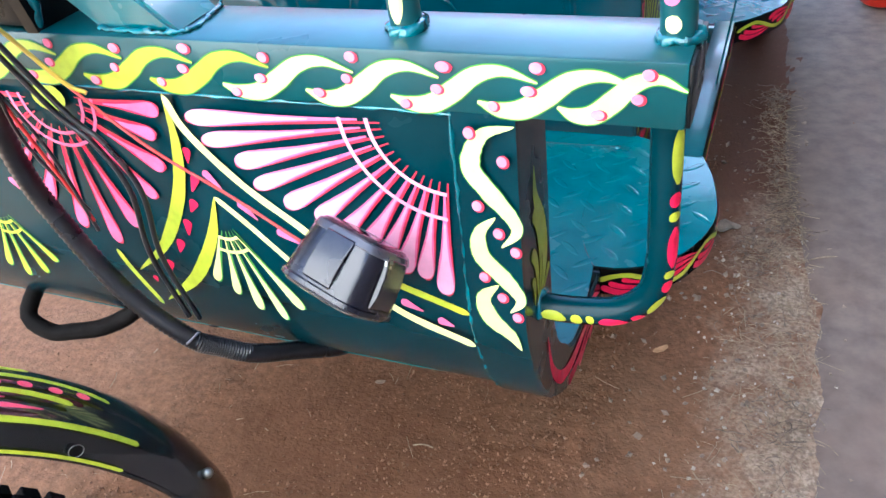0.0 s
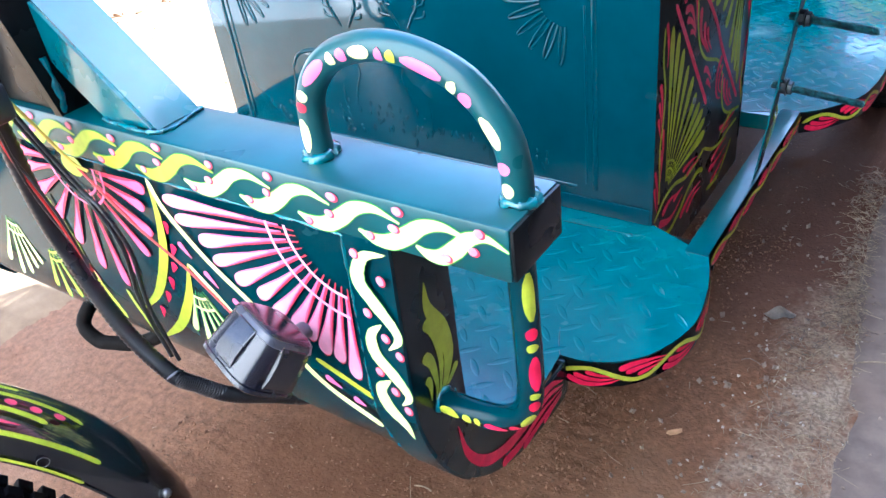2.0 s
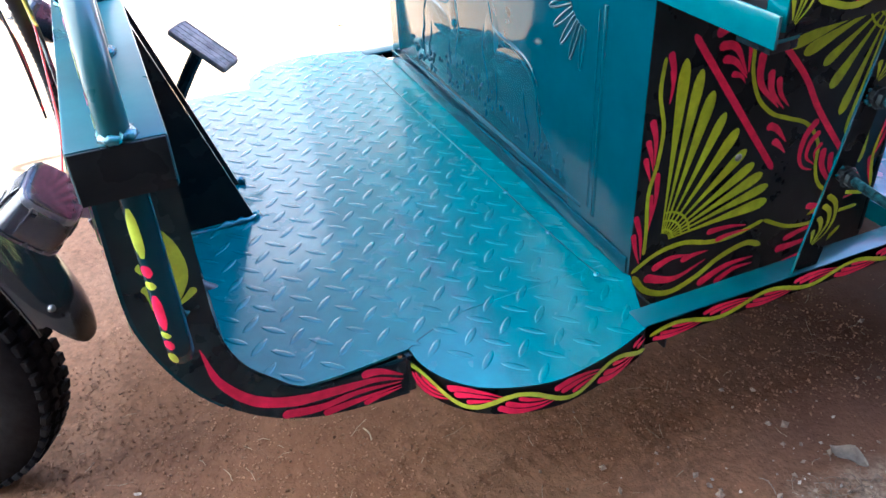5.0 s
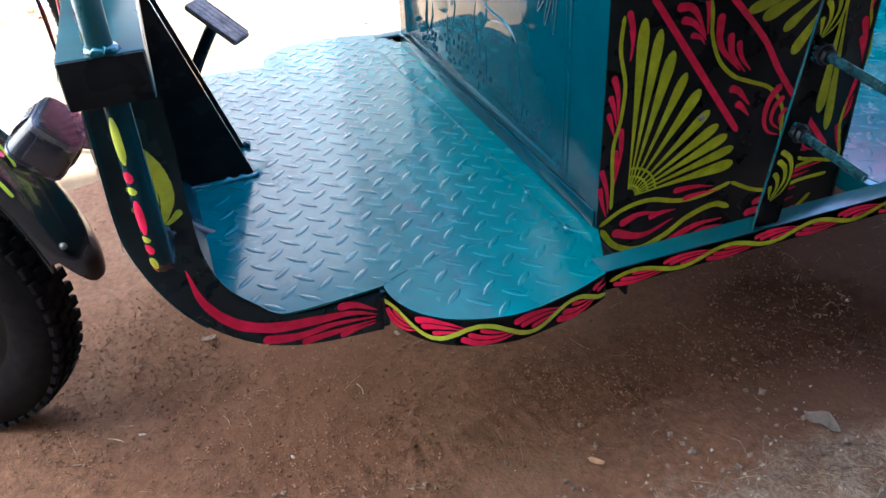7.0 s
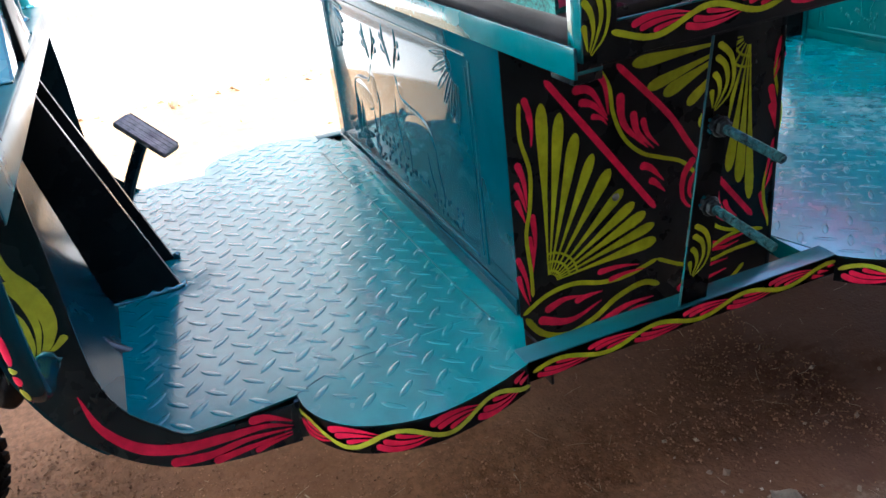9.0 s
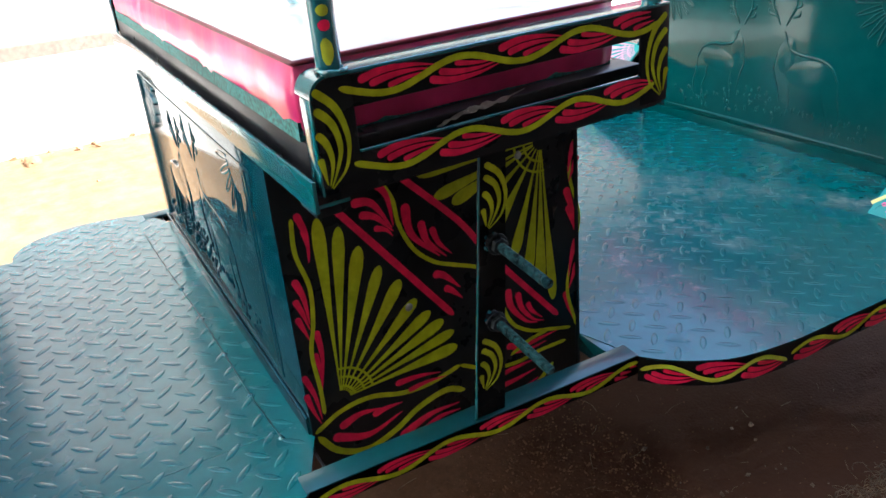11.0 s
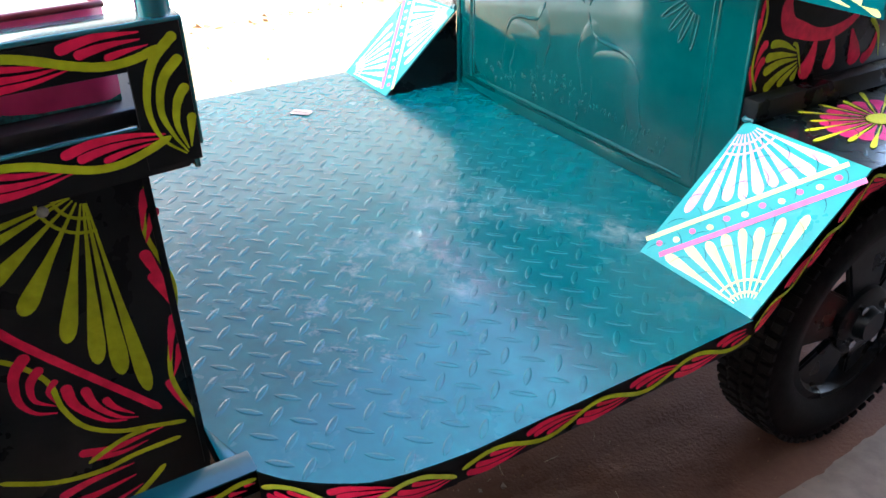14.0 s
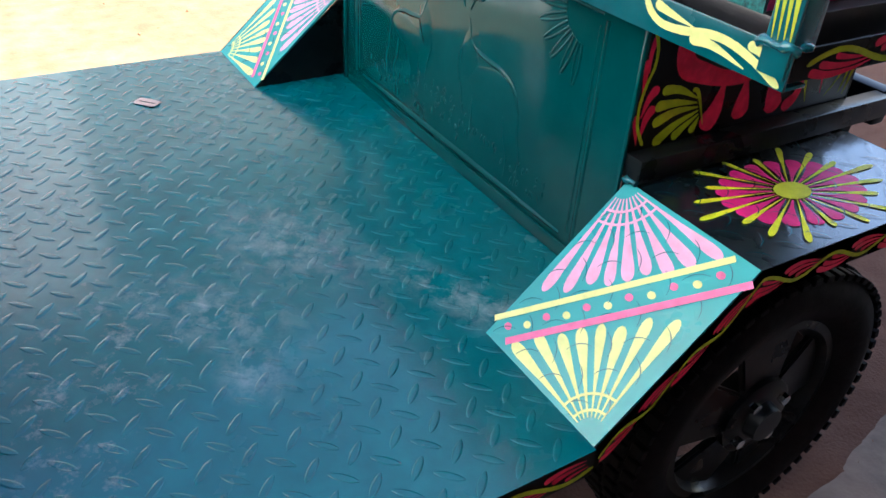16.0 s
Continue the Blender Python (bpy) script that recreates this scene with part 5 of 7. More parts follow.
part("corner_edge", block(RX1 - 0.004, RX1 + 0.001, RY - 0.002, RY + 0.003, FLOOR, RZ, 0.001), REARP, rick)
part("corner_edge", block(RX0 - 0.001, RX0 + 0.012, RY - 0.004, RY - 0.0005, FLOOR, RZ, 0.001), REARP, rick)
embossed(RY, -0.735, -0.125, 0.432, 0.735, rick, -1, REARP)

# rear seat frame
OX = 0.165
rear_rail = part("rear_frame_front", block(mirror(OX), OX, 1.218, 1.222, 0.757, 0.795, 0.001), TEAL, rick, "teal front rail of the passenger seat with cream leaves")
part("rear_frame_front", block(mirror(OX), OX, 1.2222, 1.2495, 0.757, 0.761, 0.001), TEAL, rick)
for side in (0, 1):
    fx = (lambda x: mirror(x)) if side else (lambda x: x)
    def bar2(name, x0, x1, y0, y1, z0, z1, mat, label="", bev=0.0015):
        a, b = sorted((fx(x0), fx(x1)))
        return part(name, block(a, b, y0, y1, z0, z1, bev), mat, rick, label)
    sr = bar2("rear_side_rail", OX - 0.004, OX, 1.224, 1.70, 0.764, 0.795, DARK, "black side rail of the passenger seat with red vine")
    bar2("rear_side_rail", OX - 0.030, OX - 0.004, 1.224, 1.70, 0.764, 0.768, DARK)
    bar2("rear_side_rail_upper", OX - 0.004, OX, 1.224, 1.70, 0.861, 0.891, DARK)
    pf = bar2("rear_rail_post", OX - 0.030, OX - 0.0005, 1.214, 1.2178, 0.768, 0.904, TEAL, "teal corner post with lime leaf strokes")
    bar2("rear_rail_post", OX - 0.004, OX - 0.0005, 1.218, 1.246, 0.7955, 0.904, TEAL)
    weld_line([(fx(OX - 0.036), 1.215, 0.795), (fx(OX), 1.215, 0.797), (fx(OX + 0.001), 1.235, 0.795)], rick, 0.005, 0.005)
    if not side:
        rear_parts = (sr, pf)
rear_seat = cushion("passenger_cushion", mirror(0.11), 0.11, 1.240, 1.68, 0.8105, 0.92, "glossy crimson satin passenger cushion with teal webbing", film=False)
part("cushion_board", block(mirror(0.13), 0.13, 1.236, 1.68, 0.7755, 0.8095, 0.003), PLASTIC, rear_seat, "dark board under the passenger cushion")

# wheel arches -----------------------------------------------------------------------
SY0, SZ0, SY1, SZ1 = 1.067, FLOOR, 1.252, 0.565
SL = math.hypot(SY1 - SY0, SZ1 - SZ0)


def on_slope(u, v, h):
    t = v / SL
    ny, nz = -(SZ1 - SZ0) / SL, (SY1 - SY0) / SL
    return (u, SY0 + (SY1 - SY0) * t + ny * h, SZ0 + (SZ1 - SZ0) * t + nz * h)


def lug_light_lines(parent, u0, u1, v0, v1, place, mat):
    """Thin bowed strokes over the brush paint: lug shadows and glints put in colour."""
    bm = bmesh.new()
    half = 0.023
    for i in range(int((u1 - u0) / half) + 1):
        for j in range(int((v1 - v0) / half) + 1):
            if (i + j) % 2:
                continue
            u, v, a = u0 + i * half, v0 + j * half, radians(45 if i % 2 == 0 else -45)
            bow = [(0.0150 * t, 0.0050 * (1 - t * t)) for t in (-1, -0.66, -0.33, 0, 0.33, 0.66, 1)]
            pts = [(u + p * math.cos(a) - q * math.sin(a), v + p * math.sin(a) + q * math.cos(a)) for p, q in bow]
            stroke(bm, place, pts, [0.0005, 0.0013, 0.0005], 8, 1, 0.0002)
    return tagged(part("lug_edge", bm, mat, parent, "thin strokes painted as shadow and glint of the lugs", smooth=None), kind="stuff")


for side in (0, 1):
    fx = (lambda x: mirror(x)) if side else (lambda x: x)
    xa, xb = sorted((fx(-0.021), fx(0.182)))
    bm = prism([(xa, 0), (xb, 0), (xb, SL), (xa, SL)], on_slope, -0.003, 0.001)
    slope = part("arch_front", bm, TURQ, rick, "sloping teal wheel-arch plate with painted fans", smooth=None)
    place = on_slope
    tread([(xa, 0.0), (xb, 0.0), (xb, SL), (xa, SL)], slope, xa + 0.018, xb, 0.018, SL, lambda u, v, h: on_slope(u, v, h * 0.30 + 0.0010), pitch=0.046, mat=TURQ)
    lug_light_lines(slope, xa + 0.018, xb - 0.014, 0.018, SL - 0.012, lambda u, v, h: on_slope(u, v, h + 0.0016), TEAL)
    a, b = sorted((fx(-0.033), fx(0.182)))
    top = part("arch_top", block(a, b, SY1 + 0.001, 1.635, SZ1 - 0.004, SZ1, 0.001), ARCH, rick, "flat glossy blackish wheel-arch top", smooth=None)
    tread([(a, SY1), (b, SY1), (b, 1.63), (a, 1.63)], top, a + 0.012, b, SY1 + 0.02, 1.63, lambda u, v, h: (u, v, SZ1 + 0.4 * h), pitch=0.046, mat=ARCH)
    lug_light_lines(top, a + 0.012, b - 0.012, SY1 + 0.02, 1.61, lambda u, v, h: (u, v, SZ1 + 0.0012 + h), TEAL)
    # closing cheek towards the floor
    part("arch_cheek", prism([(SY0 + 0.002, FLOOR), (SY1, SZ1 - 0.006), (SY1, FLOOR)], lambda u, v, d: (d, u, v), fx(-0.021) - 0.001, fx(-0.021) + 0.001), DARK, rick, smooth=None)
    part("arch_cheek", block(fx(-0.033) - 0.001, fx(-0.033) + 0.001, SY1 + 0.004, 1.70, 0.30, SZ1 - 0.005, 0), DARK, rick, smooth=None)
    edge = [(fx(0.185), SY0, FLOOR + 0.001), (fx(0.185), SY1, SZ1 + 0.001), (fx(0.185), 1.635, SZ1 + 0.001), (fx(0.185), 1.72, 0.52)]
    bm = bmesh.new()
    rows = [[bm.verts.new(p), bm.verts.new((p[0], p[1] + (0.012 if i == 1 else 0), p[2] - 0.036))] for i, p in enumerate(edge)]
    for r0, r1 in zip(rows, rows[1:]):
        bm.faces.new((r0[0], r1[0], r1[1], r0[1]))
    bmesh.ops.solidify(bm, geom=bm.faces, thickness=0.003)
    trim = part("arch_trim", bm, DARK, rick, "dark arch edge strip painted with vine", smooth=None)
    part("arch_tail", prism([(1.635, SZ1), (1.72, 0.52), (1.72, 0.516), (1.635, SZ1 - 0.004)], lambda u, v, d: (d, u, v), a, b), TEAL, rick, smooth=None)
    weld_line([(fx(-0.025), SY1 - 0.002, SZ1 + 0.004), (fx(-0.005), SY1 - 0.001, SZ1 + 0.003)], rick, 0.005, 0.005)
    # diagonal bands and two fans
    L = (lambda u, v, h: on_slope(mirror(u - 0.020) if side else u - 0.020, v, h + 0.0012))
    u1, v1 = 0.196, SL - 0.003
    d = np.array((u1, v1)) / math.hypot(u1, v1)
    nn = np.array((-d[1], d[0]))
    for off, mat, w in ((0.017, CREAM, 0.008), (-0.017, PINK, 0.009)):
        bm = bmesh.new()
        p0, p1 = d * (0.012 + (0.0 if off > 0 else 0.014)) + nn * off, np.array((u1, v1)) - d * (0.016 if off > 0 else 0.004) + nn * off
        stroke(bm, L, [p0, p1], [w, w], 12, 1, 0.0007)
        part("painted_band", bm, mat, slope)
    for k in range(11):
        c = d * (0.03 + 0.025 * k)
        if k < 11 and c[0] < u1 - 0.01:
            bm = bmesh.new()
            dot(bm, L, c + nn * 0.002 * (-1) ** k, 0.0055, 0.0045)
            part("painted_dot", bm, PINK if k % 2 == 0 else CREAM, slope)
    fan(L, (0.002, SL - 0.004), spread(-84, -3, 9), 0.02, 0.150, 0.015, (PALE,), slope, arcs=(0.038, 0.055), lens=lambda s: 0.86 + 0.22 * (2 * s - 1) ** 2)
    fan(L, (0.190, 0.004), spread(96, 176, 8), 0.02, 0.140, 0.014, (CREAM,), slope, arcs=(0.028, 0.046), lens=lambda s: 0.88 + 0.22 * (2 * s - 1) ** 2)
    if not side:
        pl, ln = along([edge[0], edge[1], edge[2]])
        vine(pl, ln - 0.01, -0.018, 0.009, 0.11, 0.005, trim, OLIVE, ROSE, 0.004, 0.034, 0.008, 0.002)
        T = on_top(SZ1 + 0.0003)
        fc = (0.083, 1.420)
        for i in range(18):
            a_ = 2 * math.pi * i / 18
            dab("petal", FUCHSIA, top, T, (fc[0] + 0.020 * math.cos(a_), fc[1] + 0.028 * math.sin(a_)), (fc[0] + 0.070 * math.cos(a_), fc[1] + 0.106 * math.sin(a_)), 0.0205, 0.0006 + 0.00004 * (i % 2))
        for i in range(18):
            a_ = 2 * math.pi * (i + 0.5) / 18
            g = 0.9 + 0.12 * math.sin(i * 2.1)
            dab("flower_ray", LIFTED_LIME, top, T, (fc[0] + 0.018 * math.cos(a_), fc[1] + 0.022 * math.sin(a_)), (fc[0] + 0.100 * g * math.cos(a_), fc[1] + 0.155 * g * math.sin(a_)), 0.0088, 0.0010)
        bm = bmesh.new()
        dot(bm, T, fc, 0.019, 0.026, 0.0013, 16)
        part("flower_heart", bm, LIFTED_LIME, top)


# wheels -------------------------------------------------------------------------------
def wheel(name, centre, radius, width, spokes=5, out=1):
    """A road wheel with blocky tread, lipped rim and lug nuts; its axle lies along x."""
    w = new(name)
    w.parent = rick
    w["label"] = "black rubber-tyred wheel with pressed spoked rim"
    rim_r = radius * 0.66
    h = width / 2
    prof = [(-h * 0.62, rim_r), (-h * 0.95, rim_r + 0.02), (-h, rim_r + 0.045), (-h * 0.86, radius - 0.012), (-h * 0.6, radius - 0.003), (0, radius), (h * 0.6, radius - 0.003), (h * 0.86, radius - 0.012), (h, rim_r + 0.045), (h * 0.95, rim_r + 0.02), (h * 0.62, rim_r)]
    part("tyre", lathe(prof, centre, "X", 56), RUBBER, w, "black treaded rubber tyre", 50)
    bm = bmesh.new()
    n = 62
    for i in range(n):
        for j, off in enumerate((-0.72, -0.26, 0.26, 0.72)):
            a = 2 * math.pi * (i + (0.5 if j % 2 else 0)) / n
            rr = radius - (0.003 if j in (0, 3) else -0.0005)
            m = Matrix.Translation(centre) @ Matrix.Rotation(a, 4, "X") @ Matrix.Translation((off * h, 0, rr))
            block(-h * 0.19, h * 0.19, -radius * 0.032, radius * 0.032, -0.006, 0.0036, 0.0010, 1, bm, m)
    tagged(part("tyre_tread", bm, RUBBER, w, smooth=30), kind="stuff")
    bm = lathe([(-h * 0.62, rim_r + 0.004), (-h * 0.66, rim_r - 0.012), (-h * 0.35, rim_r - 0.022), (h * 0.35, rim_r - 0.022), (h * 0.66, rim_r - 0.012), (h * 0.62, rim_r + 0.004)], centre, "X", 48)
    part("rim", bm, DARK, w, "dark steel rim", 50)
    for i in range(spokes):
        a0 = 2 * math.pi * i / spokes
        m = Matrix.Translation(centre) @ Matrix.Rotation(a0, 4, "X")
        bm = bmesh.new()
        prism([(-0.036, 0.05), (0.036, 0.05), (0.050, rim_r - 0.05), (0.062, rim_r - 0.014), (-0.062, rim_r - 0.014), (-0.050, rim_r - 0.05)], lambda u, v, d: m @ Vector((out * (h * 0.25 + d + 0.02 * (1 - v / rim_r)), u, v)), -0.006, 0.006, bm)
        bmesh.ops.bevel(bm, geom=list(bm.edges), offset=0.004, segments=2, affect="EDGES")
        part("spoke", bm, DARK, w)
    part("hub", lathe([(out * 0.0, 0.0), (out * 0.0, 0.062), (out * (h * 0.3 + 0.024), 0.062), (out * (h * 0.3 + 0.028), 0.056), (out * (h * 0.3 + 0.028), 0.03), (out * (h * 0.3 + 0.045), 0.026), (out * (h * 0.3 + 0.045), 0.0)], centre, "X", 32), DARK, w, smooth=40)
    for i in range(4):
        a = 2 * math.pi * (i + 0.4) / 4
        m = Matrix.Translation(centre) @ Matrix.Rotation(a, 4, "X") @ Matrix.Translation((out * (h * 0.3 + 0.028), 0, 0.044))
        bm = bmesh.new()
        prism([(0.0085 * math.cos(math.pi * k / 3), 0.0085 * math.sin(math.pi * k / 3)) for k in range(6)], lambda u, v, d: m @ Vector((out * d, u, v)), 0, 0.010, bm)
        part("lug_nut", bm, CHROME, w, "bright steel lug nut")
    return w


wheel("rear_wheel", (0.100, 1.425, 0.235), 0.235, 0.105, 5, 1)
wheel("rear_wheel", (mirror(0.100), 1.425, 0.235), 0.235, 0.105, 5, -1)
FWC = (-0.424, -0.925, 0.266)
PIVOT = Vector((-0.424, -0.857, 0.0))
STEER = Matrix.Translation(PIVOT) @ Matrix.Rotation(radians(-30), 4, "Z") @ Matrix.Translation(-PIVOT)
wheel("front_wheel", (FWC[0] + 0.014, FWC[1], FWC[2]), 0.266, 0.078, 5, 1).matrix_world = STEER @ Matrix.Translation((0, -0.042, 0))


def front_fender():
    """A rounded mudguard over the front wheel with a rolled lip."""
    f = new("front_mudguard")
    FY = -1.006
    f.parent = rick
    f["label"] = "black glossy mudguard with lime and pink stripes"
    mid, half, rad, roll = FWC[0] + 0.021, 0.043, 0.402, 0.016
    cy, cz = FY, 0.285
    prof = []
    for k in range(15):
        t = -1 + 2 * k / 14
        prof.append((t * half, rad - roll * abs(t) ** 2.6))
    prof = [(-half - 0.004, rad - 0.034)] + prof + [(half + 0.004, rad - 0.034)]
    bm = bmesh.new()
    rows = []
    n = 52
    for i in range(n):
        row = []
        for x, r in prof:
            # the lower end is rounded off like a tongue
            a0 = radians(6.5 + 8 * min(1.0, abs(x) / half) ** 2.6)
            a = a0 + (radians(150) - a0) * i / (n - 1)
            row.append(bm.verts.new((mid + x, cy + (r - (0.004 if i == 0 else 0)) * math.cos(a), cz + r * math.sin(a))))
        rows.append(row)
    for r0, r1 in zip(rows, rows[1:]):
        for k in range(len(prof) - 1):
            bm.faces.new((r0[k], r0[k + 1], r1[k + 1], r1[k]))
    bmesh.ops.recalc_face_normals(bm, faces=bm.faces)
    bmesh.ops.solidify(bm, geom=bm.faces, thickness=0.003)
    part("guard_shell", bm, GLOSS, f, smooth=50)
    rim = [(mid + half + 0.004, cy + (rad - 0.034) * math.cos(a), cz + (rad - 0.034) * math.sin(a)) for a in np.linspace(radians(13), radians(150), 40)]
    part("rolled_lip", tube(rim, 0.0022, 0, 8), GLOSS, f, smooth=80)

    def P(u, v, h):
        v *= 0.89
        r = rad - roll * min(1.0, abs(v / half)) ** 2.6 + h + 0.0036
        return (mid + v, cy + r * math.cos(u / rad), cz + r * math.sin(u / rad))
    arc = rad * math.pi / 180
    for w, pts in ((0.0055, ((34.5, 0.016), (36.3, 0.011), (40, 0.006), (46, 0.003), (60, 0.002), (90, 0.002), (120, 0.002))),
                   (0.0055, ((39.5, 0.029), (42, 0.026), (47, 0.023), (60, 0.022), (90, 0.022), (120, 0.022))),
                   (0.0045, ((43.5, -0.008), (47, -0.009), (60, -0.010), (90, -0.010), (120, -0.010))),
                   (0.0040, ((30.5, 0.0465), (38, 0.0462), (60, 0.046), (90, 0.046), (120, 0.046)))):
        brush(LIME, f, P, [(a * arc, v) for a, v in pts], w, "band", 0.0008, "painted_stripe", 2)
    lip = lambda u, v, h: (mid + half + 0.0062 + h, cy + (rad - 0.031 + v) * math.cos(u / rad), cz + (rad - 0.031 + v) * math.sin(u / rad))
    brush(LIME, f, lip, [(a * arc, 0) for a in (31, 42, 70, 100, 130)], 0.0032, "band", 0.0008, "painted_stripe")
    for k in range(16):
        bm = bmesh.new()
        dot(bm, P, ((38 + 3.3 * k) * arc, 0.0165 - 0.0008 * min(k, 4) + 0.001 * math.sin(k * 2.2)), 0.0060, 0.0042, 0.0010)
        part("painted_dot", bm, CORAL, f)
    for k in range(9):
        for v, w, off in ((0.0305, 0.0065, 4.0), (0.0375, 0.0060, 0.0)):
            a = 43 + 9 * k + off
            brush(CORAL, f, P, [((a + 9) * arc, v - 0.002), ((a + 5) * arc, v - 0.001), (a * arc, v)], w, "head", 0.0010, "painted_leaf", 2)
    m = Matrix.Translation((mid + half + 0.0052, cy + (rad - 0.025) * math.cos(radians(38.2)), cz + (rad - 0.025) * math.sin(radians(38.2)))) @ Matrix.Rotation(radians(90), 4, "Y")
    bm = bmesh.new()
    bmesh.ops.create_cone(bm, segments=20, radius1=0.0056, radius2=0.0056, depth=0.0012, cap_ends=True, matrix=m)
    part("bolt_hole", bm, RUBBER, f, "open dark bolt hole", 40)
    bm = bmesh.new()
    c0 = m.translation
    tube([(c0[0] + 0.0006, c0[1] + 0.0057 * math.cos(a), c0[2] + 0.0057 * math.sin(a)) for a in np.linspace(0, 2 * math.pi, 21)], 0.0004, 0, 6, False, bm)
    part("hole_rim", bm, STEEL, f, "bare steel edge of the hole", 80)
    bm = bmesh.new()
    bmesh.ops.create_uvsphere(bm, u_segments=12, v_segments=8, radius=0.0052, matrix=Matrix.Translation(P(17.5 * arc, 0.038, 0.0)))
    part("bolt", bm, STEEL, f, "bright dome-headed bolt", 80)
    f.matrix_world = STEER
    return f


front_fender()


# indicator lamp on its stalk ------------------------------------------------------------
def indicator(side):
    lamp = new("indicator_lamp")
    lamp.parent = rick
    lamp["label"] = "black plastic indicator lamp hanging on a short stalk"
    base = Vector((-0.101, -0.632, 0.624))
    axis = Vector((-0.32, -0.66, -0.68)).normalized()
    side_x = (Vector((1, 0, 0.12)) - axis * axis.dot(Vector((1, 0, 0.12)))).normalized()
    m = Matrix.Translation(base) @ Matrix((side_x, axis.cross(side_x), axis)).transposed().to_4x4() @ Matrix.Scale(0.93, 4)
    if side:
        m = Matrix.Translation((2 * C, 0, 0)) @ Matrix.Diagonal((-1, 1, 1, 1)) @ m

    def outline(r, k=32):
        pts = []
        for q in range(k):
            a = 2 * math.pi * (q + 0.5) / k
            d = (abs(math.cos(a)) ** 4.5 + abs(math.sin(a)) ** 4.5) ** (-1 / 4.5)
            pts.append((r * d * math.cos(a), r * 0.88 * d * math.sin(a)))
        return pts

    def loft(levels):
        bm = bmesh.new()
        loops = [[bm.verts.new(m @ Vector((u, v, z))) for u, v in outline(r)] for z, r in levels]
        for a, b in zip(loops, loops[1:]):
            for k in range(len(a)):
                bm.faces.new((a[k], a[(k + 1) % len(a)], b[(k + 1) % len(a)], b[k]))
        bm.faces.new(loops[0])
        bm.faces.new(loops[-1])
        bmesh.ops.recalc_face_normals(bm, faces=bm.faces)
        return bm
    DOME = [(-0.0335, 0.0265), (-0.0325, 0.0298), (-0.0295, 0.0328), (-0.024, 0.0348), (-0.012, 0.0366), (0.004, 0.0382), (0.013, 0.0392), (0.016, 0.0394)]
    part("housing", loft(DOME), LAMPM, lamp, "rounded blue-black plastic housing tapering to its back", 60)
    # paler band stands for the bright sky reflected by the rounded back
    part("back_rim", loft([(-0.0305, 0.0325), (-0.0295, 0.0338), (-0.0245, 0.0356), (-0.0235, 0.0350)]), RIM_SHEEN, lamp, "dark grey band for the sheen round the housing back", 30)
    part("bezel", loft([(0.0162, 0.0394), (0.0170, 0.0408), (0.0205, 0.0408), (0.0212, 0.0396)]), LAMPM, lamp, "plastic rim round the lamp lens", 40)
    part("lens", loft([(0.0213, 0.0385), (0.0238, 0.036), (0.026, 0.026)]), GLASS, lamp, "smoked lamp lens", 60)
    for turn_, wide, flat_ in ((0, 0.0145, 1.0), (90, 0.0135, 0.88), (180, 0.0145, 1.0), (270, 0.0135, 0.88)):
        bm = bmesh.new()
        spin = Matrix.Rotation(radians(turn_), 4, "Z")
        rows = []
        for z, r, up in ((-0.027, 0.0335, 0.0), (-0.025, 0.0345, 0.0018), (-0.012, 0.0366, 0.0034), (0.004, 0.0382, 0.0036), (0.0125, 0.0391, 0.0014), (0.0155, 0.0394, -0.0012)):
            o_ = r * flat_
            rows.append([bm.verts.new(m @ spin @ Vector((o_ + d, w_ * wide, z))) for d, w_ in ((-0.004, -1.1), (up - 0.0004, -1.0), (up, -0.93), (up, 0.93), (up - 0.0004, 1.0), (-0.004, 1.1))])
        for a, b in zip(rows, rows[1:]):
            for k in range(5):
                bm.faces.new((a[k], a[k + 1], b[k + 1], b[k]))
        bmesh.ops.recalc_face_normals(bm, faces=bm.faces)
        part("housing_rib", bm, LAMPM, lamp, smooth=20)
    c_ = m @ Vector((0.0315, 0.012, -0.022))
    part("bolt", lathe([(-0.004, 0.0), (-0.004, 0.0042), (0.004, 0.0042), (0.004, 0.0)], c_, "X", 8), CHROME, lamp, "small chrome bolt")
    fx = (lambda p: (mirror(p[0]), p[1], p[2])) if side else (lambda p: p)
    bm = bmesh.new()
    tube([fx((-0.102, -0.618, 0.622)), fx((-0.102, -0.597, 0.612)), fx((-0.104, -0.572, 0.604))], 0.0085, 8, 8, True, bm)
    part("stalk", bm, SILVER, lamp, "short pale stalk", 60)
    return lamp


indicator(0)
indicator(1)


# wiring across the nose --------------------------------------------------------------------
hose = [(-0.39, -0.63, 0.90), (-0.395, -0.625, 0.78), (-0.412, -0.615, 0.672), (-0.395, -0.612, 0.606), (-0.356, -0.612, 0.537), (-0.31, -0.606, 0.489), (-0.290, -0.592, 0.468), (-0.268, -0.572, 0.446), (-0.245, -0.535, 0.422), (-0.225, -0.500, 0.398), (-0.21, -0.46, 0.380)]
pts = spline(hose, 260)
part("corrugated_hose", tube([tuple(p) for p in pts], 0.0098, 0, 12, rings=lambda s: 1.0 if int(s * 259) % 2 else 0.86), PLASTIC, rick, "black corrugated wiring hose", 80)
for off, top in ((0.0, (-0.44, -0.63, 0.90)), (0.012, (-0.43, -0.63, 0.90))):
    part("wire", tube([top, (-0.365 + off, -0.605, 0.73), (-0.335 + off, -0.60, 0.69), (-0.318 + off, -0.598, 0.645), (-0.322 + off, -0.60, 0.58), (-0.305 + off, -0.60, 0.51)], 0.0024, 30, 6), PLASTIC, rick, smooth=80)
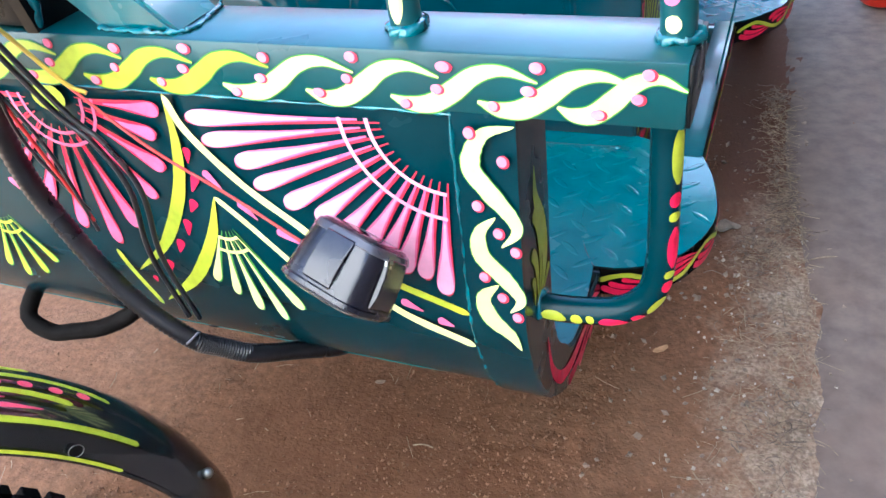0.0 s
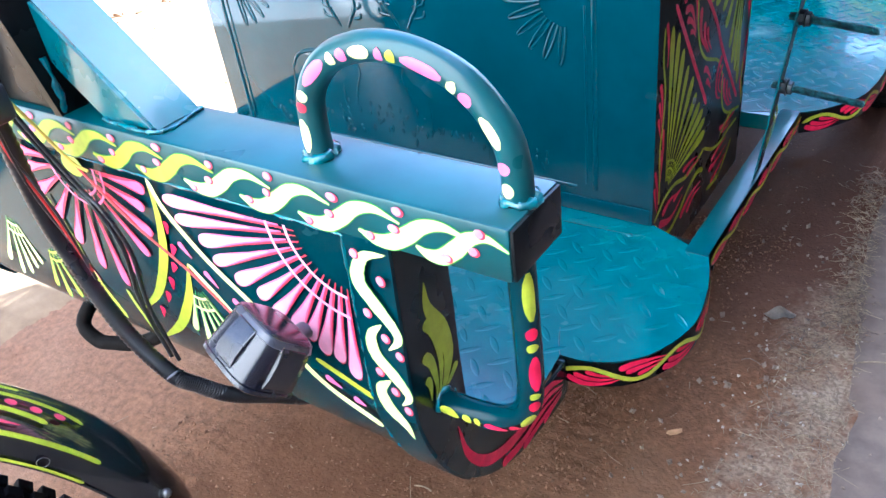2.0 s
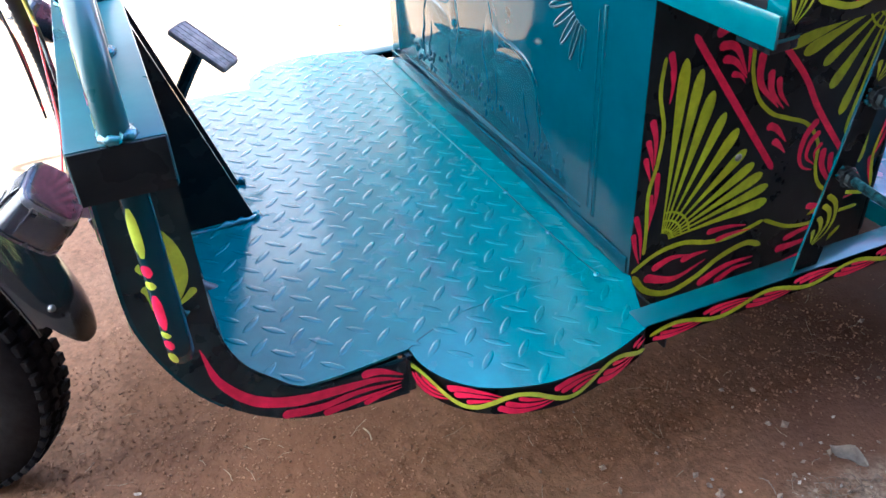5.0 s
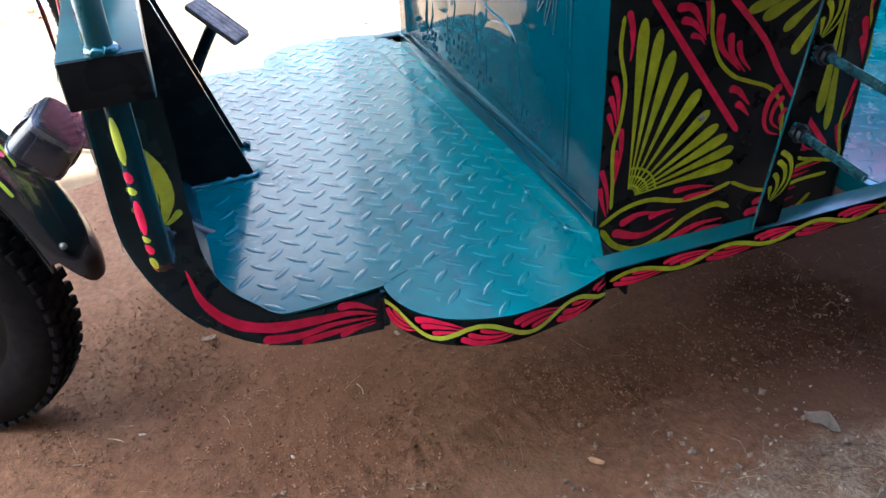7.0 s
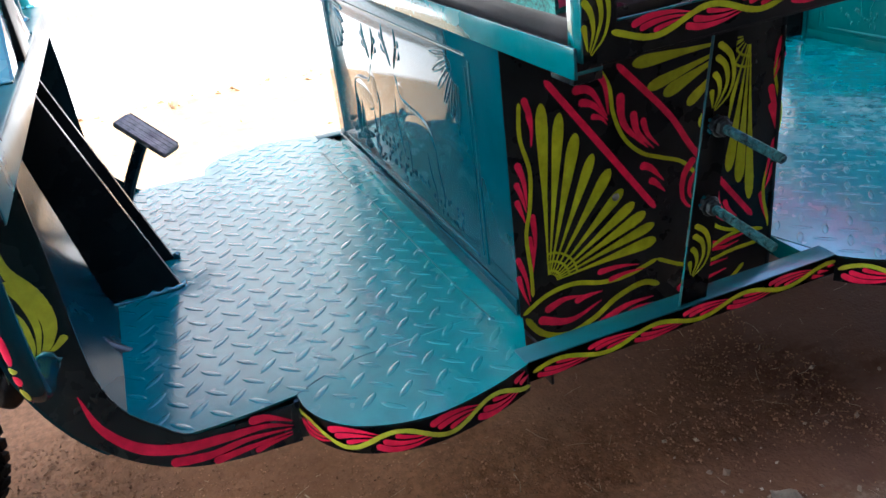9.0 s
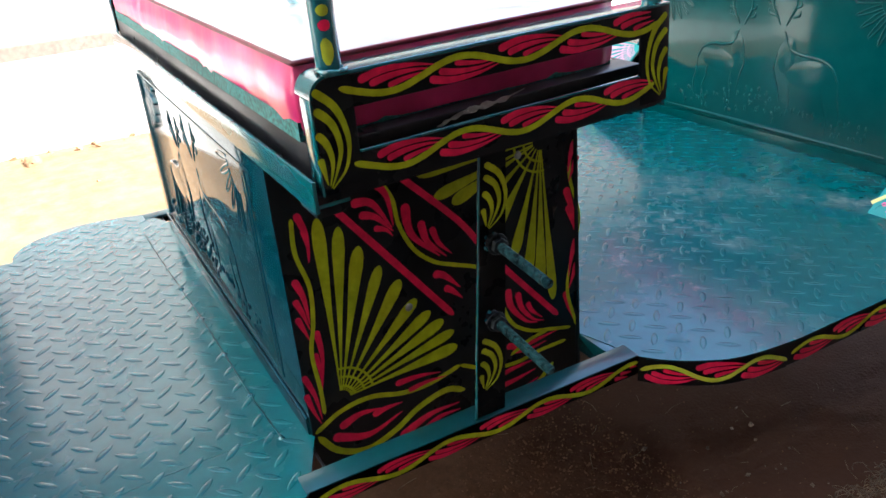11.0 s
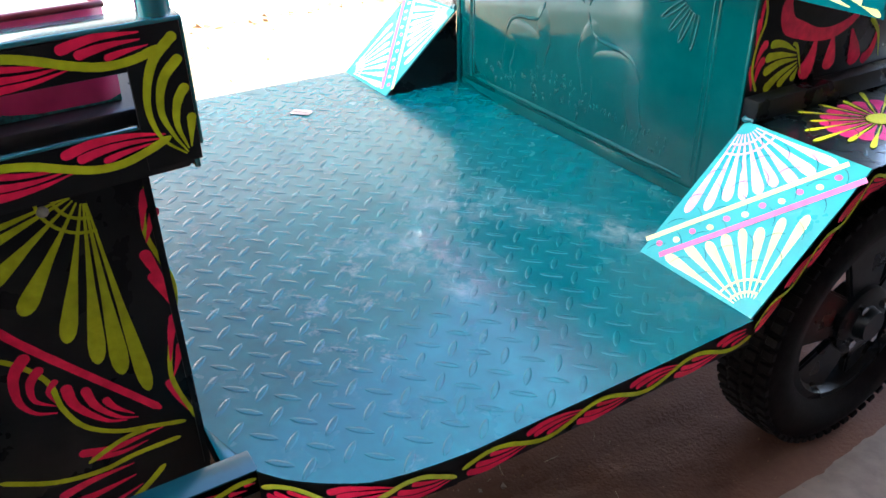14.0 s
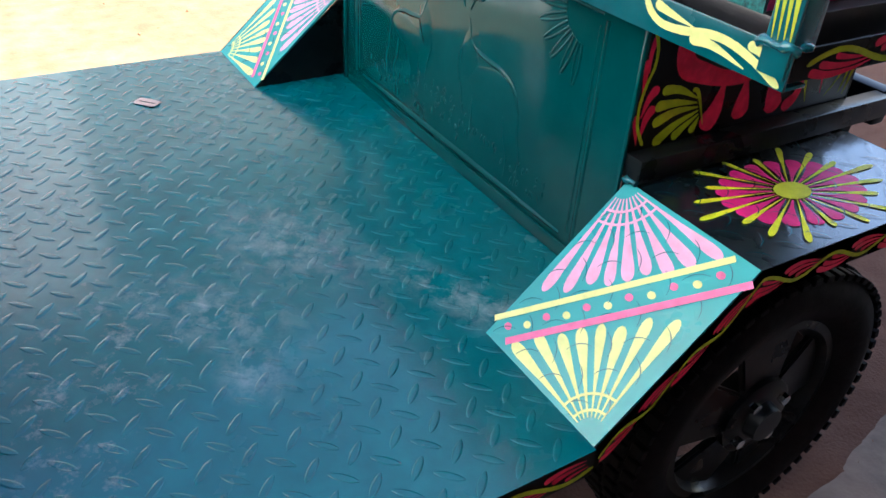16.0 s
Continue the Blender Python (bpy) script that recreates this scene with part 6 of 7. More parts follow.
part("wire", tube([(-0.40, -0.62, 0.83), (-0.367, -0.612, 0.789), (-0.334, -0.605, 0.746), (-0.32, -0.60, 0.735)], 0.0018, 16, 6), WIRE_YELLOW, rick, "thin yellow wire", 80)
part("wire", tube([(-0.334, -0.603, 0.742), (-0.276, -0.603, 0.694), (-0.21, -0.603, 0.656), (-0.152, -0.61, 0.628)], 0.0013, 16, 6), WIRE_RED, rick, "thin red wire", 80)
part("cable_tie", tube([(-0.318, -0.600, 0.478), (-0.305, -0.614, 0.489), (-0.296, -0.606, 0.497), (-0.306, -0.594, 0.484)], 0.0013, 14, 5), SILVER, rick, smooth=80)
part("under_loop", tube([(-0.640, -0.50, 0.412), (-0.645, -0.53, 0.380), (-0.612, -0.535, 0.364), (-0.578, -0.53, 0.368), (-0.535, -0.52, 0.376), (-0.490, -0.505, 0.400), (-0.46, -0.49, 0.44)], 0.0105, 24, 10), RUBBER, rick, "black bent tube under the nose", 80)
# connector block and looms by the steering head
part("connector_block", block(-0.385, -0.335, -0.665, -0.63, 0.80, 0.835, 0.006, 3), PLASTIC, rick, "dark connector block on the wiring")
for k in range(3):
    part("wire", tube([(-0.36 + 0.006 * k, -0.648, 0.80), (-0.37 + 0.004 * k, -0.64, 0.77 - 0.01 * k), (-0.35 - 0.01 * k, -0.63, 0.70), (-0.34, -0.625, 0.62 + 0.01 * k)], 0.0016, 16, 5), WIRE_RED if k % 2 else PLASTIC, rick, smooth=80)

# razor blade lying on the passenger floor
def blade():
    bm = bmesh.new()
    m = pose(-0.832, 0.868, FLOOR + 0.0022, 1.5, -1, 40)
    for half in (1, -1):
        poly = [(x, half * abs(y)) for x, y in ((-0.0215, 0.009), (-0.018, 0.009), (-0.018, 0.011), (0.018, 0.011), (0.018, 0.009), (0.0215, 0.009), (0.0215, 0.0), (0.0165, 0.0), (0.0165, 0.0014), (-0.0165, 0.0014), (-0.0165, 0.0), (-0.0215, 0.0))]
        prism(poly, lambda u, v, d: m @ Vector((u * 1.05, v * 1.15, d)), 0, 0.0005, bm)
    return tagged(obj("razor_blade", bm, BLADE), "used double-edged razor blade lying on the tread plate", "razor blade")


blade()

# ---- painting on the nose and posts -----------------------------------------------------
FB = on_front(-0.5775)      # beam face
FN = on_front(-0.5754)
FQ = on_front(-0.5817)


def ribbon_leaf(u, v, length, parent, mat, size=1.0, k=0):
    """One S-shaped leaf of the ribbon: green edge, pale body."""
    line = [(u + x * length, v + z * 0.040) for x, z in ((0, -0.24), (0.25, -0.36), (0.55, -0.33), (0.85, -0.08), (1.15, 0.22), (1.5, 0.31), (1.9, 0.14))]
    for j, (m, g) in enumerate(((GREEN, 0.0022), (mat, 0.0))):
        bm = bmesh.new()
        stroke(bm, FB, line, [w * size + g for w in (0.002, 0.0100, 0.0135, 0.0142, 0.0112, 0.0065, 0.001)], 34, 1, 0.0002 + 0.00018 * j + 0.00003 * k)
        part("ribbon_leaf", bm, m, parent)


ribbon_leaf(0.043, 0.749, 0.041, beam, CREAM, 0.95, 5)
LEAF_STARTS = (-0.010, -0.072, -0.138, -0.208) + tuple(-0.275 - 0.0655 * k for k in range(10))
for k, u in enumerate(LEAF_STARTS):
    ribbon_leaf(u, 0.749, 0.054 if k < 3 else 0.058, beam, CREAM if k < 4 else LIME, 1.0, k % 4)
for k, u in enumerate((0.058,) + LEAF_STARTS):
    for du, dv, r in ((0.040, 0.014, 0.0055), (0.034, -0.002, 0.0052), (0.010, -0.014, 0.0052)):
        if u + du > 0.114:
            du = 0.114 - u
        wob = 1 + 0.14 * math.sin(k * 1.9 + dv * 300)
        cx, cz = u + du, 0.750 + dv + 0.002 * math.sin(k * 2.7)
        for mat, ox, oz, rx, rz, hh in ((RED, 0.0014, -0.0003, r * 0.92 * wob, r * 0.76, 0.00066), (BLUSH if k < 7 else PINK, 0, 0, r * 0.78 * wob, r * 0.68, 0.00074)):
            bm = bmesh.new()
            dot(bm, FB, (min(cx + ox, 0.1195 - rx), cz + oz), rx, rz, hh)
            part("painted_dot", bm, mat, beam)

# wave down the post strip
brush(GREEN, post_near, FQ, [(0.015, 0.725), (-0.008, 0.717), (-0.018, 0.693), (-0.007, 0.674), (0.009, 0.653), (0.012, 0.64), (-0.0, 0.626)], 0.0165, "taper")
brush(CREAM, post_near, FQ, [(0.015, 0.725), (-0.008, 0.717), (-0.018, 0.693), (-0.007, 0.674), (0.009, 0.653), (0.012, 0.64), (-0.0, 0.626)], 0.0145, "taper", 0.0006)
brush(GREEN, post_near, FQ, [(-0.003, 0.652), (-0.016, 0.637), (-0.016, 0.616), (-0.0, 0.597), (0.012, 0.578), (0.003, 0.564)], 0.0165, "taper")
brush(CREAM, post_near, FQ, [(-0.003, 0.652), (-0.016, 0.637), (-0.016, 0.616), (-0.0, 0.597), (0.012, 0.578), (0.003, 0.564)], 0.0145, "taper", 0.0006)
brush(GREEN, post_near, FQ, [(-0.005, 0.59), (-0.018, 0.575), (-0.013, 0.555), (0.002, 0.54), (0.01, 0.526)], 0.0165, "taper")
brush(CREAM, post_near, FQ, [(-0.005, 0.59), (-0.018, 0.575), (-0.013, 0.555), (0.002, 0.54), (0.01, 0.526)], 0.0145, "taper", 0.0006)
for u, v in ((0.005, 0.698), (-0.016, 0.660), (-0.002, 0.638), (0.010, 0.623), (-0.016, 0.596), (-0.003, 0.578), (0.008, 0.560), (-0.017, 0.718)):
    for mat, g, hh in ((RED, 1.05, 0.00066), (BLUSH, 0.84, 0.00074)):
        bm = bmesh.new()
        dot(bm, FQ, (u + (0.001 if g > 1 else 0), v), 0.0044 * g, 0.0050 * g, hh)
        part("painted_dot", bm, mat, post_near)

# big pink fans in the upper corners of the nose panel, spread from the post and beam
for s in (0, 1):
    F = (lambda u, v, h: FN(mirror(u), v, h)) if s else FN
    fan(F, (-0.036, 0.722), (184, 189.5, 196, 203, 211, 219, 227.5, 236, 243, 250, 257, 264), 0.050, 0.221, 0.0155, (RED, PINK, PALE), apron, arcs=(0.060, 0.082), lens=lambda t: np.interp(t, (0, 0.18, 0.36, 0.5, 0.8, 1), (1.0, 0.90, 0.78, 0.70, 0.65, 0.71)))
    fan(F, (-0.254, 0.612), (-110, -95, -82, -70, -56.5), 0.014, 0.11, 0.0095, (GREEN, CREAM), apron, arcs=(0.022, 0.036), lens=[0.079, 0.087, 0.102, 0.115, 0.110])
fan(FN, (-0.528, 0.588), (-108, -92, -72, -52), 0.014, 0.09, 0.009, (GREEN, LIME), apron, arcs=(0.02, 0.032), lens=[0.083, 0.089, 0.085, 0.080])
brush(LIME, apron, FN, [(-0.271, 0.727), (-0.274, 0.682), (-0.29, 0.631), (-0.326, 0.574), (-0.371, 0.535)], 0.013, "taper")
brush(CREAM, apron, FN, [(-0.271, 0.725), (-0.259, 0.693), (-0.219, 0.648), (-0.166, 0.606), (-0.105, 0.545), (-0.032, 0.515)], 0.0075, "band")
brush(LIME, apron, FN, [(-0.101, 0.571), (-0.067, 0.56), (-0.034, 0.549)], 0.007, "band")
brush(LIME, apron, FN, [(-0.253, 0.633), (-0.27, 0.589), (-0.304, 0.539), (-0.35, 0.502)], 0.013, "taper")
brush(CREAM, apron, FN, [(-0.253, 0.633), (-0.226, 0.608), (-0.191, 0.572)], 0.006, "band")
brush(LIME, apron, FN, [(-0.48, 0.658), (-0.462, 0.615), (-0.444, 0.556), (-0.413, 0.507)], 0.007, "band")
brush(LIME, apron, FN, [(-0.39, 0.557), (-0.38, 0.533), (-0.358, 0.495)], 0.006, "band")
brush(ROSE, apron, FN, [(-0.265, 0.679), (-0.268, 0.664)], 0.008, "head")
brush(ROSE, apron, FN, [(-0.265, 0.652), (-0.274, 0.636)], 0.009, "head")
brush(ROSE, apron, FN, [(-0.275, 0.627), (-0.283, 0.614)], 0.01, "head")
brush(ROSE, apron, FN, [(-0.291, 0.605), (-0.295, 0.587)], 0.01, "head")
brush(ROSE, apron, FN, [(-0.306, 0.581), (-0.313, 0.565)], 0.01, "head")
brush(ROSE, apron, FN, [(-0.329, 0.554), (-0.334, 0.537)], 0.01, "head")
brush(ROSE, apron, FN, [(-0.356, 0.531), (-0.354, 0.524)], 0.009, "head")
brush(PINK, apron, FN, [(-0.256, 0.658), (-0.242, 0.642)], 0.0085, "head")
brush(PINK, apron, FN, [(-0.23, 0.631), (-0.215, 0.615)], 0.0085, "head")
brush(PINK, apron, FN, [(-0.199, 0.607), (-0.179, 0.596)], 0.0085, "head")
brush(PINK, apron, FN, [(-0.094, 0.552), (-0.075, 0.544)], 0.009, "head")
brush(PINK, apron, FN, [(-0.063, 0.538), (-0.049, 0.533)], 0.009, "head")
brush(PINK, apron, FN, [(-0.489, 0.625), (-0.482, 0.613)], 0.0085, "head")
brush(PINK, apron, FN, [(-0.472, 0.595), (-0.461, 0.58)], 0.0085, "head")
brush(PINK, apron, FN, [(-0.449, 0.567), (-0.438, 0.555)], 0.0085, "head")
# centre flower under the beam
CF = (-0.392, 0.715)
half_a, half_r = [-2, -15.5, -31.5, -50, -72, -86], [0.113, 0.105, 0.115, 0.120, 0.135, 0.151]
fan(FN, CF, half_a + [-101, -117, -134, -152, -168, -180], 0.028, 0.15, 0.0150, (RED, ROSE, PINK), apron, arcs=(0.034, 0.046), lens=half_r + [0.140, 0.125, 0.118, 0.112, 0.106, 0.112])
bm = bmesh.new()
dot(bm, FN, CF, 0.018, 0.013, 0.0012, 16)
part("flower_heart", bm, LIME, apron)

# leaves on the black cheek
SC = on_side(0.0148)
brush(LIME, post_near, SC, [(-0.544, 0.674), (-0.544, 0.648), (-0.53, 0.617), (-0.525, 0.586), (-0.533, 0.562), (-0.547, 0.546)], 0.0165, "taper", name="painted_leaf")
brush(LIME, post_near, SC, [(-0.551, 0.638), (-0.54, 0.617), (-0.537, 0.584), (-0.542, 0.561), (-0.548, 0.547)], 0.0125, "head", name="painted_leaf")
brush(LIME, post_near, SC, [(-0.559, 0.606), (-0.55, 0.591), (-0.547, 0.564), (-0.551, 0.549)], 0.0115, "head", name="painted_leaf")
brush(LIME, post_near, SC, [(-0.56, 0.581), (-0.556, 0.571), (-0.557, 0.553)], 0.0085, "head", name="painted_leaf")
brush(LIME, post_near, SC, [(-0.515, 0.566), (-0.527, 0.556), (-0.542, 0.548)], 0.008, "head", name="painted_leaf")
brush(ROSE, post_near, SC, [(-0.527, 0.492), (-0.517, 0.444), (-0.488, 0.405), (-0.447, 0.386), (-0.400, 0.381), (-0.352, 0.378), (-0.319, 0.366)], 0.0150, "taper", name="painted_scroll")
brush(ROSE, post_near, SC, [(-0.368, 0.3915), (-0.346, 0.3885), (-0.319, 0.373)], 0.0120, "head", name="painted_scroll")
brush(ROSE, post_near, SC, [(-0.462, 0.371), (-0.420, 0.364), (-0.373, 0.368), (-0.322, 0.363)], 0.0125, "head", name="painted_scroll")
brush(ROSE, post_near, SC, [(-0.417, 0.353), (-0.383, 0.3555), (-0.322, 0.358)], 0.0105, "head", name="painted_scroll")
brush(ROSE, post_near, SC, [(-0.369, 0.3475), (-0.352, 0.351), (-0.322, 0.354)], 0.0080, "head", name="painted_scroll")

# ---- painting on the driver's seat box ------------------------------------------------------
SB = on_side(0.0002)
fan(SB, (0.041, 0.438), (89, 82.9, 75.8, 66, 54.6, 41.8, 30.9, 21.9, 13.5, 5.2), 0.012, 0.2, 0.0165, (OLIVE,), box_side, arcs=(0.018, 0.031, 0.043), lens=[0.241, 0.226, 0.2, 0.177, 0.166, 0.154, 0.154, 0.161, 0.168, 0.167])
fan(SB, (0.349, 0.701), (-179.4, -166.7, -159.3, -143.5, -125.5, -107.7, -98.2, -92, -86.8), 0.012, 0.2, 0.0165, (OLIVE,), box_side, arcs=(0.026, 0.040), lens=[0.177, 0.16, 0.141, 0.119, 0.129, 0.154, 0.182, 0.201, 0.231])
# diagonals and the middle vine
brush(ROSE, box_side, SB, [(0.052, 0.705), (0.206, 0.5)], 0.009, "band")
brush(ROSE, box_side, SB, [(0.15, 0.704), (0.225, 0.625), (0.268, 0.564), (0.369, 0.443)], 0.0085, "band")
brush(OLIVE, box_side, SB, [(0.124, 0.706), (0.139, 0.678), (0.144, 0.643), (0.16, 0.607), (0.186, 0.582), (0.215, 0.569), (0.250, 0.553), (0.276, 0.520), (0.281, 0.485), (0.295, 0.454), (0.323, 0.434), (0.352, 0.426), (0.390, 0.416)], 0.0055, "band")
# sprays of red leaves
brush(ROSE, box_side, SB, [(0.082, 0.699), (0.108, 0.707), (0.131, 0.687), (0.137, 0.645)], 0.013, "head")
brush(ROSE, box_side, SB, [(0.088, 0.685), (0.113, 0.679), (0.135, 0.643)], 0.011, "head")
brush(ROSE, box_side, SB, [(0.096, 0.669), (0.116, 0.661), (0.136, 0.638)], 0.01, "head")
brush(ROSE, box_side, SB, [(0.112, 0.648), (0.127, 0.642), (0.135, 0.632)], 0.008, "head")
brush(ROSE, box_side, SB, [(0.154, 0.668), (0.159, 0.627), (0.194, 0.588)], 0.012, "head")
brush(ROSE, box_side, SB, [(0.172, 0.641), (0.179, 0.612), (0.203, 0.585)], 0.011, "head")
brush(ROSE, box_side, SB, [(0.186, 0.629), (0.194, 0.606), (0.211, 0.586)], 0.009, "head")
brush(ROSE, box_side, SB, [(0.182, 0.566), (0.198, 0.559), (0.219, 0.536)], 0.011, "head")
brush(ROSE, box_side, SB, [(0.196, 0.543), (0.207, 0.535), (0.221, 0.52)], 0.01, "head")
brush(ROSE, box_side, SB, [(0.267, 0.556), (0.251, 0.536), (0.248, 0.508), (0.258, 0.489), (0.276, 0.481)], 0.0115, "head")
brush(ROSE, box_side, SB, [(0.275, 0.538), (0.262, 0.523), (0.261, 0.503), (0.277, 0.489)], 0.0095, "head")
brush(ROSE, box_side, SB, [(0.284, 0.519), (0.274, 0.508), (0.277, 0.493)], 0.007, "head")
brush(ROSE, box_side, SB, [(0.289, 0.510), (0.293, 0.482), (0.315, 0.453), (0.334, 0.444)], 0.011, "head")
brush(ROSE, box_side, SB, [(0.304, 0.500), (0.310, 0.474), (0.328, 0.451), (0.345, 0.443)], 0.0095, "head")
brush(ROSE, box_side, SB, [(0.319, 0.480), (0.326, 0.465), (0.342, 0.449)], 0.008, "head")
brush(ROSE, box_side, SB, [(0.282, 0.423), (0.313, 0.415), (0.340, 0.417), (0.366, 0.419)], 0.010, "head")
brush(ROSE, box_side, SB, [(0.292, 0.412), (0.321, 0.406), (0.348, 0.409)], 0.008, "head")
brush(OLIVE, box_side, SB, [(0.288, 0.407), (0.322, 0.421), (0.352, 0.425)], 0.0055, "band")
# left border
brush(OLIVE, box_side, SB, [(0.017, 0.686), (0.015, 0.644), (0.025, 0.599), (0.022, 0.553), (0.014, 0.514), (0.017, 0.461), (0.017, 0.425)], 0.0055, "band")
brush(ROSE, box_side, SB, [(0.023, 0.691), (0.031, 0.661), (0.029, 0.629)], 0.0088, "head")
brush(ROSE, box_side, SB, [(0.028, 0.671), (0.031, 0.65), (0.03, 0.63)], 0.0072, "head")
brush(ROSE, box_side, SB, [(0.008, 0.614), (0.016, 0.587), (0.018, 0.553)], 0.0088, "head")
brush(ROSE, box_side, SB, [(0.005, 0.589), (0.012, 0.568), (0.017, 0.546)], 0.0078, "head")
brush(ROSE, box_side, SB, [(0.004, 0.566), (0.01, 0.547), (0.015, 0.531)], 0.0078, "head")
brush(ROSE, box_side, SB, [(0.024, 0.542), (0.026, 0.506), (0.021, 0.467)], 0.0078, "head")
brush(ROSE, box_side, SB, [(0.018, 0.513), (0.021, 0.486), (0.02, 0.461)], 0.0072, "head")
brush(ROSE, box_side, SB, [(-0.001, 0.488), (0.009, 0.455), (0.013, 0.419)], 0.0078, "head")
brush(ROSE, box_side, SB, [(-0.002, 0.462), (0.004, 0.435), (0.011, 0.414)], 0.0078, "head")
# lower waves
brush(OLIVE, box_side, SB, [(0.001, 0.402), (0.038, 0.421), (0.079, 0.425), (0.123, 0.413), (0.163, 0.412), (0.209, 0.422)], 0.007, "band")
brush(OLIVE, box_side, SB, [(0.004, 0.396), (0.027, 0.365), (0.066, 0.35), (0.108, 0.362), (0.143, 0.382), (0.185, 0.392), (0.213, 0.381)], 0.009, "band")
brush(OLIVE, box_side, SB, [(0.209, 0.422), (0.254, 0.399), (0.298, 0.392), (0.334, 0.397), (0.381, 0.398)], 0.006, "band")
brush(OLIVE, box_side, SB, [(0.238, 0.329), (0.292, 0.325), (0.331, 0.346), (0.359, 0.369)], 0.007, "band")
brush(ROSE, box_side, SB, [(0.022, 0.387), (0.07, 0.371), (0.119, 0.386)], 0.013, "head")
brush(ROSE, box_side, SB, [(0.033, 0.397), (0.061, 0.406), (0.091, 0.403)], 0.012, "head")
brush(ROSE, box_side, SB, [(0.078, 0.397), (0.098, 0.4), (0.121, 0.4)], 0.01, "head")
brush(ROSE, box_side, SB, [(0.112, 0.347), (0.157, 0.364), (0.203, 0.365)], 0.013, "head")
brush(ROSE, box_side, SB, [(0.141, 0.34), (0.172, 0.354), (0.204, 0.354)], 0.011, "head")
brush(ROSE, box_side, SB, [(0.114, 0.43), (0.149, 0.429), (0.179, 0.423)], 0.009, "head")
brush(ROSE, box_side, SB, [(0.131, 0.413), (0.159, 0.416), (0.188, 0.414)], 0.008, "head")
brush(ROSE, box_side, SB, [(0.242, 0.363), (0.286, 0.364), (0.328, 0.37)], 0.012, "head")
brush(ROSE, box_side, SB, [(0.257, 0.334), (0.294, 0.342), (0.332, 0.354)], 0.01, "head")
brush(ROSE, box_side, SB, [(0.253, 0.377), (0.288, 0.384), (0.329, 0.386)], 0.01, "head")
# right border
brush(OLIVE, box_side, SB, [(0.404, 0.701), (0.392, 0.648), (0.407, 0.582), (0.392, 0.519), (0.386, 0.474), (0.401, 0.415)], 0.005, "band")
brush(ROSE, box_side, SB, [(0.402, 0.69), (0.395, 0.672), (0.39, 0.649)], 0.01, "head")
brush(ROSE, box_side, SB, [(0.406, 0.669), (0.399, 0.655), (0.391, 0.636)], 0.009, "head")
brush(ROSE, box_side, SB, [(0.386, 0.629), (0.394, 0.602), (0.405, 0.569)], 0.011, "head")
brush(ROSE, box_side, SB, [(0.388, 0.603), (0.396, 0.58), (0.403, 0.556)], 0.01, "head")
brush(ROSE, box_side, SB, [(0.402, 0.552), (0.394, 0.527), (0.388, 0.497)], 0.01, "head")
brush(ROSE, box_side, SB, [(0.402, 0.516), (0.395, 0.495), (0.388, 0.478)], 0.009, "head")
brush(ROSE, box_side, SB, [(0.381, 0.476), (0.388, 0.449), (0.399, 0.421)], 0.009, "head")

# seat rails
SR = on_side(FX + 0.001)
vine(SR, 0.350, 0.784, 0.0085, 0.130, 0.0062, rails[0], OLIVE, ROSE, 0.035, 0.05, 0.011, flip=2.393)
vine(SR, 0.360, 0.8535, 0.0085, 0.141, 0.0062, rails[1], OLIVE, ROSE, 0.03, 0.065, 0.014, flip=2.663)
NEST = ((0.0072, ((0.002, 0.076), (0.020, 0.060), (0.028, 0.035), (0.023, 0.013), (0.008, -0.001))), (0.0074, ((0.001, 0.062), (0.015, 0.049), (0.020, 0.030), (0.015, 0.014), (0.007, 0.0))),
        (0.0072, ((0.000, 0.044), (0.008, 0.034), (0.011, 0.019), (0.006, 0.002))), (0.0066, ((0.000, 0.025), (0.002, 0.015), (0.004, 0.003))))
for yy, s, pp in ((0.005, 1, rails[2]), (0.4015, -1, rails[3])):
    for w, arcs in NEST:
        brush(OLIVE, pp, SR, [(yy + s * u, 0.773 + 1.14 * v) for u, v in arcs], w, "head", name="painted_leaf")
# leaf on the stud plate
UP = lambda u, v, h: (lean(v) + 0.0042 + h, u, v)
for dy, dz in ((-0.003, 0.0), (-0.005, -0.222)):
    for w, arcs in NEST:
        brush(OLIVE, upright, UP, [(0.189 + u + dy, 0.668 + v + dz) for u, v in arcs], w, "head", name="painted_leaf")

# ---- painting on the rear box and frame --------------------------------------------------------
RS = on_side(RX1 + 0.0004)
bm = bmesh.new()
stroke(bm, RS, [(1.318, 0.742), (1.311, 0.720), (1.322, 0.694), (1.352, 0.681), (1.392, 0.669), (1.432, 0.667), (1.470, 0.678), (1.505, 0.700)], (0.008, 0.024, 0.029, 0.026, 0.020, 0.020, 0.016, 0.004), 30, 1, 0.0004)
part("painted_scroll", bm, ROSE, rear_side)
for pts, w in (([(1.372, 0.605), (1.387, 0.626), (1.394, 0.664)], 0.036), ([(1.437, 0.607), (1.436, 0.630), (1.434, 0.662)], 0.034), ([(1.502, 0.604), (1.497, 0.624), (1.478, 0.664)], 0.034), ([(1.520, 0.606), (1.542, 0.622), (1.548, 0.660)], 0.020),
               ([(1.535, 0.735), (1.565, 0.710), (1.582, 0.670), (1.594, 0.616)], 0.012), ([(1.62, 0.74), (1.58, 0.725), (1.55, 0.70)], 0.012)):
    brush(ROSE, rear_side, RS, pts, w, "head", 0.0005, "painted_drop")
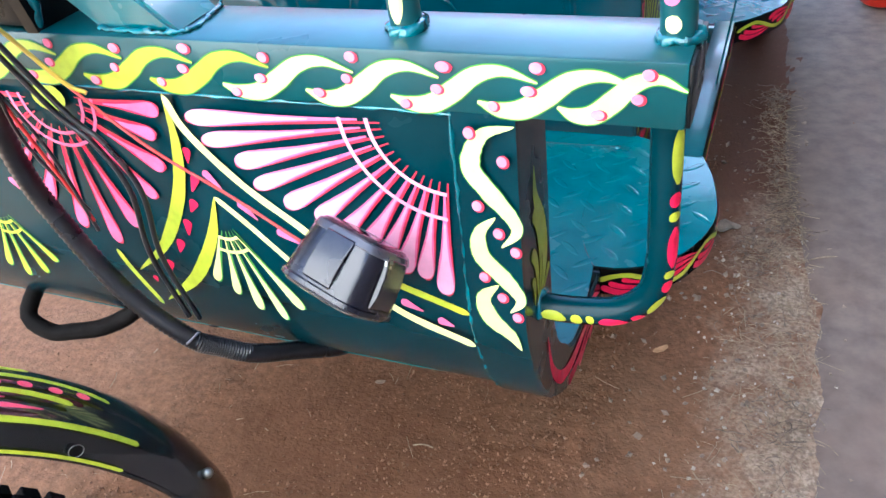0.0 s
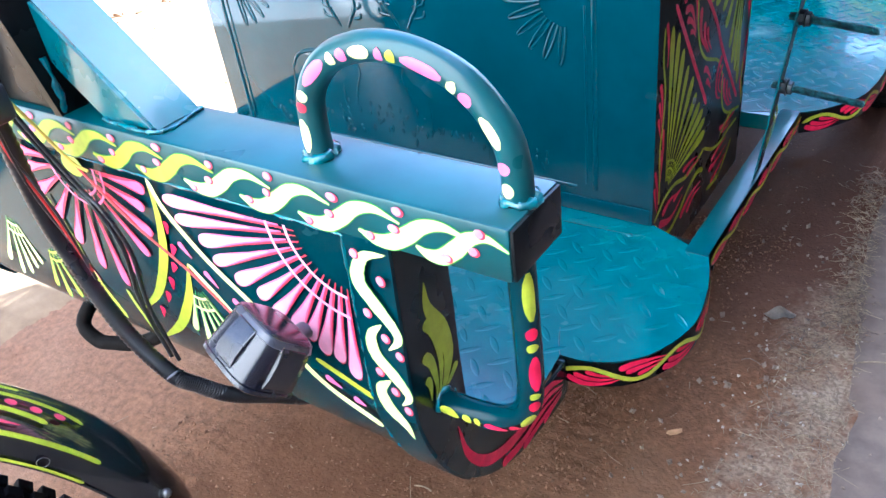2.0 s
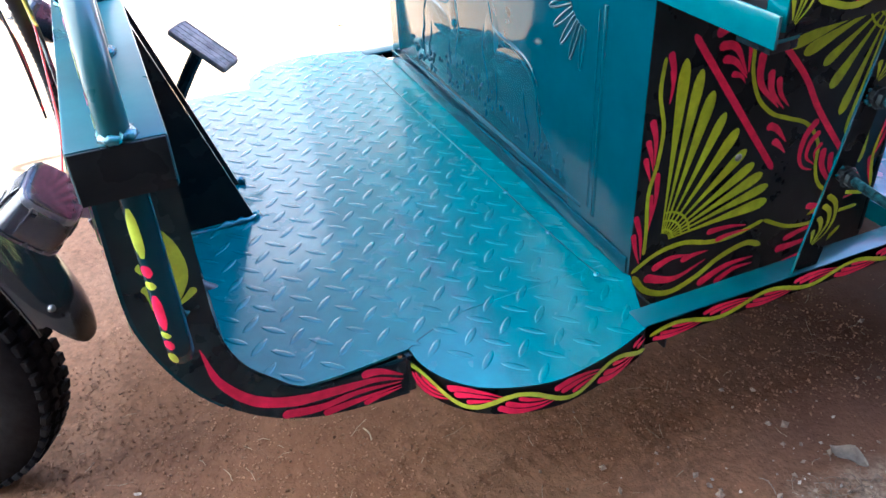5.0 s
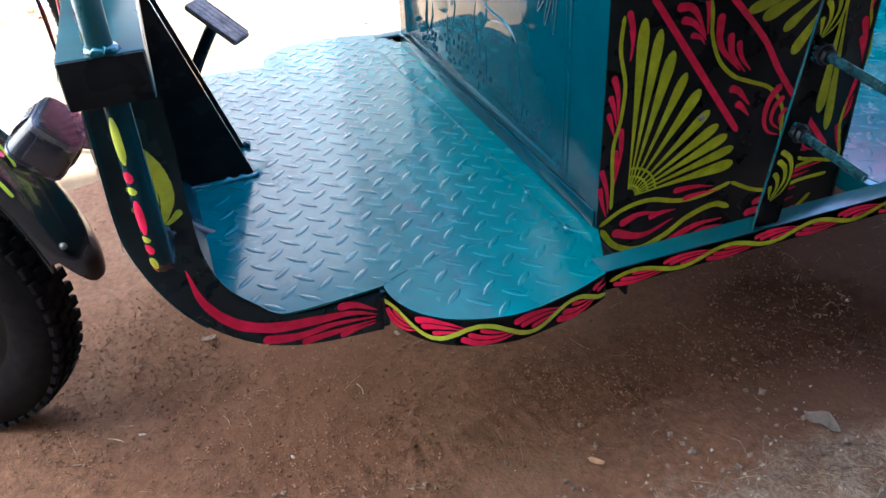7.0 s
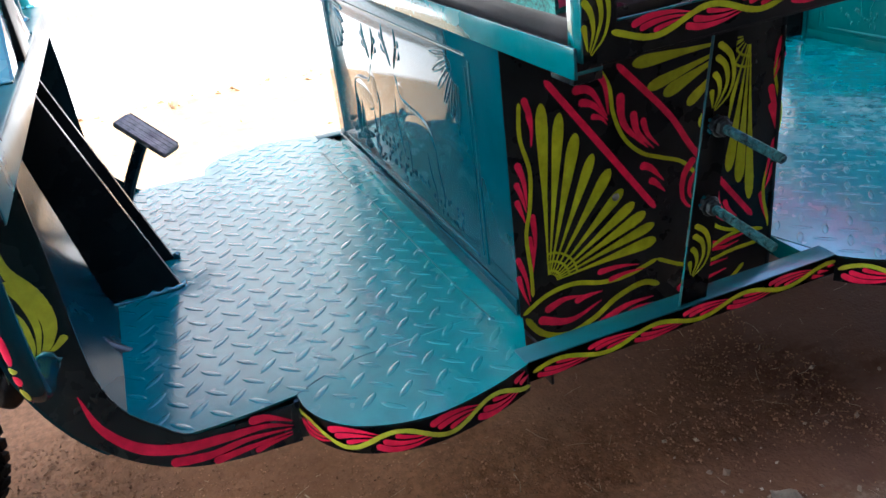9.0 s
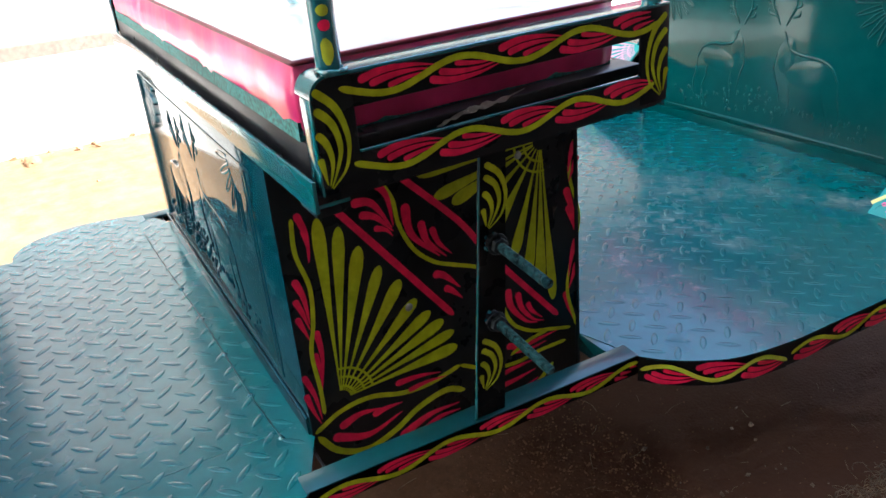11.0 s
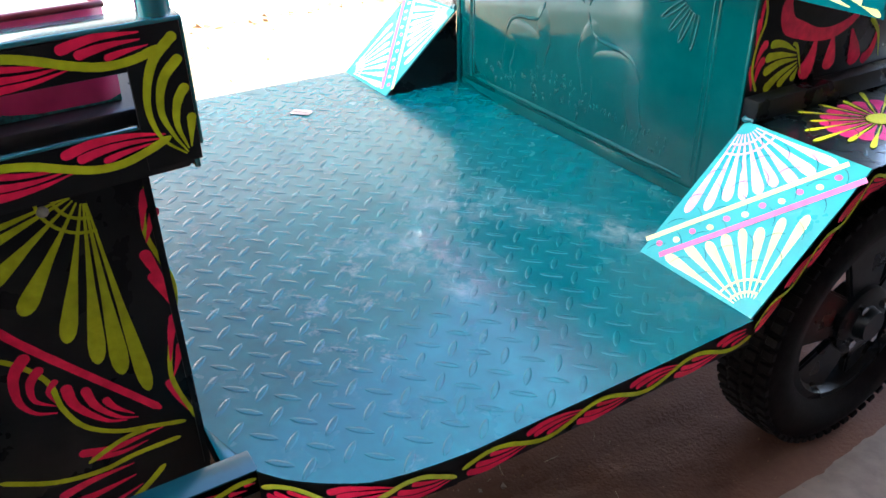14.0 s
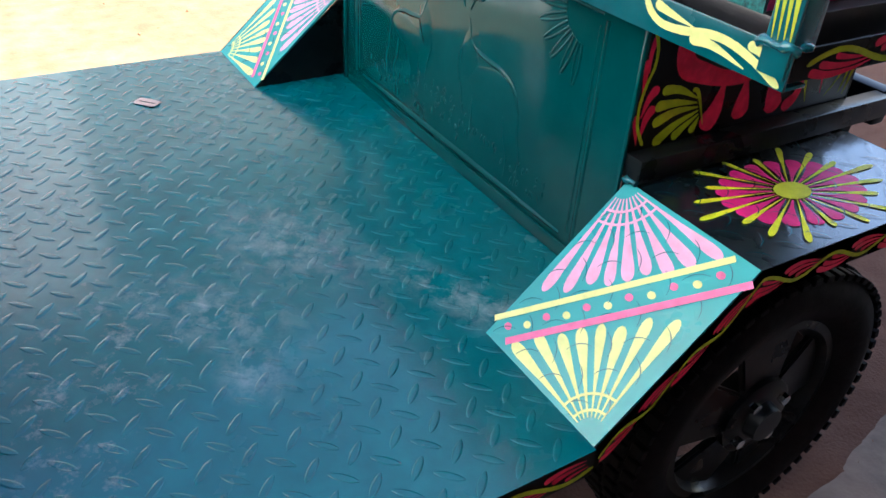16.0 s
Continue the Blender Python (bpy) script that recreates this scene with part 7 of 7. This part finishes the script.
for pts, w in (([(1.289, 0.670), (1.318, 0.666), (1.352, 0.650)], 0.013), ([(1.283, 0.650), (1.315, 0.650), (1.353, 0.644)], 0.014), ([(1.284, 0.628), (1.318, 0.638), (1.356, 0.638)], 0.015), ([(1.292, 0.600), (1.322, 0.620), (1.358, 0.633)], 0.016), ([(1.322, 0.602), (1.338, 0.614), (1.360, 0.628)], 0.014), ([(1.352, 0.604), (1.356, 0.612), (1.362, 0.624)], 0.013), ([(1.340, 0.664), (1.352, 0.655), (1.372, 0.612)], 0.006)):
    brush(OLIVE, rear_side, RS, pts, w, "head", 0.0006, "painted_leaf")
brush(OLIVE, rear_side, RS, [(1.258, 0.746), (1.267, 0.724), (1.268, 0.702), (1.261, 0.680), (1.257, 0.653), (1.261, 0.628), (1.275, 0.602)], 0.0045, "band", 0.0006, "vine_border")
for pts, w in (([(1.263, 0.738), (1.259, 0.718), (1.262, 0.695)], 0.009), ([(1.256, 0.712), (1.257, 0.695), (1.258, 0.668)], 0.010), ([(1.282, 0.676), (1.270, 0.662), (1.263, 0.640)], 0.014), ([(1.282, 0.652), (1.272, 0.638), (1.268, 0.612)], 0.014), ([(1.256, 0.645), (1.258, 0.628), (1.264, 0.605)], 0.010)):
    brush(ROSE, rear_side, RS, pts, w, "head", 0.0004, "painted_leaf")
for pts in ([(1.522, 0.676), (1.549, 0.650), (1.566, 0.608)], [(1.600, 0.705), (1.628, 0.690), (1.630, 0.645), (1.606, 0.610)], [(1.585, 0.700), (1.610, 0.694), (1.640, 0.700)], [(1.648, 0.690), (1.645, 0.655), (1.635, 0.610)], [(1.655, 0.660), (1.652, 0.635), (1.646, 0.606)]):
    brush(OLIVE, rear_side, RS, pts, 0.009, "head", 0.0006, "painted_leaf")
RF = on_front(1.2178)
brush(CREAM, rear_rail, RF, [(-0.018, 0.792), (-0.006, 0.778), (0.012, 0.771), (0.040, 0.773), (0.072, 0.780), (0.100, 0.780), (0.132, 0.772), (0.161, 0.760)], 0.0085, "band", name="painted_leaf")
brush(CREAM, rear_rail, RF, [(-0.002, 0.788), (0.020, 0.784), (0.052, 0.780)], 0.010, "head", name="painted_leaf")
brush(CREAM, rear_rail, RF, [(0.050, 0.769), (0.080, 0.771), (0.120, 0.763)], 0.011, "head", name="painted_leaf")
brush(CREAM, rear_rail, RF, [(0.118, 0.786), (0.136, 0.782), (0.158, 0.770)], 0.010, "head", name="painted_leaf")
for j in range(5):
    for s in (0, 1):
        u = 0.10 + 0.22 * j
        brush(CREAM, rear_rail, RF, [(-u, 0.786 - 0.014 * s), (-u - 0.03, 0.778), (-u - 0.07, 0.772 + 0.012 * s)], 0.010, "head", name="painted_leaf")
RPF = on_front(1.2138)
for j in range(4):
    x = 0.141 + 0.0065 * j
    brush(LIME, rear_parts[1], RPF, [(x - 0.003, 0.892 - 0.012 * j), (x - 0.004, 0.85), (x + 0.001, 0.80)], 0.0062, "head", name="painted_leaf")
vine(on_side(OX + 0.0004), 0.44, 0.779, 0.010, 0.17, 0.006, rear_parts[0], OLIVE, ROSE, 1.24, 0.05, 0.011)


# the driver's seat frame is welded a little out of square: its near side draws in towards the rear
def draw_in(ob):
    for v in ob.data.vertices:
        w = min(1.0, max(0.0, v.co.x / 0.12))
        v.co.x -= w * (0.010 + 0.080 * (v.co.y - 0.02))
        v.co.y += w * 0.055 * max(0.0, v.co.y - 0.02)


for ob in list(rick.children) + list(seat.children):
    if ob.parent == seat or ob.name.split(".")[0] in ("seat_frame_front", "seat_frame_rear", "seat_tray", "side_rail_lower", "side_rail_lip", "side_rail_upper", "side_rail_cap", "rail_cap_bend", "rail_post_front", "rail_post_rear", "corner_bracket", "armrest_hoop"):
        for piece in [ob] + list(ob.children):
            draw_in(piece)
